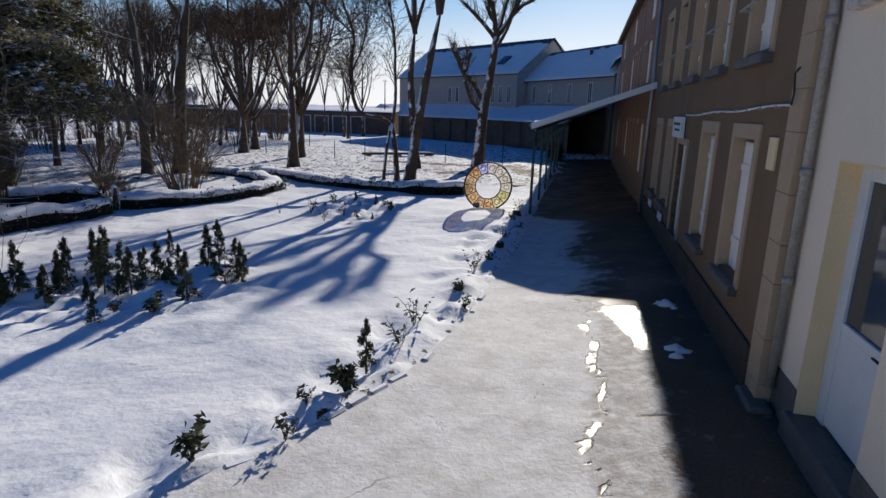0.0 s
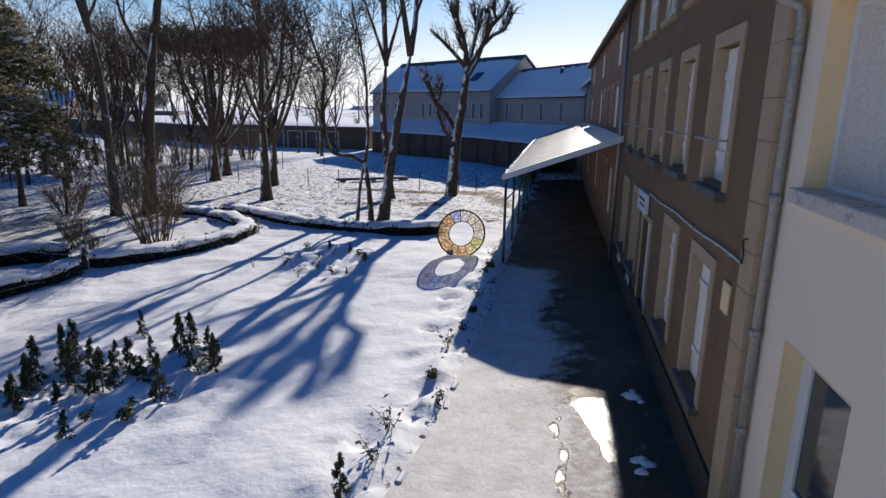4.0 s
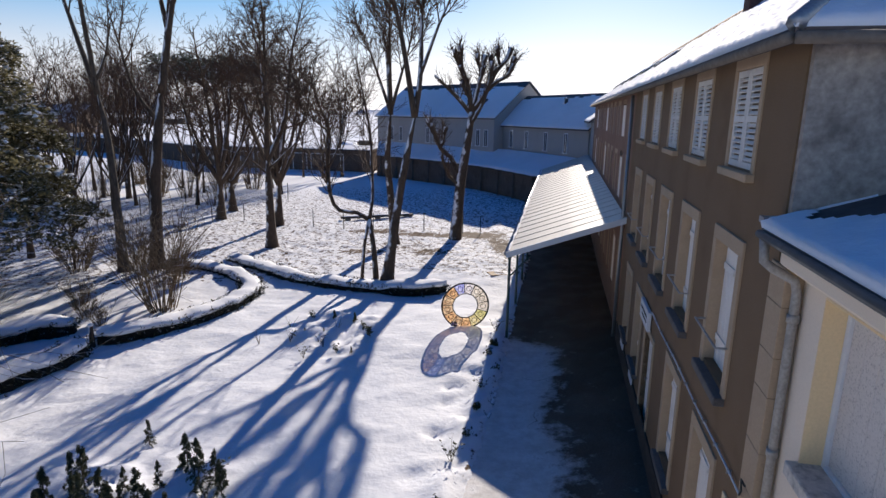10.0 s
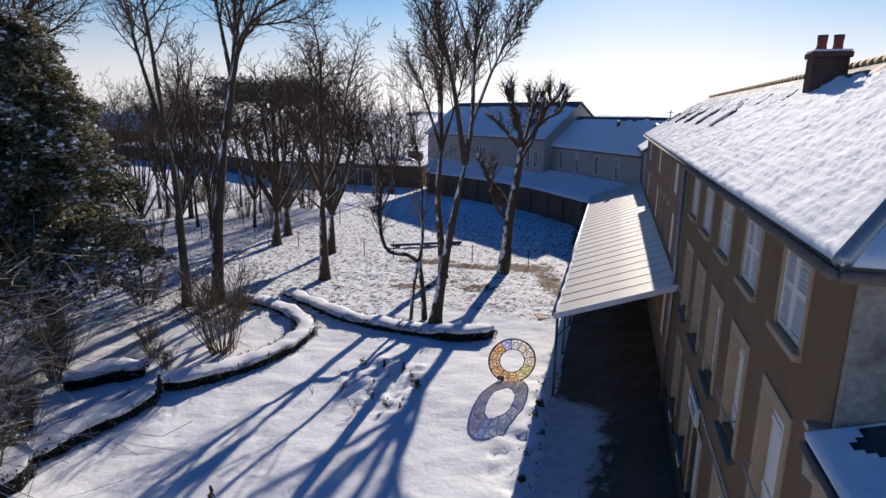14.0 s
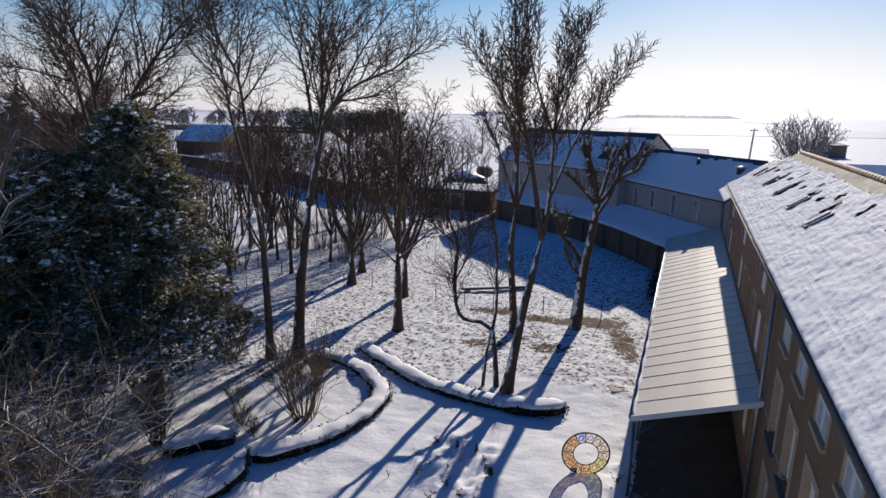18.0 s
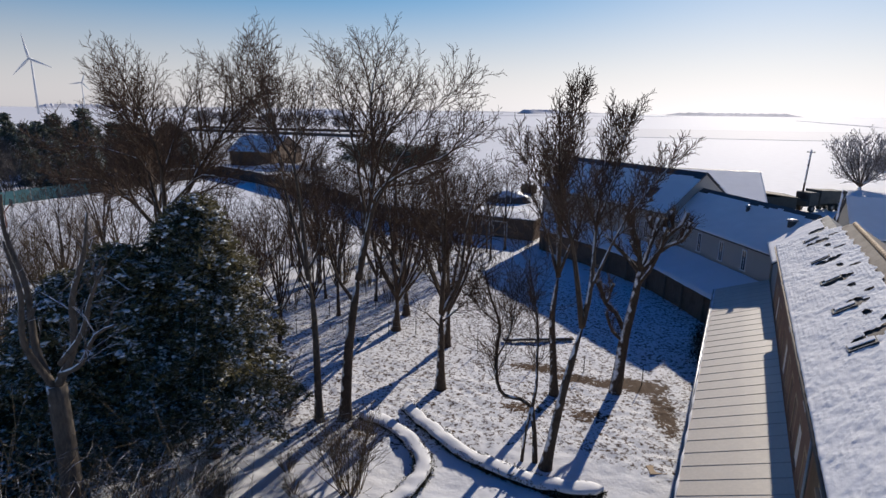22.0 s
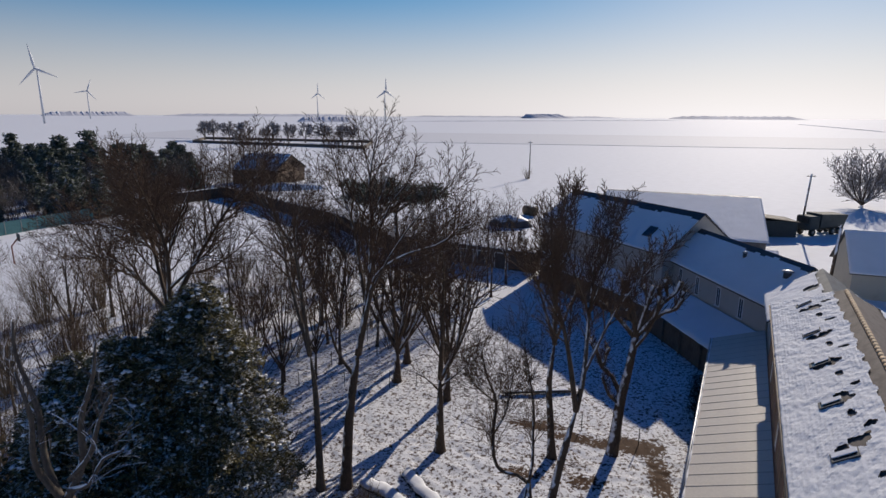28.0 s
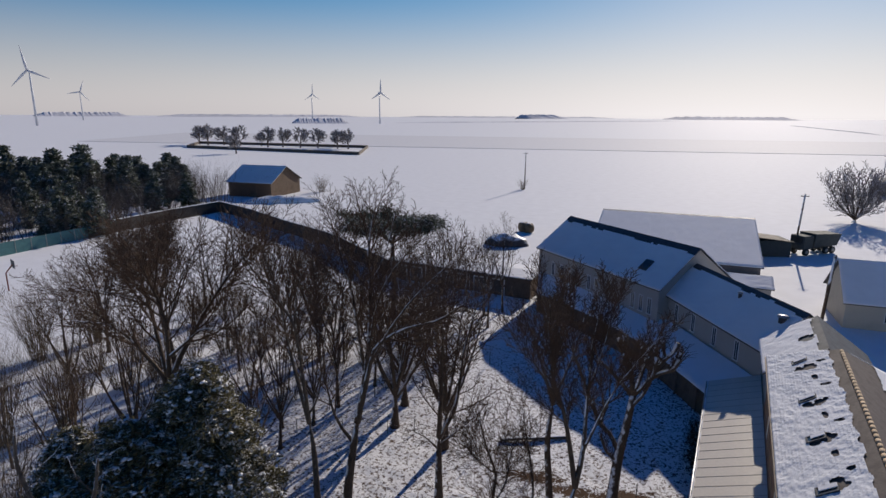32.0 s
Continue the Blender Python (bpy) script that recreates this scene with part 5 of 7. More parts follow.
def wild(seed, h, r0, fork, spread, count, opt=None):
    """A tree of the wood: trunk forking at a share of its height into limbs that spread and rise."""
    rng = np.random.default_rng(seed)
    zf = h * fork
    lean = rng.normal(0, 0.03) * h
    trunk = [(0, -0.2), (lean * 0.3, zf * 0.5), (lean * 0.5, zf)]
    leaders = []
    for k in range(count):
        s = spread * ((k + 0.5) / count * 2 - 1) * (0.8 + 0.4 * rng.random())
        zs = zf * (0.8 + 0.2 * rng.random()) if k not in (0, count - 1) else zf * (0.7 + 0.2 * rng.random())
        zt = h * (1 - 0.22 * (abs(s) / spread) - 0.1 * rng.random())
        x0 = lean * 0.5 * zs / zf
        leaders.append([(x0, zs), (x0 + s * 0.42, zs + (zt - zs) * 0.28), (x0 + s * 0.75, zs + (zt - zs) * 0.62), (x0 + s, zt)])
    return limbed(seed, trunk, r0, leaders, opt)


PARK = [   # place, radius, seed, trunk, leading limbs, bark, habit
    ((-13.9, 28.5), 0.24, 201, [(0, -0.2), (0, 3), (-0.05, 6.4), (-0.25, 8.3)],
     [[(-0.25, 8.3), (-1.6, 12.0), (-2.2, 13.8), (-2.7, 15.1), (-4.7, 17.3)], [(-0.25, 8.3), (-0.2, 11.6), (-0.1, 14.4), (-0.6, 15.9), (-2.0, 18.6)],
      [(-0.1, 14.2), (0.2, 16.5), (0.9, 18.4)], [(-0.2, 8.6), (0.4, 10.0), (0.8, 12.2)], [(-2.2, 13.8), (-2.9, 16.3), (-3.2, 18.2)], [(-0.6, 15.9), (-0.7, 17.8), (-0.7, 19.7)]], M_BARKPALE, {}),
    ((-12.6, 29.0), 0.33, 202, [(0, -0.2), (0.2, 2.6), (0.45, 5.1), (1.05, 8.8)],
     [[(1.05, 8.6), (1.55, 12.3), (1.45, 15.6), (1.25, 17.4), (1.4, 20.2)], [(1.0, 8.4), (2.0, 12.1), (2.6, 13.3), (4.0, 14.3), (5.5, 14.9), (7.3, 16.2)],
      [(1.55, 12.2), (1.95, 14.6), (2.5, 16.1), (4.1, 18.3)], [(0.7, 7.2), (-0.1, 8.7), (-0.4, 12.2)], [(1.35, 11.0), (0.45, 15.4), (-0.25, 16.9), (-1.0, 19.5)],
      [(2.0, 11.9), (3.5, 14.7), (5.3, 16.9), (6.4, 18.0)], [(1.45, 15.5), (2.3, 17.8), (2.6, 19.6)]], M_BARK, dict(gap=(0.31, 0.18, 0.13))),
    ((-8.2, 33.9), 0.30, 203, [(0, -0.2), (0, 3.0), (0, 5.3)],
     [[(0, 5.1), (0, 8.7), (-0.7, 11.5), (-1.3, 13.8)], [(0, 5.2), (0.3, 9.2), (0.6, 12.4), (0.5, 14.6)], [(0, 5.0), (1.0, 7.3), (1.4, 10.6), (2.1, 14.0)],
      [(0, 4.2), (-0.9, 5.1), (-2.3, 5.7)], [(0, 4.5), (1.2, 5.6), (2.6, 6.9)], [(0, 6.9), (-0.6, 9.2), (-1.5, 10.9)], [(0.2, 8.0), (-0.1, 10.5), (-0.4, 13.0)]], M_BARK, dict(bare=0.12, most=(3.2, 1.5, 0.7), gap=(0.31, 0.19, 0.135), angle=(54, 46, 42), bend=(0.08, 0.05, 0.03), thin=0.0115)),
    ((-1.4, 27.2), 0.26, 204, [(0, -0.2), (0.55, 3.6), (1.05, 6.3), (1.35, 7.7)],
     [[(1.3, 7.6), (1.55, 9.3), (1.6, 12.0), (1.7, 14.1), (2.1, 16.5)], [(1.3, 7.5), (0.6, 11.8), (0.1, 13.6), (-0.1, 17.2)], [(1.55, 9.4), (2.6, 11.9), (3.8, 13.8), (4.8, 15.1)],
      [(1.6, 12.0), (1.0, 13.7), (0.4, 15.9), (0.4, 17.6)], [(1.6, 12.2), (2.2, 14.0), (2.8, 16.6)], [(0.6, 11.9), (-0.6, 13.7), (-1.6, 15.4)]], M_BARK, dict(gap=(0.18, 0.12, 0.09), angle=(36, 36, 34), most=(2.4, 1.25, 0.6), thin=0.0125)),
    ((-1.2, 34.8), 0.26, 205, [(0, -0.2), (-0.2, 2.5), (-0.4, 5.2), (-0.2, 7.8)],
     [[(-0.2, 7.6), (-0.6, 11.7), (-1.3, 14.1), (-1.6, 15.6)], [(-0.2, 7.7), (-0.2, 11.7), (0, 15.0)], [(-0.25, 7.9), (-1.4, 11.0), (-2.4, 13.1)], [(-0.2, 7.8), (0.8, 11.1), (1.3, 13.5)]], M_BARK, dict(gap=(0.22, 0.14, 0.10), angle=(36, 36, 34), most=(2.6, 1.3, 0.6), thin=0.0125)),
]
for (x, y), r, seed, trunk, leaders, bark, habit in PARK:
    tree("tall bare park tree with snow on its limbs", place(x, y, up(x, y) * 0.3), limbed(seed, trunk, r, leaders, habit), bark, M_TWIG, "bare park trees")
for x, y, h, r, seed in ((-9.3, 40.6, 14.5, 0.28, 206), (-13.8, 42.6, 13.5, 0.32, 207), (-14.0, 46.2, 13.0, 0.30, 208)):
    tree("bare park tree with a dense twiggy crown", place(x, y, 0), wild(seed, h, r, 0.24, 3.6, 7, dict(gap=(0.48, 0.29, 0.20), angle=(54, 46, 42), bend=(0.08, 0.05, 0.03), thin=0.011)), M_BARK, M_TWIG, "bare park trees")

# ---- leaves and small plants ---------------------------------------------------


def leaf_cloud(rng, centres, per, spread, size, flat=0.5, fold=0.0):
    """Small four-cornered leaves scattered round centres; returns a mesh."""
    c = np.repeat(np.asarray(centres, float), per, axis=0)
    n = len(c)
    c = c + rng.normal(0, 1, (n, 3)) * np.asarray(spread)
    a = rng.normal(0, 1, (n, 3))
    a[:, 2] *= flat
    a /= np.linalg.norm(a, axis=1)[:, None]
    b = np.cross(a, rng.normal(0, 1, (n, 3)) + np.array([0, 0, 1.2]))
    b /= np.linalg.norm(b, axis=1)[:, None] + 1e-9
    s = size * (0.6 + 0.8 * rng.random((n, 1)))
    k = np.cross(a, b) * s * 0.25
    q = np.stack([c - a * s, c + b * s * 0.42 + k, c + a * s, c - b * s * 0.42 + k], 1).reshape(-1, 3)
    f = np.arange(n * 4).reshape(n, 4)
    return raw_mesh("leaves", q.tolist(), f.tolist())


def little_fir(seed, h):
    """A young fir: thin stem and drooping needled side shoots."""
    rng = np.random.default_rng(seed)
    V, F, tips = [], [], []
    tube_into(V, F, [(0, 0, -0.05), (0.01, 0, h * 0.5), (0, 0.01, h)], [0.014, 0.010, 0.004], 5)
    for k in range(int(22 + h * 14)):
        z = h * (0.12 + 0.85 * k / (22 + h * 14))
        r = (0.205 * (1 - z / h) ** 1.0 + 0.012) * h ** 0.5 * (0.7 + 0.6 * rng.random())
        a = rng.random() * 6.283
        e = np.array([math.cos(a) * r, math.sin(a) * r, z - 0.35 * r])
        tube_into(V, F, [(0, 0, z), tuple(e * [0.55, 0.55, 1] + [0, 0, 0.2 * r]), tuple(e)], [0.005, 0.004, 0.002], 3)
        for t in (0.4, 0.6, 0.8, 1.0):
            tips.append((e[0] * t, e[1] * t, z + (e[2] - z) * t))
    return raw_mesh("stem", V, F), leaf_cloud(rng, tips, 15, (0.012, 0.012, 0.022), 0.018, 0.8)


def fir_thing(meshes, x, y, turn, size, label):
    t = thing("young_fir", label, "fir", place(x, y, up(x, y) - 0.0, turn, size), "young firs in the bed")
    part("stem", meshes[0], M_DEAD, t)
    part("needles", meshes[1], M_SPRIG, t, "dark drooping needles", kind="stuff")


firs = [little_fir(s, h) for s, h in ((1, 0.95), (2, 0.75), (3, 0.55), (4, 0.85))]
BED = [(-7.61, 10.4), (-7.37, 11.4), (-7.1, 10.3), (-7.17, 10.85), (-7.02, 11.75), (-5.62, 9.2), (-6.1, 10.9), (-5.92, 10.95), (-5.74, 11.0), (-5.56, 11.3), (-5.39, 11.25), (-6.35, 13.6), (-5.36, 11.8), (-4.7, 10.5), (-5.17, 12.5), (-5.0, 12.35), (-4.57, 11.8), (-4.08, 11.65), (-7.67, 10.1), (-6.9, 11.9), (-6.75, 11.3), (-7.9, 10.9), (-6.55, 10.6), (-6.3, 11.4), (-6.45, 11.0), (-5.2, 11.0), (-7.3, 11.0), (-4.3, 12.0), (-6.0, 11.7)]
rng = random.Random(5)
for i, (x, y) in enumerate(BED):
    fir_thing(firs[i % 4], x, y, rng.uniform(0, 360), rng.uniform(0.75, 1.35), "dark young fir standing in a snowy flower bed")
fir_thing(firs[1], -1.12, 7.3, 20, 0.95, "dark young fir beside the snowy kerb")
for x, y, s in ((-3.1, 21.8, 0.75), (-2.35, 21.8, 0.6), (-3.3, 20.4, 0.5), (-4.0, 20.6, 0.4), (-2.2, 18.9, 0.35)):
    fir_thing(firs[2], x, y, 40 * s, s * 1.2, "small dark fir in the far flower bed")


def stalk_mesh(seed, h, n, leafy):
    rng = np.random.default_rng(seed)
    V, F, tips = [], [], []
    for k in range(n):
        a, l = rng.random() * 6.283, h * (0.5 + 0.6 * rng.random())
        out = 0.25 + 0.5 * rng.random()
        p = [(0, 0, -0.04)]
        for t in (0.35, 0.7, 1.0):
            p.append((math.cos(a) * out * l * t * 0.7 + rng.normal(0, 0.015), math.sin(a) * out * l * t * 0.7 + rng.normal(0, 0.015), l * t * (1 - 0.2 * t)))
        tube_into(V, F, p, [0.007, 0.006, 0.004, 0.002], 4)
        tips += p[1:] + [tuple((np.array(p[2]) + p[3]) / 2)]
    stems = raw_mesh("stems", V, F)
    leaves = leaf_cloud(rng, tips, leafy, (0.035, 0.035, 0.03), 0.05, 0.6) if leafy else None
    return stems, leaves


rose = [stalk_mesh(s, h, n, l) for s, h, n, l in ((11, 0.45, 8, 3), (12, 0.35, 6, 2), (13, 0.5, 7, 1), (14, 0.28, 9, 4), (15, 0.6, 5, 0))]


def stalks(k, x, y, turn, size, label, group="winter plants"):
    t = thing("garden_plant", label, "plant", place(x, y, up(x, y), turn, size), group)
    part("stem", rose[k][0], M_DEAD, t, kind="stuff")
    if rose[k][1]:
        part("leaves", rose[k][1], M_SPRIG, t, kind="stuff")


for k, x, y, s in ((3, -1.3, 6.75, 1.3), (0, -2.55, 5.35, 1.15), (1, -1.75, 5.7, 0.8), (1, -1.7, 6.4, 0.7), (2, -0.72, 8.15, 1.0), (2, -0.55, 9.05, 1.2), (3, 0.2, 10.95, 0.9), (1, 0.3, 10.0, 0.8), (2, 0.65, 12.6, 1.1), (1, 1.1, 13.6, 0.9), (3, 1.5, 15.0, 0.9), (2, 1.75, 16.2, 1.0), (1, 2.2, 18.2, 1.1), (3, 2.45, 18.9, 1.2), (1, 2.3, 17.2, 0.9), (2, 2.8, 20.4, 1.0), (0, -4.95, 9.75, 1.1), (0, -5.65, 9.85, 0.7), (2, -4.2, 12.0, 1.2), (2, -4.35, 11.5, 1.0), (3, -8.0, 10.3, 2.0), (3, -8.3, 9.8, 1.8)):
    stalks(k, x, y, 57 * x + 31 * y, s, "leafy winter plant pushing through the snow")
for k, x, y, s in ((4, -4.6, 21.2, 1.0), (2, -3.7, 18.6, 0.9), (0, -1.7, 20.3, 1.2), (4, -5.4, 19.8, 0.9), (1, -4.0, 22.2, 1.0), (2, -3.2, 19.5, 0.9), (1, -2.7, 19.0, 0.9), (4, -2.9, 21.0, 1.0), (2, -4.4, 20.0, 1.0), (1, -2.0, 21.2, 0.8)):
    stalks(k, x, y, 77 * x, s, "dry stalks in the far flower bed")

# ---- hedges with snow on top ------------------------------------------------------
# Near-black core: the shade between the leaves is painted into its colour.
M_HEDGECORE = surface("hedge_inner_shade", (0.010, 0.009, 0.007), 0.95, 0.4, 9, 3, 0.6, 0.02)


def hedge(label, line, width, height, seed, cap_wide=1.0):
    pts = along(line, 0.22)
    d = np.gradient(pts, axis=0)
    d /= np.linalg.norm(d, axis=1)[:, None]
    nrm = np.stack([-d[:, 1], d[:, 0]], 1)
    t = thing("hedge", label, "hedge")
    rng = np.random.default_rng(seed)
    prof = [(-0.5, 0.0), (-0.53, 0.45), (-0.5, 0.85), (-0.3, 1.0), (0.3, 1.0), (0.5, 0.85), (0.53, 0.45), (0.5, 0.0)]
    V, F = [], []
    m = len(prof)
    leaf_at = []
    for i, (p, nn) in enumerate(zip(pts, nrm)):
        g = up(p[0], p[1])
        taper = min(1, 0.35 + i * 0.3, 0.35 + (len(pts) - 1 - i) * 0.3)
        for a, h in prof:
            wob = 1 + 0.12 * rng.normal()
            V.append((p[0] + nn[0] * a * width * taper * wob, p[1] + nn[1] * a * width * taper * wob, g - 0.05 + h * height * (0.75 + 0.25 * taper)))
        for side in (-0.55, 0.55):
            for _ in range(7):
                leaf_at.append((p[0] + nn[0] * side * width * taper + rng.normal(0, 0.07), p[1] + nn[1] * side * width * taper + rng.normal(0, 0.07), g + height * rng.random() * 0.95))
    for i in range(len(pts) - 1):
        for j in range(m - 1):
            F.append((i * m + j, i * m + j + 1, (i + 1) * m + j + 1, (i + 1) * m + j))
    F.append(tuple(range(m)))
    F.append(tuple((len(pts) - 1) * m + j for j in range(m))[::-1])
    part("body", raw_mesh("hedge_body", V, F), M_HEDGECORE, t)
    part("leaves", leaf_cloud(rng, leaf_at, 7, (0.05, 0.05, 0.05), 0.05, 1.0), M_HEDGE, t, kind="stuff")
    capprof = [(-0.56, 0.86), (-0.60, 1.02), (-0.45, 1.17), (-0.15, 1.25), (0.15, 1.25), (0.45, 1.17), (0.60, 1.02), (0.56, 0.86)]
    V, F = [], []
    for i, (p, nn) in enumerate(zip(pts, nrm)):
        g = up(p[0], p[1])
        taper = min(1, 0.4 + i * 0.3, 0.4 + (len(pts) - 1 - i) * 0.3)
        s = float(lattice(np.array(i * 0.31), np.array(seed * 1.7), 3))
        for k, (a, h) in enumerate(capprof):
            r = float(lattice(np.array(i * 0.55), np.array(k * 0.9), seed))
            drop = -0.05 * (k in (0, 7)) * (1 + r)
            V.append((p[0] + nn[0] * a * width * cap_wide * taper * (1 + 0.17 * r), p[1] + nn[1] * a * width * cap_wide * taper * (1 + 0.17 * r), g - 0.05 + height * (h + 0.14 * r + 0.16 * s) + drop))
    m = len(capprof)
    for i in range(len(pts) - 1):
        for j in range(m - 1):
            F.append((i * m + j, i * m + j + 1, (i + 1) * m + j + 1, (i + 1) * m + j))
        F.append((i * m + m - 1, i * m, (i + 1) * m, (i + 1) * m + m - 1))
    F.append(tuple(range(m)))
    F.append(tuple((len(pts) - 1) * m + j for j in range(m))[::-1])
    part("snow_cap", raw_mesh("snow_cap", V, F, True), M_CAP, t, "thick rounded snow")
    return t


hedge("low clipped dark hedge under thick snow, curving to a path", [(1.3, 25.75), (-0.55, 25.45), (-3.2, 26.15), (-5.6, 27.3), (-7.3, 28.75), (-9.0, 30.4), (-9.5, 31.2)], 0.7, 0.42, 3)
hedge("low clipped dark hedge under snow, bent round a bed", [(-11.8, 29.4), (-10.0, 28.9), (-8.4, 27.6), (-7.35, 26.2), (-7.15, 24.8), (-7.75, 22.9), (-8.8, 21.4), (-10.0, 20.3), (-10.75, 19.9)], 0.7, 0.42, 7)
hedge("low clipped dark hedge under snow beside the lawn", [(-10.9, 19.3), (-11.0, 18.4), (-11.6, 17.0), (-12.1, 15.8), (-12.4, 15.0)], 0.7, 0.45, 9)
hedge("short dark hedge with a snow top, behind another", [(-12.0, 20.9), (-13.0, 20.6), (-14.2, 19.6)], 0.8, 0.55, 13)
hedge("rounded snow-laden shrub at the hedge's end", [(-11.9, 14.8), (-12.3, 13.9), (-12.6, 13.2)], 1.3, 0.75, 15)

# ---- stained-glass ring ------------------------------------------------------------
ring = thing("glass_ring", "upright ring of stained-glass panels in a black metal frame", "sculpture", place(1.71, 20.95, 0.92, 4, 0.99))


def glass_material(name, tint, spots):
    m, nt, p = nodes_of(name)
    tc = nt.nodes.new("ShaderNodeTexCoord")
    vor = nt.nodes.new("ShaderNodeTexVoronoi")
    vor.inputs["Scale"].default_value = 11.0
    nt.links.new(tc.outputs["Object"], vor.inputs["Vector"])
    col = blend(nt, ramp(nt, vor.outputs["Distance"], 0.25, 0.5), tint, spots)
    nt.links.new(col, p.inputs["Base Color"])
    p.inputs["Roughness"].default_value = 0.15
    tr = nt.nodes.new("ShaderNodeBsdfTransparent")
    nt.links.new(blend(nt, 0.45, col, (0.90, 0.92, 0.97)), tr.inputs["Color"])
    tl = nt.nodes.new("ShaderNodeBsdfTranslucent")
    nt.links.new(col, tl.inputs["Color"])
    m1, m2 = nt.nodes.new("ShaderNodeMixShader"), nt.nodes.new("ShaderNodeMixShader")
    m1.inputs[0].default_value, m2.inputs[0].default_value = 0.75, 0.72
    nt.links.new(p.outputs[0], m1.inputs[1])
    nt.links.new(tl.outputs[0], m1.inputs[2])
    nt.links.new(m1.outputs[0], m2.inputs[1])
    nt.links.new(tr.outputs[0], m2.inputs[2])
    nt.links.new(m2.outputs[0], nt.nodes["Material Output"].inputs["Surface"])
    return m


GLASS = [((0.96, 0.72, 0.40), (0.62, 0.38, 0.16)), ((0.96, 0.80, 0.55), (0.56, 0.38, 0.2)), ((0.84, 0.85, 0.96), (0.45, 0.46, 0.78)), ((0.95, 0.92, 0.9), (0.66, 0.63, 0.66)), ((0.95, 0.91, 0.84), (0.70, 0.64, 0.55)), ((0.95, 0.90, 0.70), (0.66, 0.58, 0.3)), ((0.90, 0.86, 0.55), (0.6, 0.56, 0.22)), ((0.03, 0.06, 0.42), (0.02, 0.03, 0.2))]
glass = [glass_material("stained_glass", a, b) for a, b in GLASS]
ORDER = [4, 4, 4, 3, 2, 0, 1, 1, 0, 1, 0, 5, 6]          # from the right, upwards and round
RO, RI = 0.86, 0.47


def arc(r, a0, a1, n=7):
    return [(math.cos(a) * r, math.sin(a) * r) for a in np.linspace(a0, a1, n)]


N = len(ORDER)
for i, g in enumerate(ORDER):
    a0, a1 = 2 * math.pi * i / N - 0.3, 2 * math.pi * (i + 1) / N - 0.3
    loop = arc(RO - 0.015, a0 + 0.02, a1 - 0.02) + arc(RI + 0.015, a1 - 0.03, a0 + 0.03, 3)
    bm = bmesh.new()
    hexa(bm, [(x, 0.006, z) for x, z in loop], [(x, -0.006, z) for x, z in loop])
    pn = part("glass_panel", bm, glass[g], ring)
    am = (a0 + a1) / 2
    part("rosette", tube_mesh("rosette", [([(math.cos(am) * 0.665 + 0.095 * math.cos(t), -0.008, math.sin(am) * 0.665 + 0.095 * math.sin(t)) for t in np.linspace(0, 6.283, 15)], 0.012)], 4), M_DARKIRON, pn)
    part("bar", tube_mesh("bar", [([(math.cos(a0) * RI, 0, math.sin(a0) * RI), (math.cos(a0) * RO, 0, math.sin(a0) * RO)], 0.018)], 6), M_DARKIRON, ring)
part("blue_piece", boxes((-0.52, -0.28, -0.012, 0.012, -0.78, -0.6), bevel=0.01), glass[7], ring, "deep blue glass")
part("outer_hoop", tube_mesh("outer_hoop", [([(math.cos(t) * RO, 0, math.sin(t) * RO) for t in np.linspace(0, 2 * math.pi, 61)], 0.03)], 6), M_DARKIRON, ring)
part("inner_hoop", tube_mesh("inner_hoop", [([(math.cos(t) * RI, 0, math.sin(t) * RI) for t in np.linspace(0, 2 * math.pi, 14)], 0.02)], 6), M_DARKIRON, ring)
part("stand", tube_mesh("stand", [([(x, 0, -1.1), (x, 0, -0.8)], 0.015) for x in (-0.25, 0.25)], 6), M_DARKIRON, ring)

# ---- bench, cover, fence, small things in the park ------------------------------------
bench = thing("log_beam", "long weathered beam lying on blocks, snow on top", "beam", place(-2.7, 43.2, 0.1, 17))
part("beam", boxes((-2.7, 2.7, -0.22, 0.22, 0.12, 0.26), bevel=0.03), M_BBLOW, bench)
for x in (-2.2, 0, 2.2):
    part("block", boxes((x - 0.18, x + 0.18, -0.2, 0.2, 0, 0.12), bevel=0.02), M_STONE, bench)
part("snow", boxes((-2.6, 2.4, -0.17, 0.21, 0.26, 0.31), bevel=0.02), M_CAP, bench)
cover = thing("manhole_cover", "bare square concrete cover in the snow", "cover", place(3.95, 28.2, 0.03, 12))
part("slab", boxes((-0.42, 0.42, -0.36, 0.36, 0, 0.09), bevel=0.015), M_STONE, cover)
part("ring_pull", tube_mesh("ring_pull", [([(-0.06, 0, 0.09), (0, 0, 0.12), (0.06, 0, 0.09)], 0.01)], 5), M_DARKIRON, cover)
fence = thing("wire_fence", "thin wire fence on dark metal posts across the park", "fence")
LINE = [(4.2, 37.4), (3.1, 37.8), (0.6, 38.4), (-2.7, 38.3), (-4.7, 39.0), (-6.8, 39.7), (-9.4, 41.0), (-12.0, 42.0), (-14.0, 41.4), (-17.5, 40.8), (-21.0, 40.0), (-25.0, 38.5), (-29, 37)]
post = tube_mesh("post", [([(0, 0, -0.2), (0, 0, 1.35)], 0.028)], 6)
for x, y in LINE:
    part("post", post, M_DARKIRON, fence, at=Matrix.Translation((x, y, 0)))
for z in (0.45, 0.85, 1.25):
    part("wire", tube_mesh("wire", [([(x, y, z) for x, y in LINE], 0.005)], 3), M_IRON, fence)
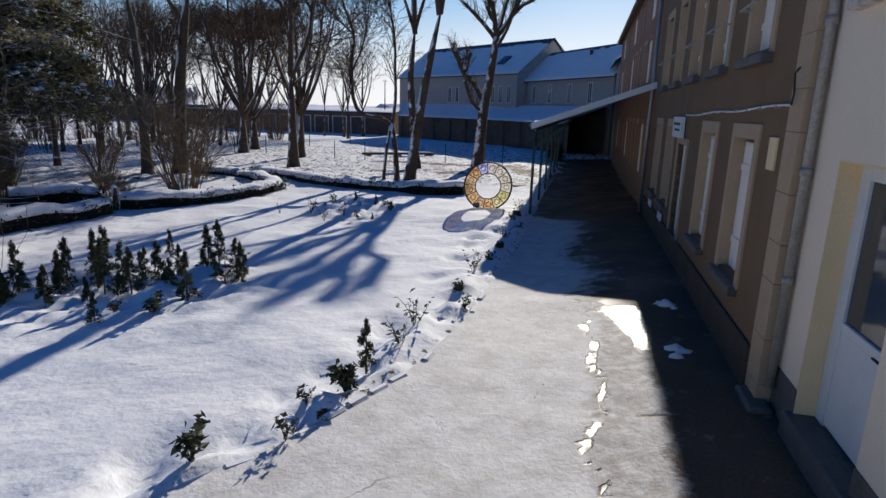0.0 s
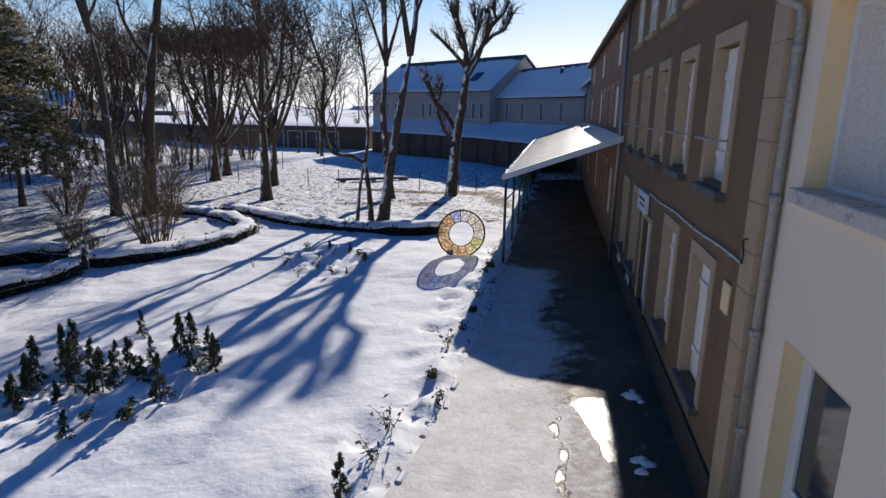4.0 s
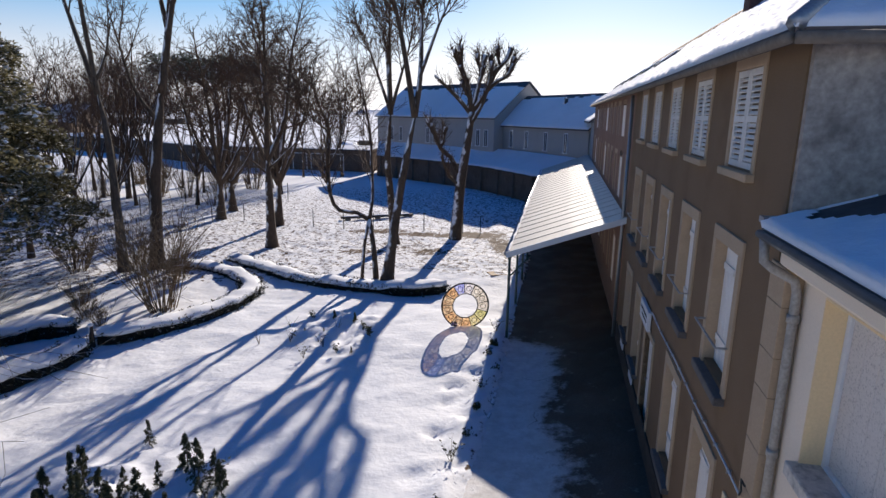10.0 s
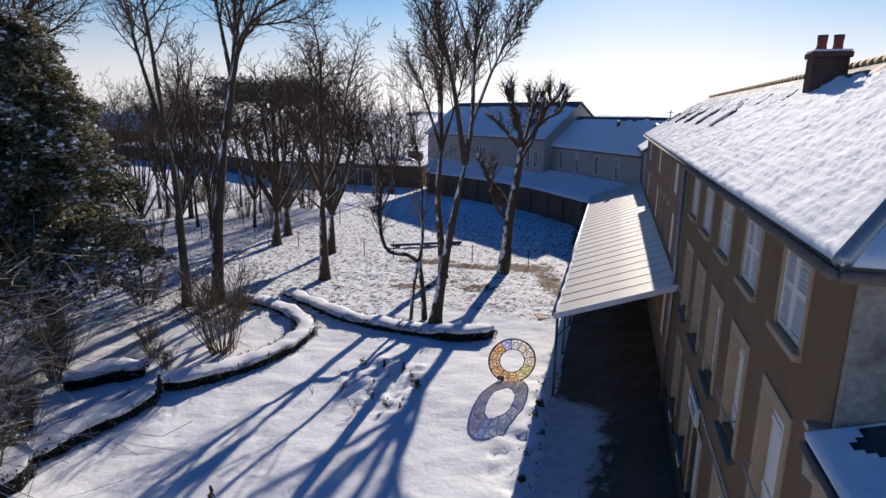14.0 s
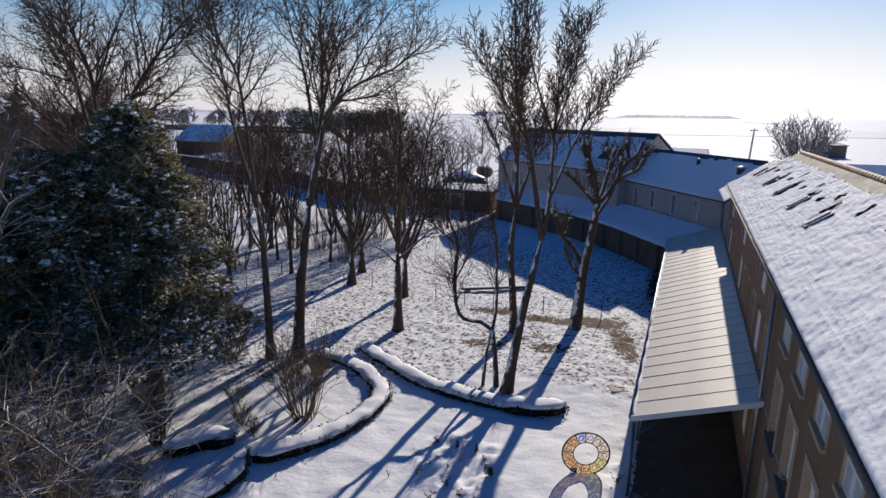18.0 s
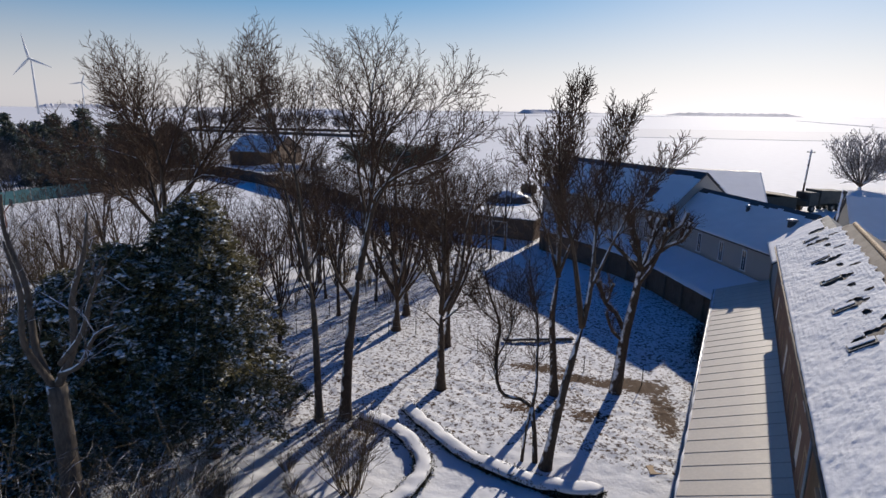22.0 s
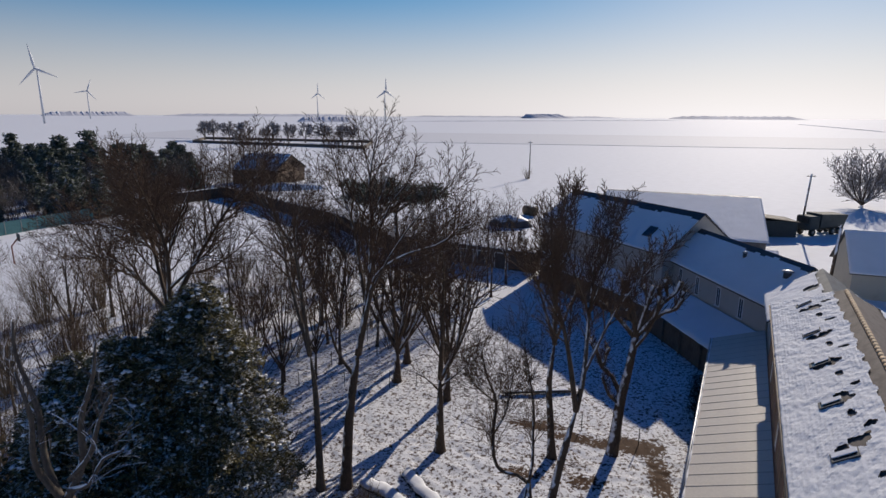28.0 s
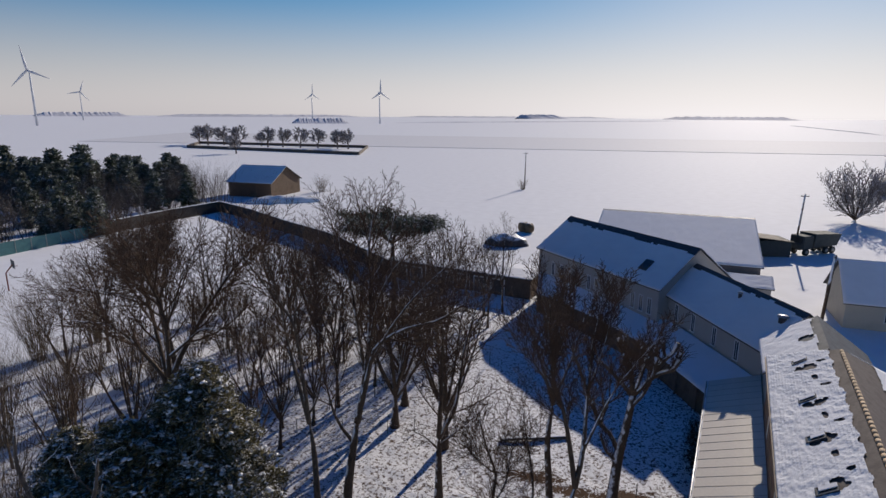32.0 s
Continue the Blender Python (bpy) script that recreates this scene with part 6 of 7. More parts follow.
for x, y, h in ((-17, 47, 1.5), (-19, 50, 1.4), (-11, 52, 1.6), (-8, 56, 1.5), (-20, 44, 1.5), (-23, 46, 1.5)):
    t = thing("stake", "dark tree stake in the snow", "stake", place(x, y), "tree stakes")
    part("pole", tube_mesh("stake", [([(0, 0, -0.1), (0.02, 0, h)], 0.035)], 6), M_DARKIRON, t)
gpost = thing("gate_post", "short dark post between two hedges", "post", place(-10.75, 19.6, 0))
part("shaft", tube_mesh("gate_post", [([(0, 0, 0), (0, 0, 0.75)], [0.09, 0.07])], 8), M_BARK, gpost)
part("snow", tube_mesh("cap", [([(0, 0, 0.74), (0, 0, 0.80), (0, 0, 0.84)], [0.09, 0.08, 0.02])], 8), M_CAP, gpost)

# ---- special trees ----------------------------------------------------------------------


def shaped_tree(label, at, trunk_runs, limb_runs, seed, twigs, bark, twig, twig_len=1.6, levels=2, up_bias=0.5):
    """A tree whose trunk and limbs follow given lines, with twigs grown from the limbs."""
    rng = np.random.default_rng(seed)
    t = thing("tree", label, "tree", at)
    V, F = [], []
    for pts, r in trunk_runs:
        p = along(pts, 0.4)
        tube_into(V, F, p, np.interp(np.linspace(0, 1, len(p)), np.linspace(0, 1, len(r)), r), 9)
    part("trunk", raw_mesh("trunk", V, F, True), bark, t)
    out = [[] for _ in range(5)]
    opt = opts(levels=levels + 2, kids=(5, 5, 5, 4), first=(0.1, 0.15, 0.15, 0.15), angle=(35, 35, 38, 40), short=(0.5, 0.6, 0.55, 0.5), climb=(0.05, 0.08, 0.05, 0.03, 0.02))
    for pts, r in limb_runs:
        p = along(pts, 0.4)
        rr = np.interp(np.linspace(0, 1, len(p)), np.linspace(0, 1, len(r)), r)
        V, F = [], []
        tube_into(V, F, p, rr, 7)
        part("limb", raw_mesh("limb", V, F, True), bark, t)
        for k in range(twigs):
            f = 0.25 + 0.75 * rng.random()
            i = min(int(f * (len(p) - 1)), len(p) - 2)
            w = rng.normal(0, 0.6, 3) + (p[i + 1] - p[i]) / np.linalg.norm(p[i + 1] - p[i]) + np.array([0, 0, up_bias])
            grow(rng, p[i], w, twig_len * (0.6 + 0.8 * rng.random()), max(0.012, rr[i] * 0.35), 2, opt, out)
    V, F = [], []
    for level in (2, 3, 4):
        for pts, r in out[level]:
            tube_into(V, F, np.array(pts), r, 3)
    part("crown", raw_mesh("crown", V, F), twig, t, "fine bare twigs", kind="stuff")
    return t


# pollard with knuckled limbs: short clubs on the main limbs
CLUBS = [([(x, y, z), (x + dx * 0.6, y + 0.1, z + 0.5), (x + dx, y, z + 1.2)], (0.10, 0.085, 0.15)) for x, y, z, dx in ((0.7, 0.8, 9.3, -0.5), (0.3, 0.9, 10.2, -0.45), (1.3, 0.8, 9.3, 0.35), (1.5, 0.8, 10.0, -0.3), (2.2, 0.7, 9.9, -0.2), (2.6, 0.65, 10.4, -0.25), (2.9, 0.5, 9.8, 0.5), (1.8, 0.3, 9.2, 0.45), (1.0, 0.8, 8.4, -0.7), (-0.9, 0.8, 5.7, 0.3), (-1.1, 0.85, 6.2, -0.6))]
P = [(0, 0, -0.2), (0.15, 0.2, 1.5), (0.35, 0.5, 3.7), (0.7, 0.7, 5.8), (0.95, 0.8, 7.8)]
shaped_tree("pollarded tree with knuckled limbs, snow along the limbs", place(2.45, 36.0, 0), [(P, (0.42, 0.33, 0.30, 0.24, 0.2))],
            CLUBS + [([(0.35, 0.5, 3.9), (-0.3, 0.7, 5.1), (-0.9, 0.8, 5.6), (-1.5, 0.9, 7.1)], (0.16, 0.13, 0.12, 0.14)),
             ([(0.3, 0.4, 3.4), (-0.4, 0.3, 4.0), (-0.9, 0.2, 5.3)], (0.10, 0.09, 0.09)),
             ([(0.95, 0.8, 7.6), (0.2, 0.9, 8.5), (-1.3, 1.0, 9.9)], (0.14, 0.11, 0.07)),
             ([(0.95, 0.8, 7.8), (0.7, 0.8, 9.3), (0.3, 0.9, 10.4), (0.2, 0.9, 11.6)], (0.17, 0.14, 0.12, 0.19)),
             ([(0.95, 0.8, 7.8), (1.3, 0.8, 9.2), (1.5, 0.8, 10.2), (1.7, 0.8, 11.1)], (0.17, 0.13, 0.12, 0.17)),
             ([(0.95, 0.8, 7.8), (1.8, 0.7, 9.0), (2.3, 0.7, 10.1), (2.9, 0.6, 10.8), (3.2, 0.6, 11.5)], (0.17, 0.14, 0.13, 0.12, 0.17)),
             ([(1.8, 0.7, 9.0), (2.4, 0.5, 9.6), (3.0, 0.4, 9.9), (3.3, 0.3, 10.6)], (0.13, 0.12, 0.12, 0.15)),
             ([(0.8, 0.75, 6.9), (1.5, 0.4, 8.2), (1.9, 0.2, 9.6), (2.0, 0.1, 10.7)], (0.12, 0.11, 0.1, 0.14))], 71, 18, M_BARK, M_TWIG, 0.8, 1, 0.9)
# fruit tree with a limb bent low along the ground
shaped_tree("small crooked tree with one limb bent out low, then upright", place(-1.9, 27.5, 0.15), [([(0, 0, -0.1), (-0.1, 0.2, 1.3), (-0.3, 0.5, 2.65)], (0.15, 0.12, 0.11)), ([(-0.65, -0.05, -0.1), (-0.55, 0.2, 1.3), (-0.35, 0.5, 2.6)], (0.09, 0.075, 0.07))],
            [([(-0.3, 0.5, 2.6), (-0.9, 0.6, 2.95), (-1.7, 0.6, 3.05), (-2.1, 0.6, 3.8), (-2.2, 0.9, 5.4), (-2.1, 1.0, 6.6), (-2.6, 1.0, 8.0), (-3.0, 1.0, 9.6)], (0.10, 0.095, 0.09, 0.085, 0.075, 0.06, 0.045, 0.025)),
             ([(-0.3, 0.5, 2.6), (-0.15, 0.6, 3.8), (-0.2, 0.9, 5.2), (-0.25, 1.2, 6.5), (-0.6, 1.2, 8.6), (-0.9, 1.3, 10.2)], (0.09, 0.075, 0.065, 0.055, 0.04, 0.02)),
             ([(-2.15, 0.8, 5.0), (-1.6, 0.7, 6.3), (-1.3, 0.7, 8.3)], (0.05, 0.04, 0.02)),
             ([(-2.1, 1.0, 6.6), (-3.0, 0.8, 7.4), (-3.9, 0.7, 8.4)], (0.04, 0.03, 0.015))], 73, 40, M_BARK, M_TWIG, 1.7, 2, 0.3)


def bush_meshes(seed, h, r, stems, levels=4, tangle=0.0):
    rng = np.random.default_rng(seed)
    out = [[] for _ in range(5)]
    opt = opts(levels=levels, kids=(0, 0, 6, 4), first=(0.2, 0.2, 0.25, 0.2), angle=(25, 25, 26 + 34 * tangle, 30 + 20 * tangle), short=(0.5, 0.5, 0.5, 0.5), climb=(0.03, 0.03, 0.03 - 0.05 * tangle, 0.02 - 0.03 * tangle, 0.01), wobble=(0.05, 0.05, 0.06 + 0.09 * tangle, 0.1 + 0.1 * tangle, 0.12 + 0.1 * tangle))
    for k in range(stems):
        a = rng.random() * 6.283
        o = r * 0.35 * rng.random() ** 0.5
        lean = rng.random() ** 0.7 * r / h
        grow(rng, (math.cos(a) * o, math.sin(a) * o, -0.05), (math.cos(a) * lean, math.sin(a) * lean, 1), h * (0.6 + 0.5 * rng.random()), 0.016 + 0.004 * h, 2, opt, out)
    made = []
    for levels_in, sides in (((2,), 4), ((3, 4), 3)):
        V, F = [], []
        for level in levels_in:
            for pts, rr in out[level]:
                tube_into(V, F, np.array(pts), rr, sides)
        made.append(raw_mesh("growth", V, F))
    return made


def bush(label, at, me, material, category="shrub"):
    t = thing("shrub", label, category, at)
    part("stem_clump", me[0], material, t, "dense bare stems", kind="stuff")
    part("twig_crown", me[1], material, t, "fine bare twigs", kind="stuff")
    return t


bush("bare many-stemmed brown shrub in the snowy bed", place(-10.05, 23.3, 0), bush_meshes(81, 2.9, 1.5, 48), M_BRUSH)
brown = bush_meshes(82, 6.0, 2.2, 110)
tall = bush_meshes(83, 10.0, 3.0, 64)
snarl = bush_meshes(85, 9.0, 3.6, 30, 4, 1.0)
for x, y, s, a in ((-12.4, 11.4, 0.74, 0), (-14.0, 13.0, 0.68, 70), (-17.4, 16.2, 0.62, 130), (-17.0, 18.8, 0.55, 200), (-12.8, 9.6, 0.8, 250), (-15.9, 12.5, 0.78, 300)):
    bush("tall tangle of bare brown brushwood", place(x, y, 0, a, s), snarl, M_BRUSH)
for x, y, s, a in ((-13.6, 17.0, 0.26, 0), (-15.0, 20.4, 0.34, 40), (-13.9, 14.0, 0.42, 90), (-12.2, 13.0, 0.4, 140)):
    bush("bare brown brushwood with dry stems", place(x, y, 0, a, s), brown, M_BRUSH)
small_bush = bush_meshes(84, 1.4, 0.9, 26)
for x, y, s in ((-12.5, 22.5, 0.55), (-11.5, 21.6, 0.5), (-13.5, 24.0, 0.6), (-10.9, 27.5, 0.8), (-16.1, 28.6, 1.2)):
    bush("small bare shrub in the snow", place(x, y, 0, 50 * x, s), small_bush, M_BRUSH)
shaped_tree("small bare tree with spreading branches", place(-16.4, 28.9, 0), [([(0, 0, -0.1), (0.05, 0, 1.4), (0, 0, 2.4)], (0.07, 0.06, 0.05))], [([(0, 0, 1.6), (0.6, 0.2, 2.6), (1.0, 0.3, 3.4)], (0.04, 0.03, 0.015)), ([(0, 0, 1.8), (-0.6, 0.2, 2.7), (-1.0, 0.1, 3.5)], (0.04, 0.03, 0.015)), ([(0, 0, 2.3), (0.1, -0.4, 3.2), (0.0, -0.6, 4.0)], (0.04, 0.03, 0.015))], 75, 7, M_BARK, M_TWIG, 0.9, 1)

# lopped pale tree by the brushwood
shaped_tree("lopped tree with thick pale snow-dusted limbs", place(-17.0, 15.6, 0), [([(0, 0, -0.2), (0.1, 0, 4), (0, 0.1, 8.2)], (0.42, 0.34, 0.30))],
            [([(0, 0.1, 7.6), (-0.7, 0.2, 9.4), (-0.8, 0.3, 11.4), (-1.3, 0.3, 13.2), (-1.2, 0.3, 14.4)], (0.15, 0.12, 0.10, 0.07, 0.04)), ([(0, 0.1, 8.1), (0.8, 0.2, 9.6), (1.0, 0.2, 11.2), (1.7, 0.2, 12.8), (1.9, 0.3, 14.0)], (0.15, 0.12, 0.10, 0.07, 0.04)),
             ([(0.3, 0.1, 9.0), (1.4, 0, 10.2), (1.9, 0, 11.4), (2.5, 0, 12.4)], (0.11, 0.09, 0.07, 0.04)), ([(0.2, 0.1, 8.6), (1.5, -0.3, 9.3), (2.3, -0.4, 10.4), (3.1, -0.4, 10.8)], (0.10, 0.08, 0.06, 0.04)), ([(0, 0.1, 8.0), (-0.3, -0.5, 9.8), (0.1, -0.7, 11.6), (-0.2, -0.7, 13.2)], (0.13, 0.10, 0.08, 0.04))], 77, 9, M_BARKPALE, M_TWIGDARK, 1.2, 1)

# ---- evergreens -------------------------------------------------------------------------


def evergreen(seed, h, r, clumps, per, size, spread, power=0.8, bulge=0.25, low=0.04):
    """Trunk, boughs and leaf clumps of a ragged evergreen."""
    rng = np.random.default_rng(seed)
    V, F, C = [], [], []
    tube_into(V, F, [(0, 0, -0.2), (0, 0, h * 0.5), (0, 0, h * 0.95)], [0.03 * h, 0.02 * h, 0.01], 8)
    boughs = int(clumps / 7)
    for k in range(boughs):
        f = rng.random() ** 0.85
        z = h * (low + (0.98 - low) * f)
        rr = r * ((1 - f) ** power + bulge * f * (1 - f)) * (0.5 + 0.68 * rng.random()) + 0.15
        a = rng.random() * 6.283
        e = np.array([math.cos(a) * rr, math.sin(a) * rr, z - 0.30 * rr + rng.normal(0, 0.2)])
        tube_into(V, F, [(0, 0, z), tuple(e * [0.55, 0.55, 1] + [0, 0, 0.07 * rr]), tuple(e)], [0.05, 0.03, 0.012], 4)
        for t in np.linspace(0.35, 1.05, 7):
            C.append((e[0] * t, e[1] * t, z + (e[2] - z) * t))
    return raw_mesh("trunk", V, F), leaf_cloud(rng, C, per, spread, size, 0.5)


def evergreen_thing(label, at, meshes, material, group=""):
    t = thing("evergreen_tree", label, "tree", at, group)
    part("trunk", meshes[0], M_BARK, t)
    part("foliage", meshes[1], material, t, kind="stuff")
    return t


def snow_pads(rng, spots, size):
    """Flattened lumps of snow lying at spots."""
    bm = bmesh.new()
    bmesh.ops.create_icosphere(bm, subdivisions=1, radius=1)
    bm.verts.ensure_lookup_table()
    ball = np.array([v.co[:] for v in bm.verts])
    tri = np.array([[v.index for v in f.verts] for f in bm.faces])
    bm.free()
    n, m = len(spots), len(ball)
    k = size * (0.45 + 0.9 * rng.random((n, 1, 1)))
    shape = np.stack([0.7 + 0.8 * rng.random(n), 0.7 + 0.8 * rng.random(n), 0.38 + 0.3 * rng.random(n)], 1)[:, None, :]
    v = ball[None] * shape * k * (1 + 0.25 * rng.normal(0, 1, (n, m, 1))) + np.asarray(spots)[:, None, :]
    f = tri[None] + (np.arange(n) * m)[:, None, None]
    return raw_mesh("snow", v.reshape(-1, 3).tolist(), f.reshape(-1, 3).tolist(), True)


def dense_evergreen(seed, h, r, boughs, low, per, size):
    """A broad dark evergreen: whorls of drooping boughs feathered with leaf sprays, snow lying on their ends."""
    rng = np.random.default_rng(seed)
    V, F, C, S = [], [], [], []
    tube_into(V, F, [(0, 0, -0.2), (0.1, 0, h * 0.5), (0, 0, h * 0.97)], [0.028 * h, 0.02 * h, 0.02], 9)
    for k in range(boughs):
        f = low + (0.985 - low) * (k + rng.random()) / boughs
        z = h * f
        rr = r * (1 - f) ** 0.5 * (0.62 + 0.5 * rng.random()) + 0.12
        a = k * 2.39996 + rng.normal(0, 0.25)
        u = np.array([math.cos(a), math.sin(a), 0])
        w = np.array([-u[1], u[0], 0])
        droop = 0.16 + 0.2 * rng.random()
        ts = np.linspace(0, 1, 6)
        line = [u * rr * t + np.array([0, 0, z + rr * (0.22 * t - (0.22 + droop) * t * t)]) for t in ts]
        tube_into(V, F, line, 0.045 * (1 - 0.8 * ts), 4)
        for t in np.linspace(0.28, 1.0, max(4, int(rr * 4.2))):
            c = u * rr * t + np.array([0, 0, z + rr * (0.22 * t - (0.22 + droop) * t * t)])
            side = 0.16 + 0.30 * rr * (1 - t) * t * 2
            for q in (-1, -0.4, 0.3, 1):
                e = c + w * side * q * (0.7 + 0.6 * rng.random()) + np.array([0, 0, -0.10 * abs(q)]) + rng.normal(0, 0.07, 3)
                C.append(e)
                if rng.random() < 0.44 * max(0.0, math.sin(a * 3.1 + z * 1.7)) and t > 0.4:
                    S += [e + np.array([0, 0, 0.07]) + rng.normal(0, 1, 3) * (0.10, 0.10, 0.045) for _ in range(rng.integers(2, 6))]
    return raw_mesh("trunk", V, F), leaf_cloud(rng, C, per, (0.13, 0.13, 0.09), size, 0.55), snow_pads(rng, S, 0.082)


M_YEW = leaf_material("dark_evergreen_leaf", (0.155, 0.14, 0.078), snow=(0.88, 0.98, 1.5), light=0.35, vary=0.6, grain=2.2)


def snowy_evergreen(label, at, meshes, group=""):
    t = thing("evergreen_tree", label, "tree", at, group)
    part("trunk", meshes[0], M_BARK, t)
    part("foliage", meshes[1], M_YEW, t, "dense dark leaf sprays", kind="stuff")
    part("snow", meshes[2], M_CAP, t, "clumps of snow on the boughs", kind="stuff")
    return t


snowy_evergreen("big dark evergreen with clumps of snow on drooping boughs", place(-17.6, 24.2, 0), dense_evergreen(91, 13.4, 5.3, 190, 0.29, 9, 0.12))
mid_green = dense_evergreen(92, 9.0, 3.3, 140, 0.25, 9, 0.12)
for x, y, k, a in ((-20.8, 19.0, 1.12, 120), (-19.6, 21.6, 1.28, 260), (-24.5, 23.5, 1.05, 75), (-22.5, 16.0, 1.0, 10)):
    snowy_evergreen("dark evergreen with snow among its leaves", place(x, y, 0, a, k), mid_green)

low_green = dense_evergreen(93, 1.9, 1.5, 34, 0.12, 8, 0.09)
for x, y, k, a in ((-13.1, 15.1, 0.75, 0), (-16.4, 15.6, 0.9, 80), (-15.5, 16.9, 0.6, 150), (-18.4, 17.4, 1.0, 220), (-14.5, 16.3, 0.55, 300)):
    snowy_evergreen("low evergreen shrub laden with clumps of snow", place(x, y, 0, a, k), low_green)

rs = np.random.default_rng(17)
for u, v, n, wide in ((3.25, 0.5, 8, 0.09), (1.1, 0.62, 7, 0.09)):
    left = thing("snow_patch", "last patch of snow on the wet shaded tarmac", "snow", FRONT @ Matrix.Translation((u, v, up(*B(u, v)[:2]) - 0.02)), "leftover snow")
    part("snow", snow_pads(rs, np.column_stack([rs.normal(0, wide * 1.3, n), rs.normal(0, wide * 0.6, n), np.zeros(n)]), 0.085), M_CAP, left)

# ---- woods behind ------------------------------------------------------------------------
SPARE = dict(gap=(0.52, 0.34, 0.25), thin=0.0105, bare=0.36)
WOOD = [wild(101, 13.0, 0.17, 0.32, 2.9, 6, SPARE), wild(102, 12.0, 0.14, 0.40, 2.1, 5, SPARE), wild(103, 14.0, 0.19, 0.30, 3.4, 7, SPARE)]
SPREAD = limbed(104, [(0, -0.2), (-0.5, 4.0), (-1.2, 8.5), (-1.2, 10.8)], 0.34,
                [[(-1.3, 10.6), (-2.7, 14.2), (-3.5, 15.3), (-4.9, 17.0)], [(-1.2, 10.6), (-0.7, 14.1), (-1.0, 16.3), (-1.4, 18.7)], [(-1.1, 10.4), (-0.5, 11.9), (1.3, 15.3), (2.9, 17.5), (3.8, 18.2)],
                 [(-2.7, 14.0), (-6.3, 15.0), (-8.9, 14.1)], [(-1.3, 10.2), (-2.2, 11.2), (-4.5, 13.0), (-7.5, 13.3)], [(-0.9, 11.5), (1.6, 13.8), (3.4, 13.3)], [(-0.8, 13.8), (0.4, 16.8), (1.3, 18.6)], [(-2.7, 14.2), (-3.1, 17.2), (-3.1, 18.5)]], dict(gap=(0.26, 0.17, 0.12), most=(4.6, 2.1, 0.85), bare=0.2))
stock = [tree("slender bare tree in the snowy wood", place(-25, 53, 0), m, M_BARK, M_TWIG, "bare trees in the wood") for m in WOOD]
r7 = random.Random(7)
SPOTS = [(-24.4, 39.9), (-22.5, 40.5), (-19.7, 41.4), (-22.9, 52.2), (-31.7, 48.6), (-20.5, 31.9), (-19.0, 45.0), (-15.7, 52.5), (-21.3, 38.2), (-9.9, 66.5), (-33.4, 37.9), (-14.0, 60.3), (-28, 47), (-23, 60), (-30, 58), (-18, 64), (-36, 54), (-30, 33), (-12.5, 55.0), (-19.5, 56), (-31, 66), (-44, 56), (-21.8, 48.5), (-27.5, 52.5), (-10.5, 70), (-12.8, 72), (-16, 70), (-8.5, 72.5), (-34, 72), (-48, 50), (-28, 27), (-22, 54), (-17.5, 49.5)]
for k, (x, y) in enumerate(SPOTS):
    copy_thing(stock[k % 3], place(x + r7.uniform(-0.6, 0.6), y + r7.uniform(-0.6, 0.6), 0, r7.uniform(0, 360), r7.uniform(0.75, 1.0)))
spread = tree("broad bare tree with a wide rounded crown", place(-20.6, 27.6, 0), SPREAD, M_BARK, M_TWIG, "broad trees at the pitch")
for x, y, s, a in ((-36.5, 46.6, 0.8, 80), (-43.0, 53.5, 0.7, 100), (-24.5, 56.5, 0.6, 200)):
    copy_thing(spread, place(x, y, 0, a, s))
under = bush_meshes(111, 3.0, 1.6, 30, 3)
ub = bush("bare undergrowth in the wood", place(-24, 45, 0, 0, 1), under, M_BRUSH)
for k in range(45):
    x, y = r7.uniform(-46, -15), r7.uniform(36, 72)
    copy_thing(ub, place(x, y, 0, r7.uniform(0, 360), r7.uniform(0.6, 1.25)))

for k in range(9):                     # thicket along the pitch
    way, far = radians(r7.uniform(-53, -42)), r7.uniform(38, 74)
    x, y = far * math.sin(way), far * math.cos(way)
    if k % 2:
        copy_thing(stock[k % 3], place(x, y, 0, r7.uniform(0, 360), r7.uniform(0.7, 0.95)))
    else:
        bush("bare brown brushwood at the edge of the pitch", place(x, y, 0, r7.uniform(0, 360), r7.uniform(0.5, 0.8)), tall, M_BRUSH)

# flat-topped pine
rng = np.random.default_rng(120)
pine = thing("pine_tree", "tall pine with a flat dark crown", "tree", place(-21.5, 67.0, 0))
limbs = [([(0, 0, 9.5), (math.cos(a) * 2.4, math.sin(a) * 2.2, 11.3 + rng.normal(0, 0.3)), (math.cos(a) * 5.2, math.sin(a) * 3.6, 12.0 + rng.normal(0, 0.5))], [0.16, 0.1, 0.04]) for a in np.linspace(0, 5.8, 10)]
part("trunk", tube_mesh("trunk", [([(0, 0, -0.2), (0.2, 0, 5), (0, 0, 10)], [0.36, 0.3, 0.22])], 9), M_BARK, pine)
for l in limbs:
    part("limb", tube_mesh("limb", [l], 6), M_BARK, pine)
C = []
for l in limbs:
    p = np.array(l[0])
    for t in np.linspace(0.15, 1.1, 16):
        q = p[1] + (p[2] - p[1]) * t + rng.normal(0, 0.5, 3) * [1.4, 1.4, 0.5]
        C.append(q)
part("foliage", leaf_cloud(rng, C, 120, (0.6, 0.6, 0.3), 0.17, 0.6), M_FARNEEDLE, pine, kind="stuff")

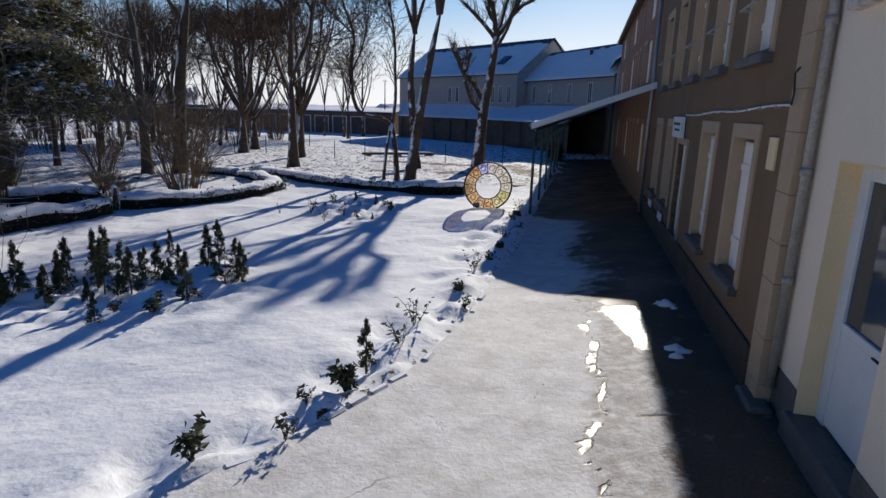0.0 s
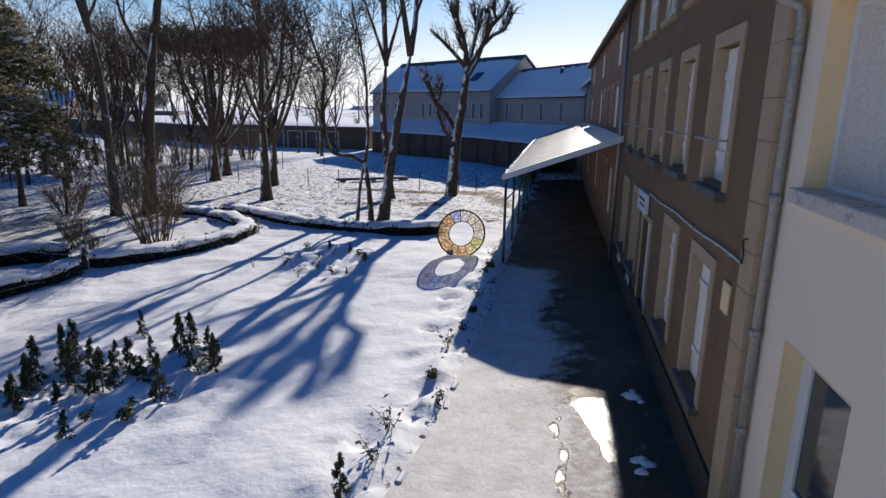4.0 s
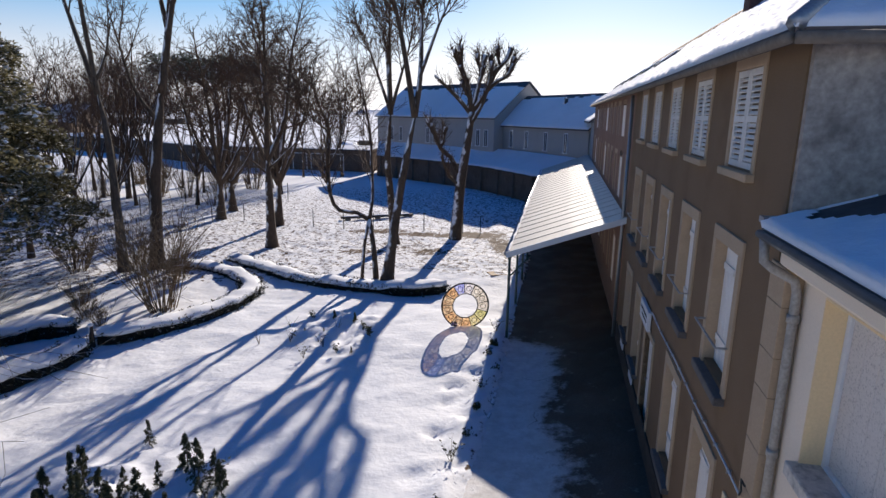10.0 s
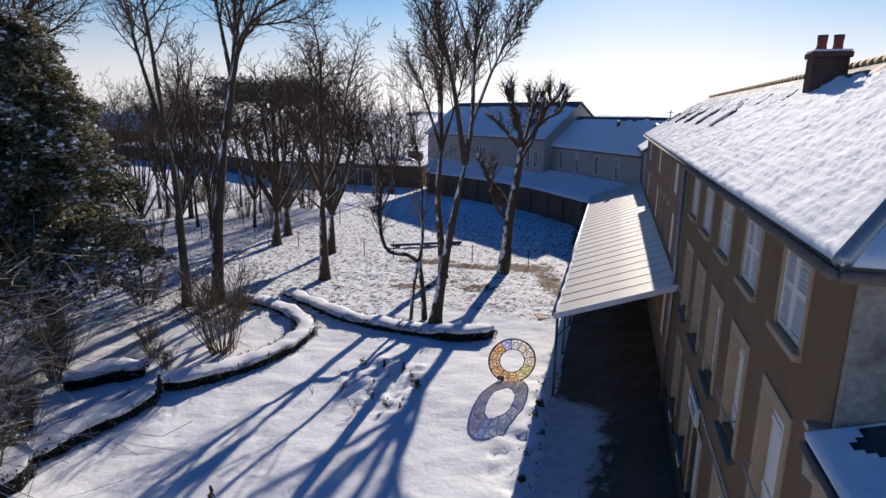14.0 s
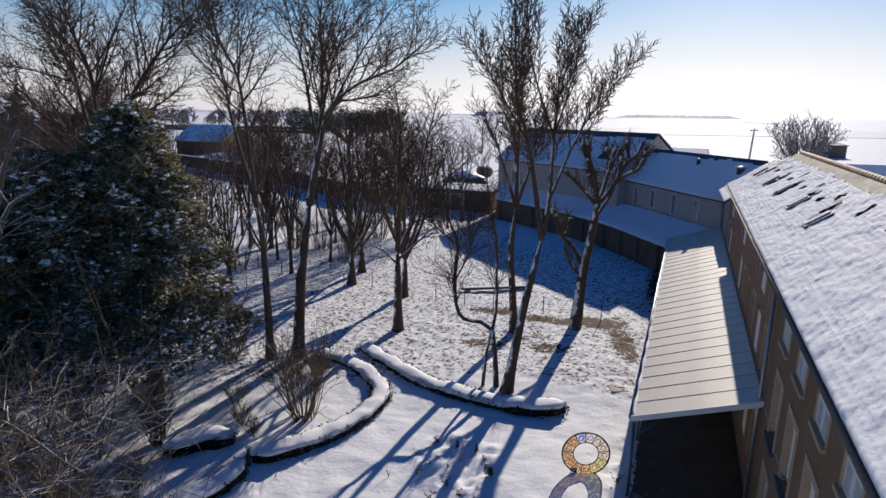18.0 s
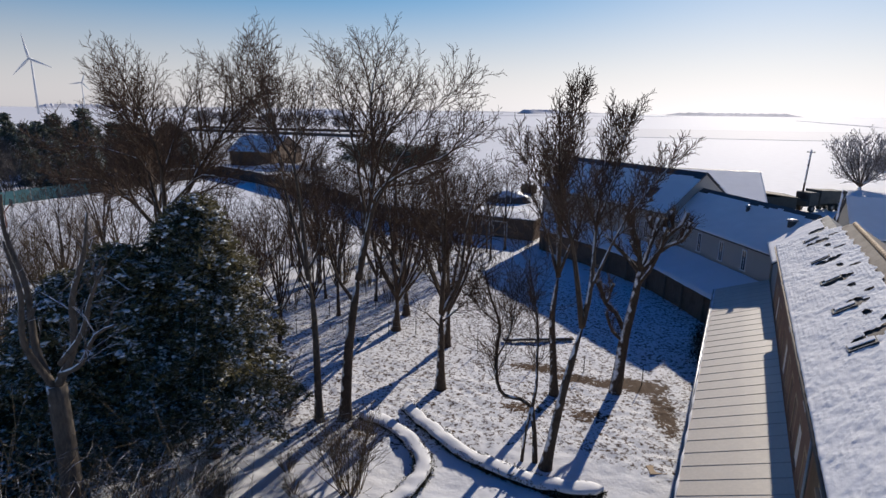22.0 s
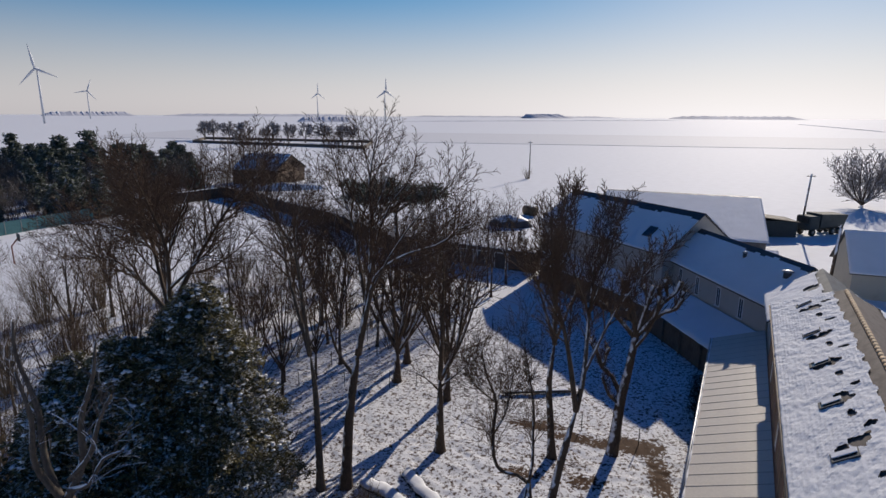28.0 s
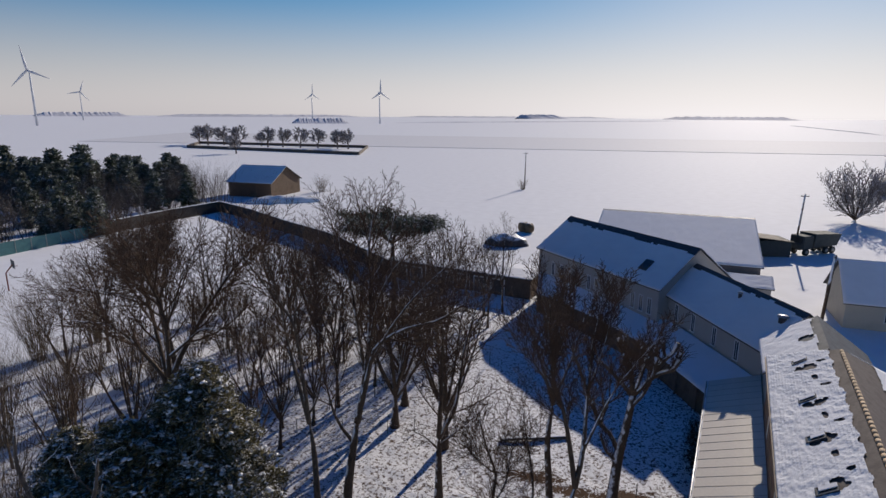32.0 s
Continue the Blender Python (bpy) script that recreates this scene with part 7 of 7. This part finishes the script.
# ---- porch and walls round the inner court ------------------------------------------------
OUTER = [(10.6, 48.9), (9.0, 53.2), (7.0, 58.4), (3.9, 63.5), (0.0, 68.5), (-4.5, 73.5)]
INNER = [(14.2, 49.6), (12.1, 55.3), (9.2, 62.4), (5.0, 66.6), (0.2, 72.6), (-4.4, 78.4)]
oo, ii = along(OUTER, 1.2), along(INNER, 1.2)
k = min(len(oo), len(ii))
oo = np.stack([np.interp(np.linspace(0, 1, 40), np.linspace(0, 1, len(oo)), oo[:, c]) for c in (0, 1)], 1)
ii = np.stack([np.interp(np.linspace(0, 1, 40), np.linspace(0, 1, len(ii)), ii[:, c]) for c in (0, 1)], 1)
court = thing("court_porch", "curved open porch with a snow-covered lean-to roof", "porch")
V, F = [], []
for a, b in zip(oo, ii):
    V += [(a[0], a[1], 2.48), (a[0], a[1], 2.62), (b[0], b[1], 4.05), (b[0], b[1], 3.9)]
for i in range(39):
    for j in range(4):
        F.append((i * 4 + j, i * 4 + (j + 1) % 4, (i + 1) * 4 + (j + 1) % 4, (i + 1) * 4 + j))
part("roof", raw_mesh("porch_roof", V, F), M_SLATE, court)
V, F = [], []
for i, (a, b) in enumerate(zip(oo, ii)):
    for t in np.linspace(-0.02, 1, 9):
        p = a + (b - a) * t
        V.append((p[0], p[1], 2.64 + 1.43 * t + 0.09 + 0.02 * math.sin(i * 1.7 + t * 9)))
    p = a - (b - a) * 0.02
    V.append((p[0], p[1], 2.60 + 0.02 * math.sin(i * 2.3)))
for i in range(39):
    for j in range(8):
        F.append((i * 10 + j, i * 10 + j + 1, (i + 1) * 10 + j + 1, (i + 1) * 10 + j))
    F.append((i * 10 + 9, i * 10, (i + 1) * 10, (i + 1) * 10 + 9))
part("roof_snow", raw_mesh("porch_snow", V, F, True), M_CAP, court, "smooth snow", kind="stuff")
V, F = [], []
for a, b in zip(oo, ii):
    p = b + (a - b) / np.linalg.norm(a - b) * 0.12
    V += [(p[0], p[1], 0.0), (p[0], p[1], 3.85)]
for i in range(39):
    F.append((i * 2, i * 2 + 2, i * 2 + 3, i * 2 + 1))
part("back_wall", raw_mesh("court_wall", V, F), M_BBLOW, court, "dark boarded wall under the porch")
for i in range(2, 39, 4):
    a = oo[i] + (ii[i] - oo[i]) * 0.05
    part("post", boxes((a[0] - 0.07, a[0] + 0.07, a[1] - 0.07, a[1] + 0.07, 0, 2.5), bevel=0.01), M_BBLOW, court)
V, F = [], []
for a, b in zip(oo, ii):
    p = a + (b - a) * 0.10
    V += [(p[0], p[1], 0.0), (p[0], p[1], 2.5)]
for i in range(39):
    F.append((i * 2, i * 2 + 2, i * 2 + 3, i * 2 + 1))
M_PORCHWALL = surface("brown_boarding", (0.15, 0.108, 0.078), 0.85, 0.25, 9, 1.1, 0.3, 0.01, stretch=(1, 1, 0.2))
part("front_wall", raw_mesh("front_wall", V, F), M_PORCHWALL, court, "brown boarded front under the roof edge")
sh = leaf_cloud(np.random.default_rng(5), [(8.4 + 0.25 * a, 41.5 + 1.2 * a, 0.5 + 0.3 * math.sin(a * 3)) for a in np.linspace(0, 5, 60)], 40, (0.3, 0.3, 0.25), 0.08, 0.8)
t = thing("ivy_bank", "low dark evergreen planting along the porch", "shrub")
part("leaves", sh, M_HEDGE, t, kind="stuff")

garage, _ = gabled("low_garage", "low long outbuilding with pale doors and a flat snowy roof", (-27.0, 84.5), (-5.6, 78.3), 6.5, 2.9, 3.2, M_PORCHWALL, M_SLATE, melt=2.0, snow_seed=71, over=0.25)
for i in range(7):
    x = 1.6 + i * 2.65
    d = part("door", boxes((x - 0.95, x + 0.95, -0.05, 0.05, -0.1, 2.2)), M_SILL if i % 2 else M_BBLOW, garage, "outbuilding door")
    part("door_frame", boxes((x - 1.05, x - 0.95, -0.08, 0.05, -0.1, 2.3), (x + 0.95, x + 1.05, -0.08, 0.05, -0.1, 2.3), (x - 0.95, x + 0.95, -0.08, 0.05, 2.2, 2.3)), M_FRAME, d)

M_PARKWALL = surface("dark_park_wall", (0.07, 0.058, 0.05), 0.95, 0.3, 3, 0.4, 0.3, 0.02)
# park wall between the wood and the pitch
wall_line = [(-27.0, 84.6), (-45.0, 102.5), (-60.0, 113.0), (-74.0, 124.0), (-88.0, 133.0), (-92.0, 118.0), (-95.0, 98.0)]
for i, (a, b) in enumerate(zip(wall_line, wall_line[1:])):
    v = Vector((b[0] - a[0], b[1] - a[1], 0))
    m = Matrix.Translation((a[0], a[1], 0)) @ Matrix.Rotation(math.atan2(v.y, v.x), 4, "Z")
    setting("wall_%d" % (i + 1), boxes((0, v.length, -0.2, 0.2, -0.3, 2.6)), M_PARKWALL, "long dark park wall with snow on its coping", "wall", m)
    setting("trim_%d" % (i + 1), boxes((0, v.length, -0.26, 0.26, 2.6, 2.72), bevel=0.04), M_CAP, "snow on the wall coping", "coping", m)
M_TEAL = surface("teal_sheet", (0.06, 0.17, 0.18), 0.6, 0.15, 3, 0.5, 0.1, 0.01)
fen = thing("sheet_fence", "blue-green sheet fence beside the pitch", "fence")
fl = [(-95.0, 98.0), (-97.0, 84.0), (-99.0, 70.0), (-101.0, 56.0)]
for a, b in zip(fl, fl[1:]):
    v = Vector((b[0] - a[0], b[1] - a[1], 0))
    m = Matrix.Translation((a[0], a[1], 0)) @ Matrix.Rotation(math.atan2(v.y, v.x), 4, "Z")
    for j in range(5):
        part("panel", boxes((j * v.length / 5 + 0.05, (j + 1) * v.length / 5 - 0.05, -0.04, 0.04, 0, 2.3)), M_TEAL, fen, at=m)
        part("post", boxes((j * v.length / 5 - 0.05, j * v.length / 5 + 0.05, -0.07, 0.07, 0, 2.5)), M_IRON, fen, at=m)
hoop = thing("basketball_stand", "basketball stand on the snowy pitch", "hoop", place(-77.5, 65.4, 0, 60))
part("pole", tube_mesh("pole", [([(0, 0, -0.2), (0, 0, 2.6), (0.9, 0, 3.7)], 0.09)], 8), M_POT, hoop)
part("board", boxes((0.9, 0.98, -0.9, 0.9, 3.2, 4.3), bevel=0.02), M_SLATE, hoop)
part("rim", tube_mesh("rim", [([(1.25 + 0.23 * math.cos(t), 0.23 * math.sin(t), 3.4) for t in np.linspace(0, 6.283, 13)], 0.02)], 5), M_POT, hoop)

# ---- farm side --------------------------------------------------------------------------------
barn, L = gabled("farm_barn", "large low barn with a snow-white sheet roof", (2.6, 95.0), (26.4, 90.8), 34.5, 3.4, 7.7, surface("barn_cladding", (0.16, 0.15, 0.15), 0.8), M_SLATE, melt=0.965, snow_seed=81, over=0.4)
lean, L = gabled("barn_lean_to", "low snow-roofed lean-to in front of the barn", (19.0, 85.6), (26.0, 84.2), 6.2, 2.1, 2.9, M_BBWALL, M_SLATE, melt=2.0, snow_seed=84)
M_TRUCK = surface("dark_truck_paint", (0.06, 0.07, 0.07), 0.85, 0.2, 5, 1)
shed = thing("dark_shed", "dark low cattle shed beside the barn", "shed", place(32.2, 112.8, 0, 8))
part("wall", boxes((0, 5.8, 0, 5, -0.2, 2.9)), M_TRUCK, shed)
part("roof", slab([(-0.3, -0.3, 3.6), (6.1, -0.3, 2.8), (6.1, 5.3, 2.8), (-0.3, 5.3, 3.6)], 0.12), M_BBLOW, shed)
house, L = gabled("farm_house", "cream rendered farm house with snow-blue roof", (31.6, 76.4), (47.0, 74.3), 8.6, 3.4, 7.4, surface("cream_farm_render", (0.5, 0.45, 0.36), 0.9, 0.1, 20, 0.6), M_SLATE, melt=2.0, snow_seed=87)
slot_window(house, 4.5, 1.1, 2.3, 1.0, "farm house window")
slot_window(house, 9.0, 1.1, 2.3, 1.0, "farm house window")
truck = thing("farm_trailer", "dark farm truck with a tipped load body, parked in the snow", "truck", place(43.2, 118.2, 0, 32, 1.2))
part("chassis", boxes((-3.4, 3.4, -0.5, 0.5, 0.8, 1.05), bevel=0.04), M_DARKIRON, truck)
part("cab", boxes((-3.6, -1.6, -1.2, 1.2, 1.0, 3.0), (-3.9, -3.6, -1.1, 1.1, 1.0, 1.9), bevel=0.12), M_TRUCK, truck)
part("windscreen", boxes((-3.64, -3.58, -1.0, 1.0, 2.0, 2.8)), M_PANE, truck)
bm = bmesh.new()
hexa(bm, [(-1.3, -1.1, 1.2), (3.5, -1.1, 1.2), (3.5, 1.1, 1.2), (-1.3, 1.1, 1.2)], [(-1.5, -1.35, 3.3), (3.9, -1.35, 3.0), (3.9, 1.35, 3.0), (-1.5, 1.35, 3.3)])
part("load_body", bm, M_TRUCK, truck)
for x in (-2.7, 1.4, 2.7):
    for y in (-1.15, 0.8):
        w = part("wheel", tube_mesh("tyre", [([(x, y, 0.55), (x, y + 0.35, 0.55)], 0.55)], 16), M_DARKIRON, truck)
        part("rim", tube_mesh("rim", [([(x, y - 0.01, 0.55), (x, y + 0.36, 0.55)], 0.26)], 12), M_IRON, w)
heap = thing("straw_heap", "tarpaulin-covered heap with snow in the field", "heap", place(-12.5, 112, 0))
V = []
hm = bmesh.new()
bmesh.ops.create_icosphere(hm, subdivisions=4, radius=1, matrix=Matrix.Diagonal((4.2, 2.6, 2.2, 1)))
for v in hm.verts:
    v.co += v.co.normalized() * 0.35 * noise.noise(v.co * 0.9)
part("mound", hm, surface("tarpaulin", (0.05, 0.05, 0.06), 0.5, 0.3, 4, 1, 0.3, 0.05, snow=(0.6, 0.8, 0.9), snow_scale=0.7), heap, smooth=True)
for x, y in ((-9.2, 124.6), (-10.4, 125.6)):
    b = thing("straw_bale", "dark round straw bale in the snow", "bale", place(x, y, 1.0, 40), "round bales")
    part("bale", tube_mesh("bale", [([(-0.7, 0, 0), (0.7, 0, 0)], 1.05)], 18), M_BRUSH, b)
wood_pile = thing("brush_pile", "low pile of brush and planks behind the outbuilding", "pile", place(-16, 106, 0))
part("stick_heap", bush_meshes(131, 1.6, 3.0, 60)[0], M_BRUSH, wood_pile, kind="stuff")


def pole(x, y, h, label, r=0.13, arm=True, lean=0.0):
    t = thing("utility_pole", label, "pole", place(x, y, 0), "wooden utility poles")
    part("shaft", tube_mesh("shaft", [([(0, 0, -0.3), (lean, 0, h)], [r * 1.25, r])], 8), M_BARK, t)
    if arm:
        part("crossarm", boxes((lean - 0.7, lean + 0.7, -0.05, 0.05, h - 0.5, h - 0.38)), M_BARK, t)
        for k in (-0.55, 0, 0.55):
            part("insulator", tube_mesh("insulator", [([(lean + k, 0, h - 0.38), (lean + k, 0, h - 0.2)], 0.05)], 6), M_FRAME, t)


pole(-16.0, 198.5, 12.4, "lone wooden pole in the snowfield", 0.16)
pole(39.7, 117.0, 11.0, "leaning wooden pole beside the parked truck", 0.14, True, 0.5)
pole(29.8, 77.6, 8.5, "dark wooden pole behind the school roof", 0.16, False, 0.4)
pole(102.0, 225.0, 12.0, "wooden pole at the field road", 0.15)
field_bush = bush_meshes(141, 3.0, 1.6, 40, 3)
bush("bare bush at the foot of a pole", place(-16.6, 197.0, 0), field_bush, M_BRUSH)
bush("bare shrubs beside the far shed", place(-79.0, 175, 0, 0, 1.5), field_bush, M_BRUSH)
silo = thing("road_hut", "dark hut beside the field road", "hut", place(99.0, 214.0, 0, 20))
part("wall", boxes((-4, 4, -3, 3, 0, 4.2)), M_BBLOW, silo)
part("roof", slab([(-4.4, -3.4, 4.2), (4.4, -3.4, 4.2), (4.4, 3.4, 5.2), (-4.4, 3.4, 5.2)], 0.2), M_SLATE, silo)
_, L = gabled("far_barn", "far wooden barn with a blue-shadowed snow roof", (-102.3, 159.5), (-87.5, 158.2), 16.0, 4.6, 8.8, surface("barn_boards", (0.13, 0.085, 0.055), 0.85, 0.2, 3, 0.4), M_SLATE, melt=2.0, snow_seed=91, over=0.6)
bankm = bmesh.new()
bmesh.ops.create_icosphere(bankm, subdivisions=4, radius=1, matrix=Matrix.Diagonal((11, 3, 1.8, 1)))
for v in bankm.verts:
    v.co += v.co.normalized() * 0.9 * noise.noise(v.co * 0.55)
bk = thing("snow_bank", "lumpy bank of earth under snow beside the far barn", "bank", place(-80, 152, 0, 25))
part("mound", bankm, M_CAP, bk, smooth=True)

# dark trees beyond the pitch
fir_far = [evergreen(151 + k, 12.0, 3.6, 420, 10, 0.55, (0.6, 0.6, 0.3), 0.8, 0.3) for k in range(2)]
broad_far = bush_meshes(153, 8.0, 4.0, 26, 3)
r9 = random.Random(9)
f0 = [evergreen_thing("dark conifer with snowy boughs beyond the pitch", place(-128, 120, 0), m, M_FARNEEDLE, "conifers beyond the pitch") for m in fir_far]
for k in range(100):
    q = k / 99
    x, y = -190 + 92 * q + r9.uniform(-14, 14), 120 + 48 * q + r9.uniform(-20, 16)
    if -0.735 < x / y < -0.49:         # the way past the barn stays open
        continue
    copy_thing(f0[k % 2], place(x, y, 0, r9.uniform(0, 360), r9.uniform(0.6, 1.0) * (1.4 if k % 5 == 0 else 1.0)))
for k in range(16):
    copy_thing(f0[k % 2], place(-104 - 8 * k + r9.uniform(-4, 4), 92 + r9.uniform(-16, 22), 0, 30 * k, r9.uniform(0.5, 0.85)))
b0 = bush("dark leafless thicket beyond the pitch", place(-118, 108, 0), broad_far, M_TWIGDARK)
for k in range(80):
    s = r9.random()
    copy_thing(b0, place(-185 + 85 * s + r9.uniform(-12, 12), 98 + 50 * s + r9.uniform(-16, 16), 0, r9.uniform(0, 360), r9.uniform(0.7, 1.2)))

for k in range(150):                   # thickets and conifers close behind the park wall and the fence
    way, far = radians(r9.uniform(-52, -31)), r9.uniform(132, 225)
    x, y = far * math.sin(way), far * math.cos(way)
    if y > 118 and -0.70 < x / y < -0.49 and far > 150:
        continue
    if x > -94 and y < 136 + (x + 88) * -0.8:
        continue
    copy_thing(f0[k % 2] if k % 4 == 0 else b0, place(x, y, 0, r9.uniform(0, 360), r9.uniform(0.5, 0.95)))
# walled orchard in the fields
lot = thing("walled_lot", "low dark wall round a lot in the fields", "wall", place(0, 0, 0))
ring_pts = [(-272, 375), (-128, 340), (-148, 412), (-300, 430)]
for a, b in zip(ring_pts, ring_pts[1:] + ring_pts[:1]):
    v = Vector((b[0] - a[0], b[1] - a[1], 0))
    m = Matrix.Translation((a[0], a[1], 0)) @ Matrix.Rotation(math.atan2(v.y, v.x), 4, "Z")
    part("wall", boxes((0, v.length, -0.3, 0.3, -0.3, 1.9)), M_BBLOW, lot, at=m)
DOME = tree_meshes(105, 10.5, 0.4, opts(levels=3, thin=0.13, kids=(14, 9, 8), first=(0.2, 0.25, 0.2), angle=(52, 42, 40), short=(0.75, 0.5, 0.5)), (0, 0, 1), 0.6)
dome = tree("round bare tree inside the walled lot", place(-172, 412, 0, 0, 1.0), DOME, M_BARK, M_FROSTHAZE, "trees in the walled lot")
for k, (x, y, s) in enumerate(((-292, 418, 1.1), (-280, 412, 1.2), (-268, 415, 1.1), (-252, 412, 1.15), (-232, 408, 0.8), (-222, 400, 1.1), (-212, 404, 1.05), (-196, 400, 1.1), (-183, 402, 1.05), (-166, 398, 1.0), (-157, 396, 1.05), (-205, 330, 0.9))):
    copy_thing(dome, place(x, y, 0, 40 * k, s * 1.25))
tree("broad frosted bare tree standing alone in the field", place(65.4, 155.7, 0), wild(106, 12.5, 0.42, 0.06, 8.0, 15, dict(gap=(0.55, 0.42, 0.36), most=(5.0, 2.4, 1.1), thin=0.042, bare=0.05)), M_BARK, M_FROSTHAZE)

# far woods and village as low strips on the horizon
# Distance haze is painted into this pale blue-grey wood colour.
M_FAR = surface("far_wood_haze_colour", (0.66, 0.66, 0.71), 1.0, 0.2, 0.02, 0.004, 0.0)


def strip(label, x0, y0, x1, y1, h, depth, seed):
    v = Vector((x1 - x0, y1 - y0, 0))
    n = 50
    rng = np.random.default_rng(seed)
    V, F = [], []
    for i in range(n + 1):
        s = i / n
        top = h * (0.82 + 0.26 * rng.random()) * min(1, 8 * s + 0.2, 8 * (1 - s) + 0.2)
        nrm = Vector((-v.y, v.x, 0)).normalized()
        # Front leans back to catch the sun, which pales the strip like haze.
        for d, z in ((0, 0), (depth * 0.75, top), (depth * 0.9, top * 0.95), (depth, 0)):
            p = Vector((x0, y0, 0)) + v * s + nrm * d
            V.append((p.x, p.y, z))
    for i in range(n):
        for j in range(3):
            F.append((i * 4 + j, i * 4 + j + 1, (i + 1) * 4 + j + 1, (i + 1) * 4 + j))
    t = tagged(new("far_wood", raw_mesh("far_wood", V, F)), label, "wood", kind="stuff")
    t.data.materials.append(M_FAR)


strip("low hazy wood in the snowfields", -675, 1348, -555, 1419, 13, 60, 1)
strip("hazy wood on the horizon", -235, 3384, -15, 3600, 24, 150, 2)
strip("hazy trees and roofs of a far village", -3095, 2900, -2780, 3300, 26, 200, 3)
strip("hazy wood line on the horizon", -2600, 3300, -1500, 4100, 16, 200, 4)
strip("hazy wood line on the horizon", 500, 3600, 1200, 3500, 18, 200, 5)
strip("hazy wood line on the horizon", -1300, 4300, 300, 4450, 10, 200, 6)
strip("dark hedge line across the fields", -480, 1575, 440, 2660, 2.2, 8, 7)
strip("dark hedge line beside a field road", 406, 893, 545, 1668, 1.2, 5, 8)
field_tint = snow_material("crusted_field", 0.8, 0.1, (0.77, 0.77, 0.79))
for i, (pts, lab) in enumerate(((((-420, 430, 0.25), (520, 430, 0.25), (760, 640, 0.25), (-480, 660, 0.25)), "darker wind-swept strip of snowfield"),)):
    setting("road_%d" % (i + 1), slab(pts, 0.2), field_tint, lab, "field")


def turbine(x, y, hub, turn, spin, blade):
    t = thing("wind_turbine", "white three-bladed wind turbine far off in the haze", "turbine", place(x, y, 0, turn), "wind turbines")
    part("tower", tube_mesh("tower", [([(0, 0, 0), (0, 0, hub)], [hub * 0.024, hub * 0.013])], 10), M_TURB, t)
    part("nacelle", boxes((-1.8, 1.8, -5, 4, hub - 1, hub + 3), bevel=0.6), M_TURB, t)
    for k in range(3):
        a = radians(spin + 120 * k)
        e = (math.sin(a), math.cos(a))
        part("blade", tube_mesh("blade", [([(0, -5.5, hub + 1), (e[0] * blade * 0.25, -5.5, hub + 1 + e[1] * blade * 0.25), (e[0] * blade, -5.5, hub + 1 + e[1] * blade)], [1.6, 2.4, 0.4])], 6), M_TURB, t)


# White dulled towards blue-grey: the haze sits in the paint colour.
M_TURB = surface("turbine_hazed_white", (0.62, 0.64, 0.68), 0.5, 0.05, 2, 0.5, 0.0)
turbine(-973, 911, 97, 10, 350, 44)
turbine(-1573, 1646, 88, 50, 20, 38)
turbine(-1011, 2183, 96, 60, 0, 42)
turbine(-481, 1435, 75, 55, 0, 33)

# ---- kerb stones -------------------------------------------------------------------------
kp = along(KERB[:-1], 0.05)
step_len = 0.0
stones = []
last = kp[0]
for p in kp[1:]:
    step_len += float(np.linalg.norm(p - last))
    if step_len > 0.36:
        stones.append((last, p))
        step_len = 0.0
    last = p
M_KERB = surface("kerb_stone", (0.14, 0.105, 0.085), 0.9, 0.25, 18, 3, 0.5, 0.01, snow=(0.5, 0.75, 1.5), snow_scale=1.4, each=0.2)
stone = mesh_of(boxes((-0.16, 0.16, -0.06, 0.06, -0.12, 0.06), bevel=0.03), "kerb_stone")
r8 = random.Random(8)
for a, p in stones:
    d = p - a
    part("kerb_stone", stone, M_KERB, pavement, at=Matrix.Translation((p[0], p[1], up(p[0], p[1]) + r8.uniform(-0.14, -0.04))) @ Matrix.Rotation(math.atan2(d[1], d[0]) + r8.uniform(-0.12, 0.12), 4, "Z") @ Matrix.Rotation(r8.uniform(-0.12, 0.12), 4, "X"))
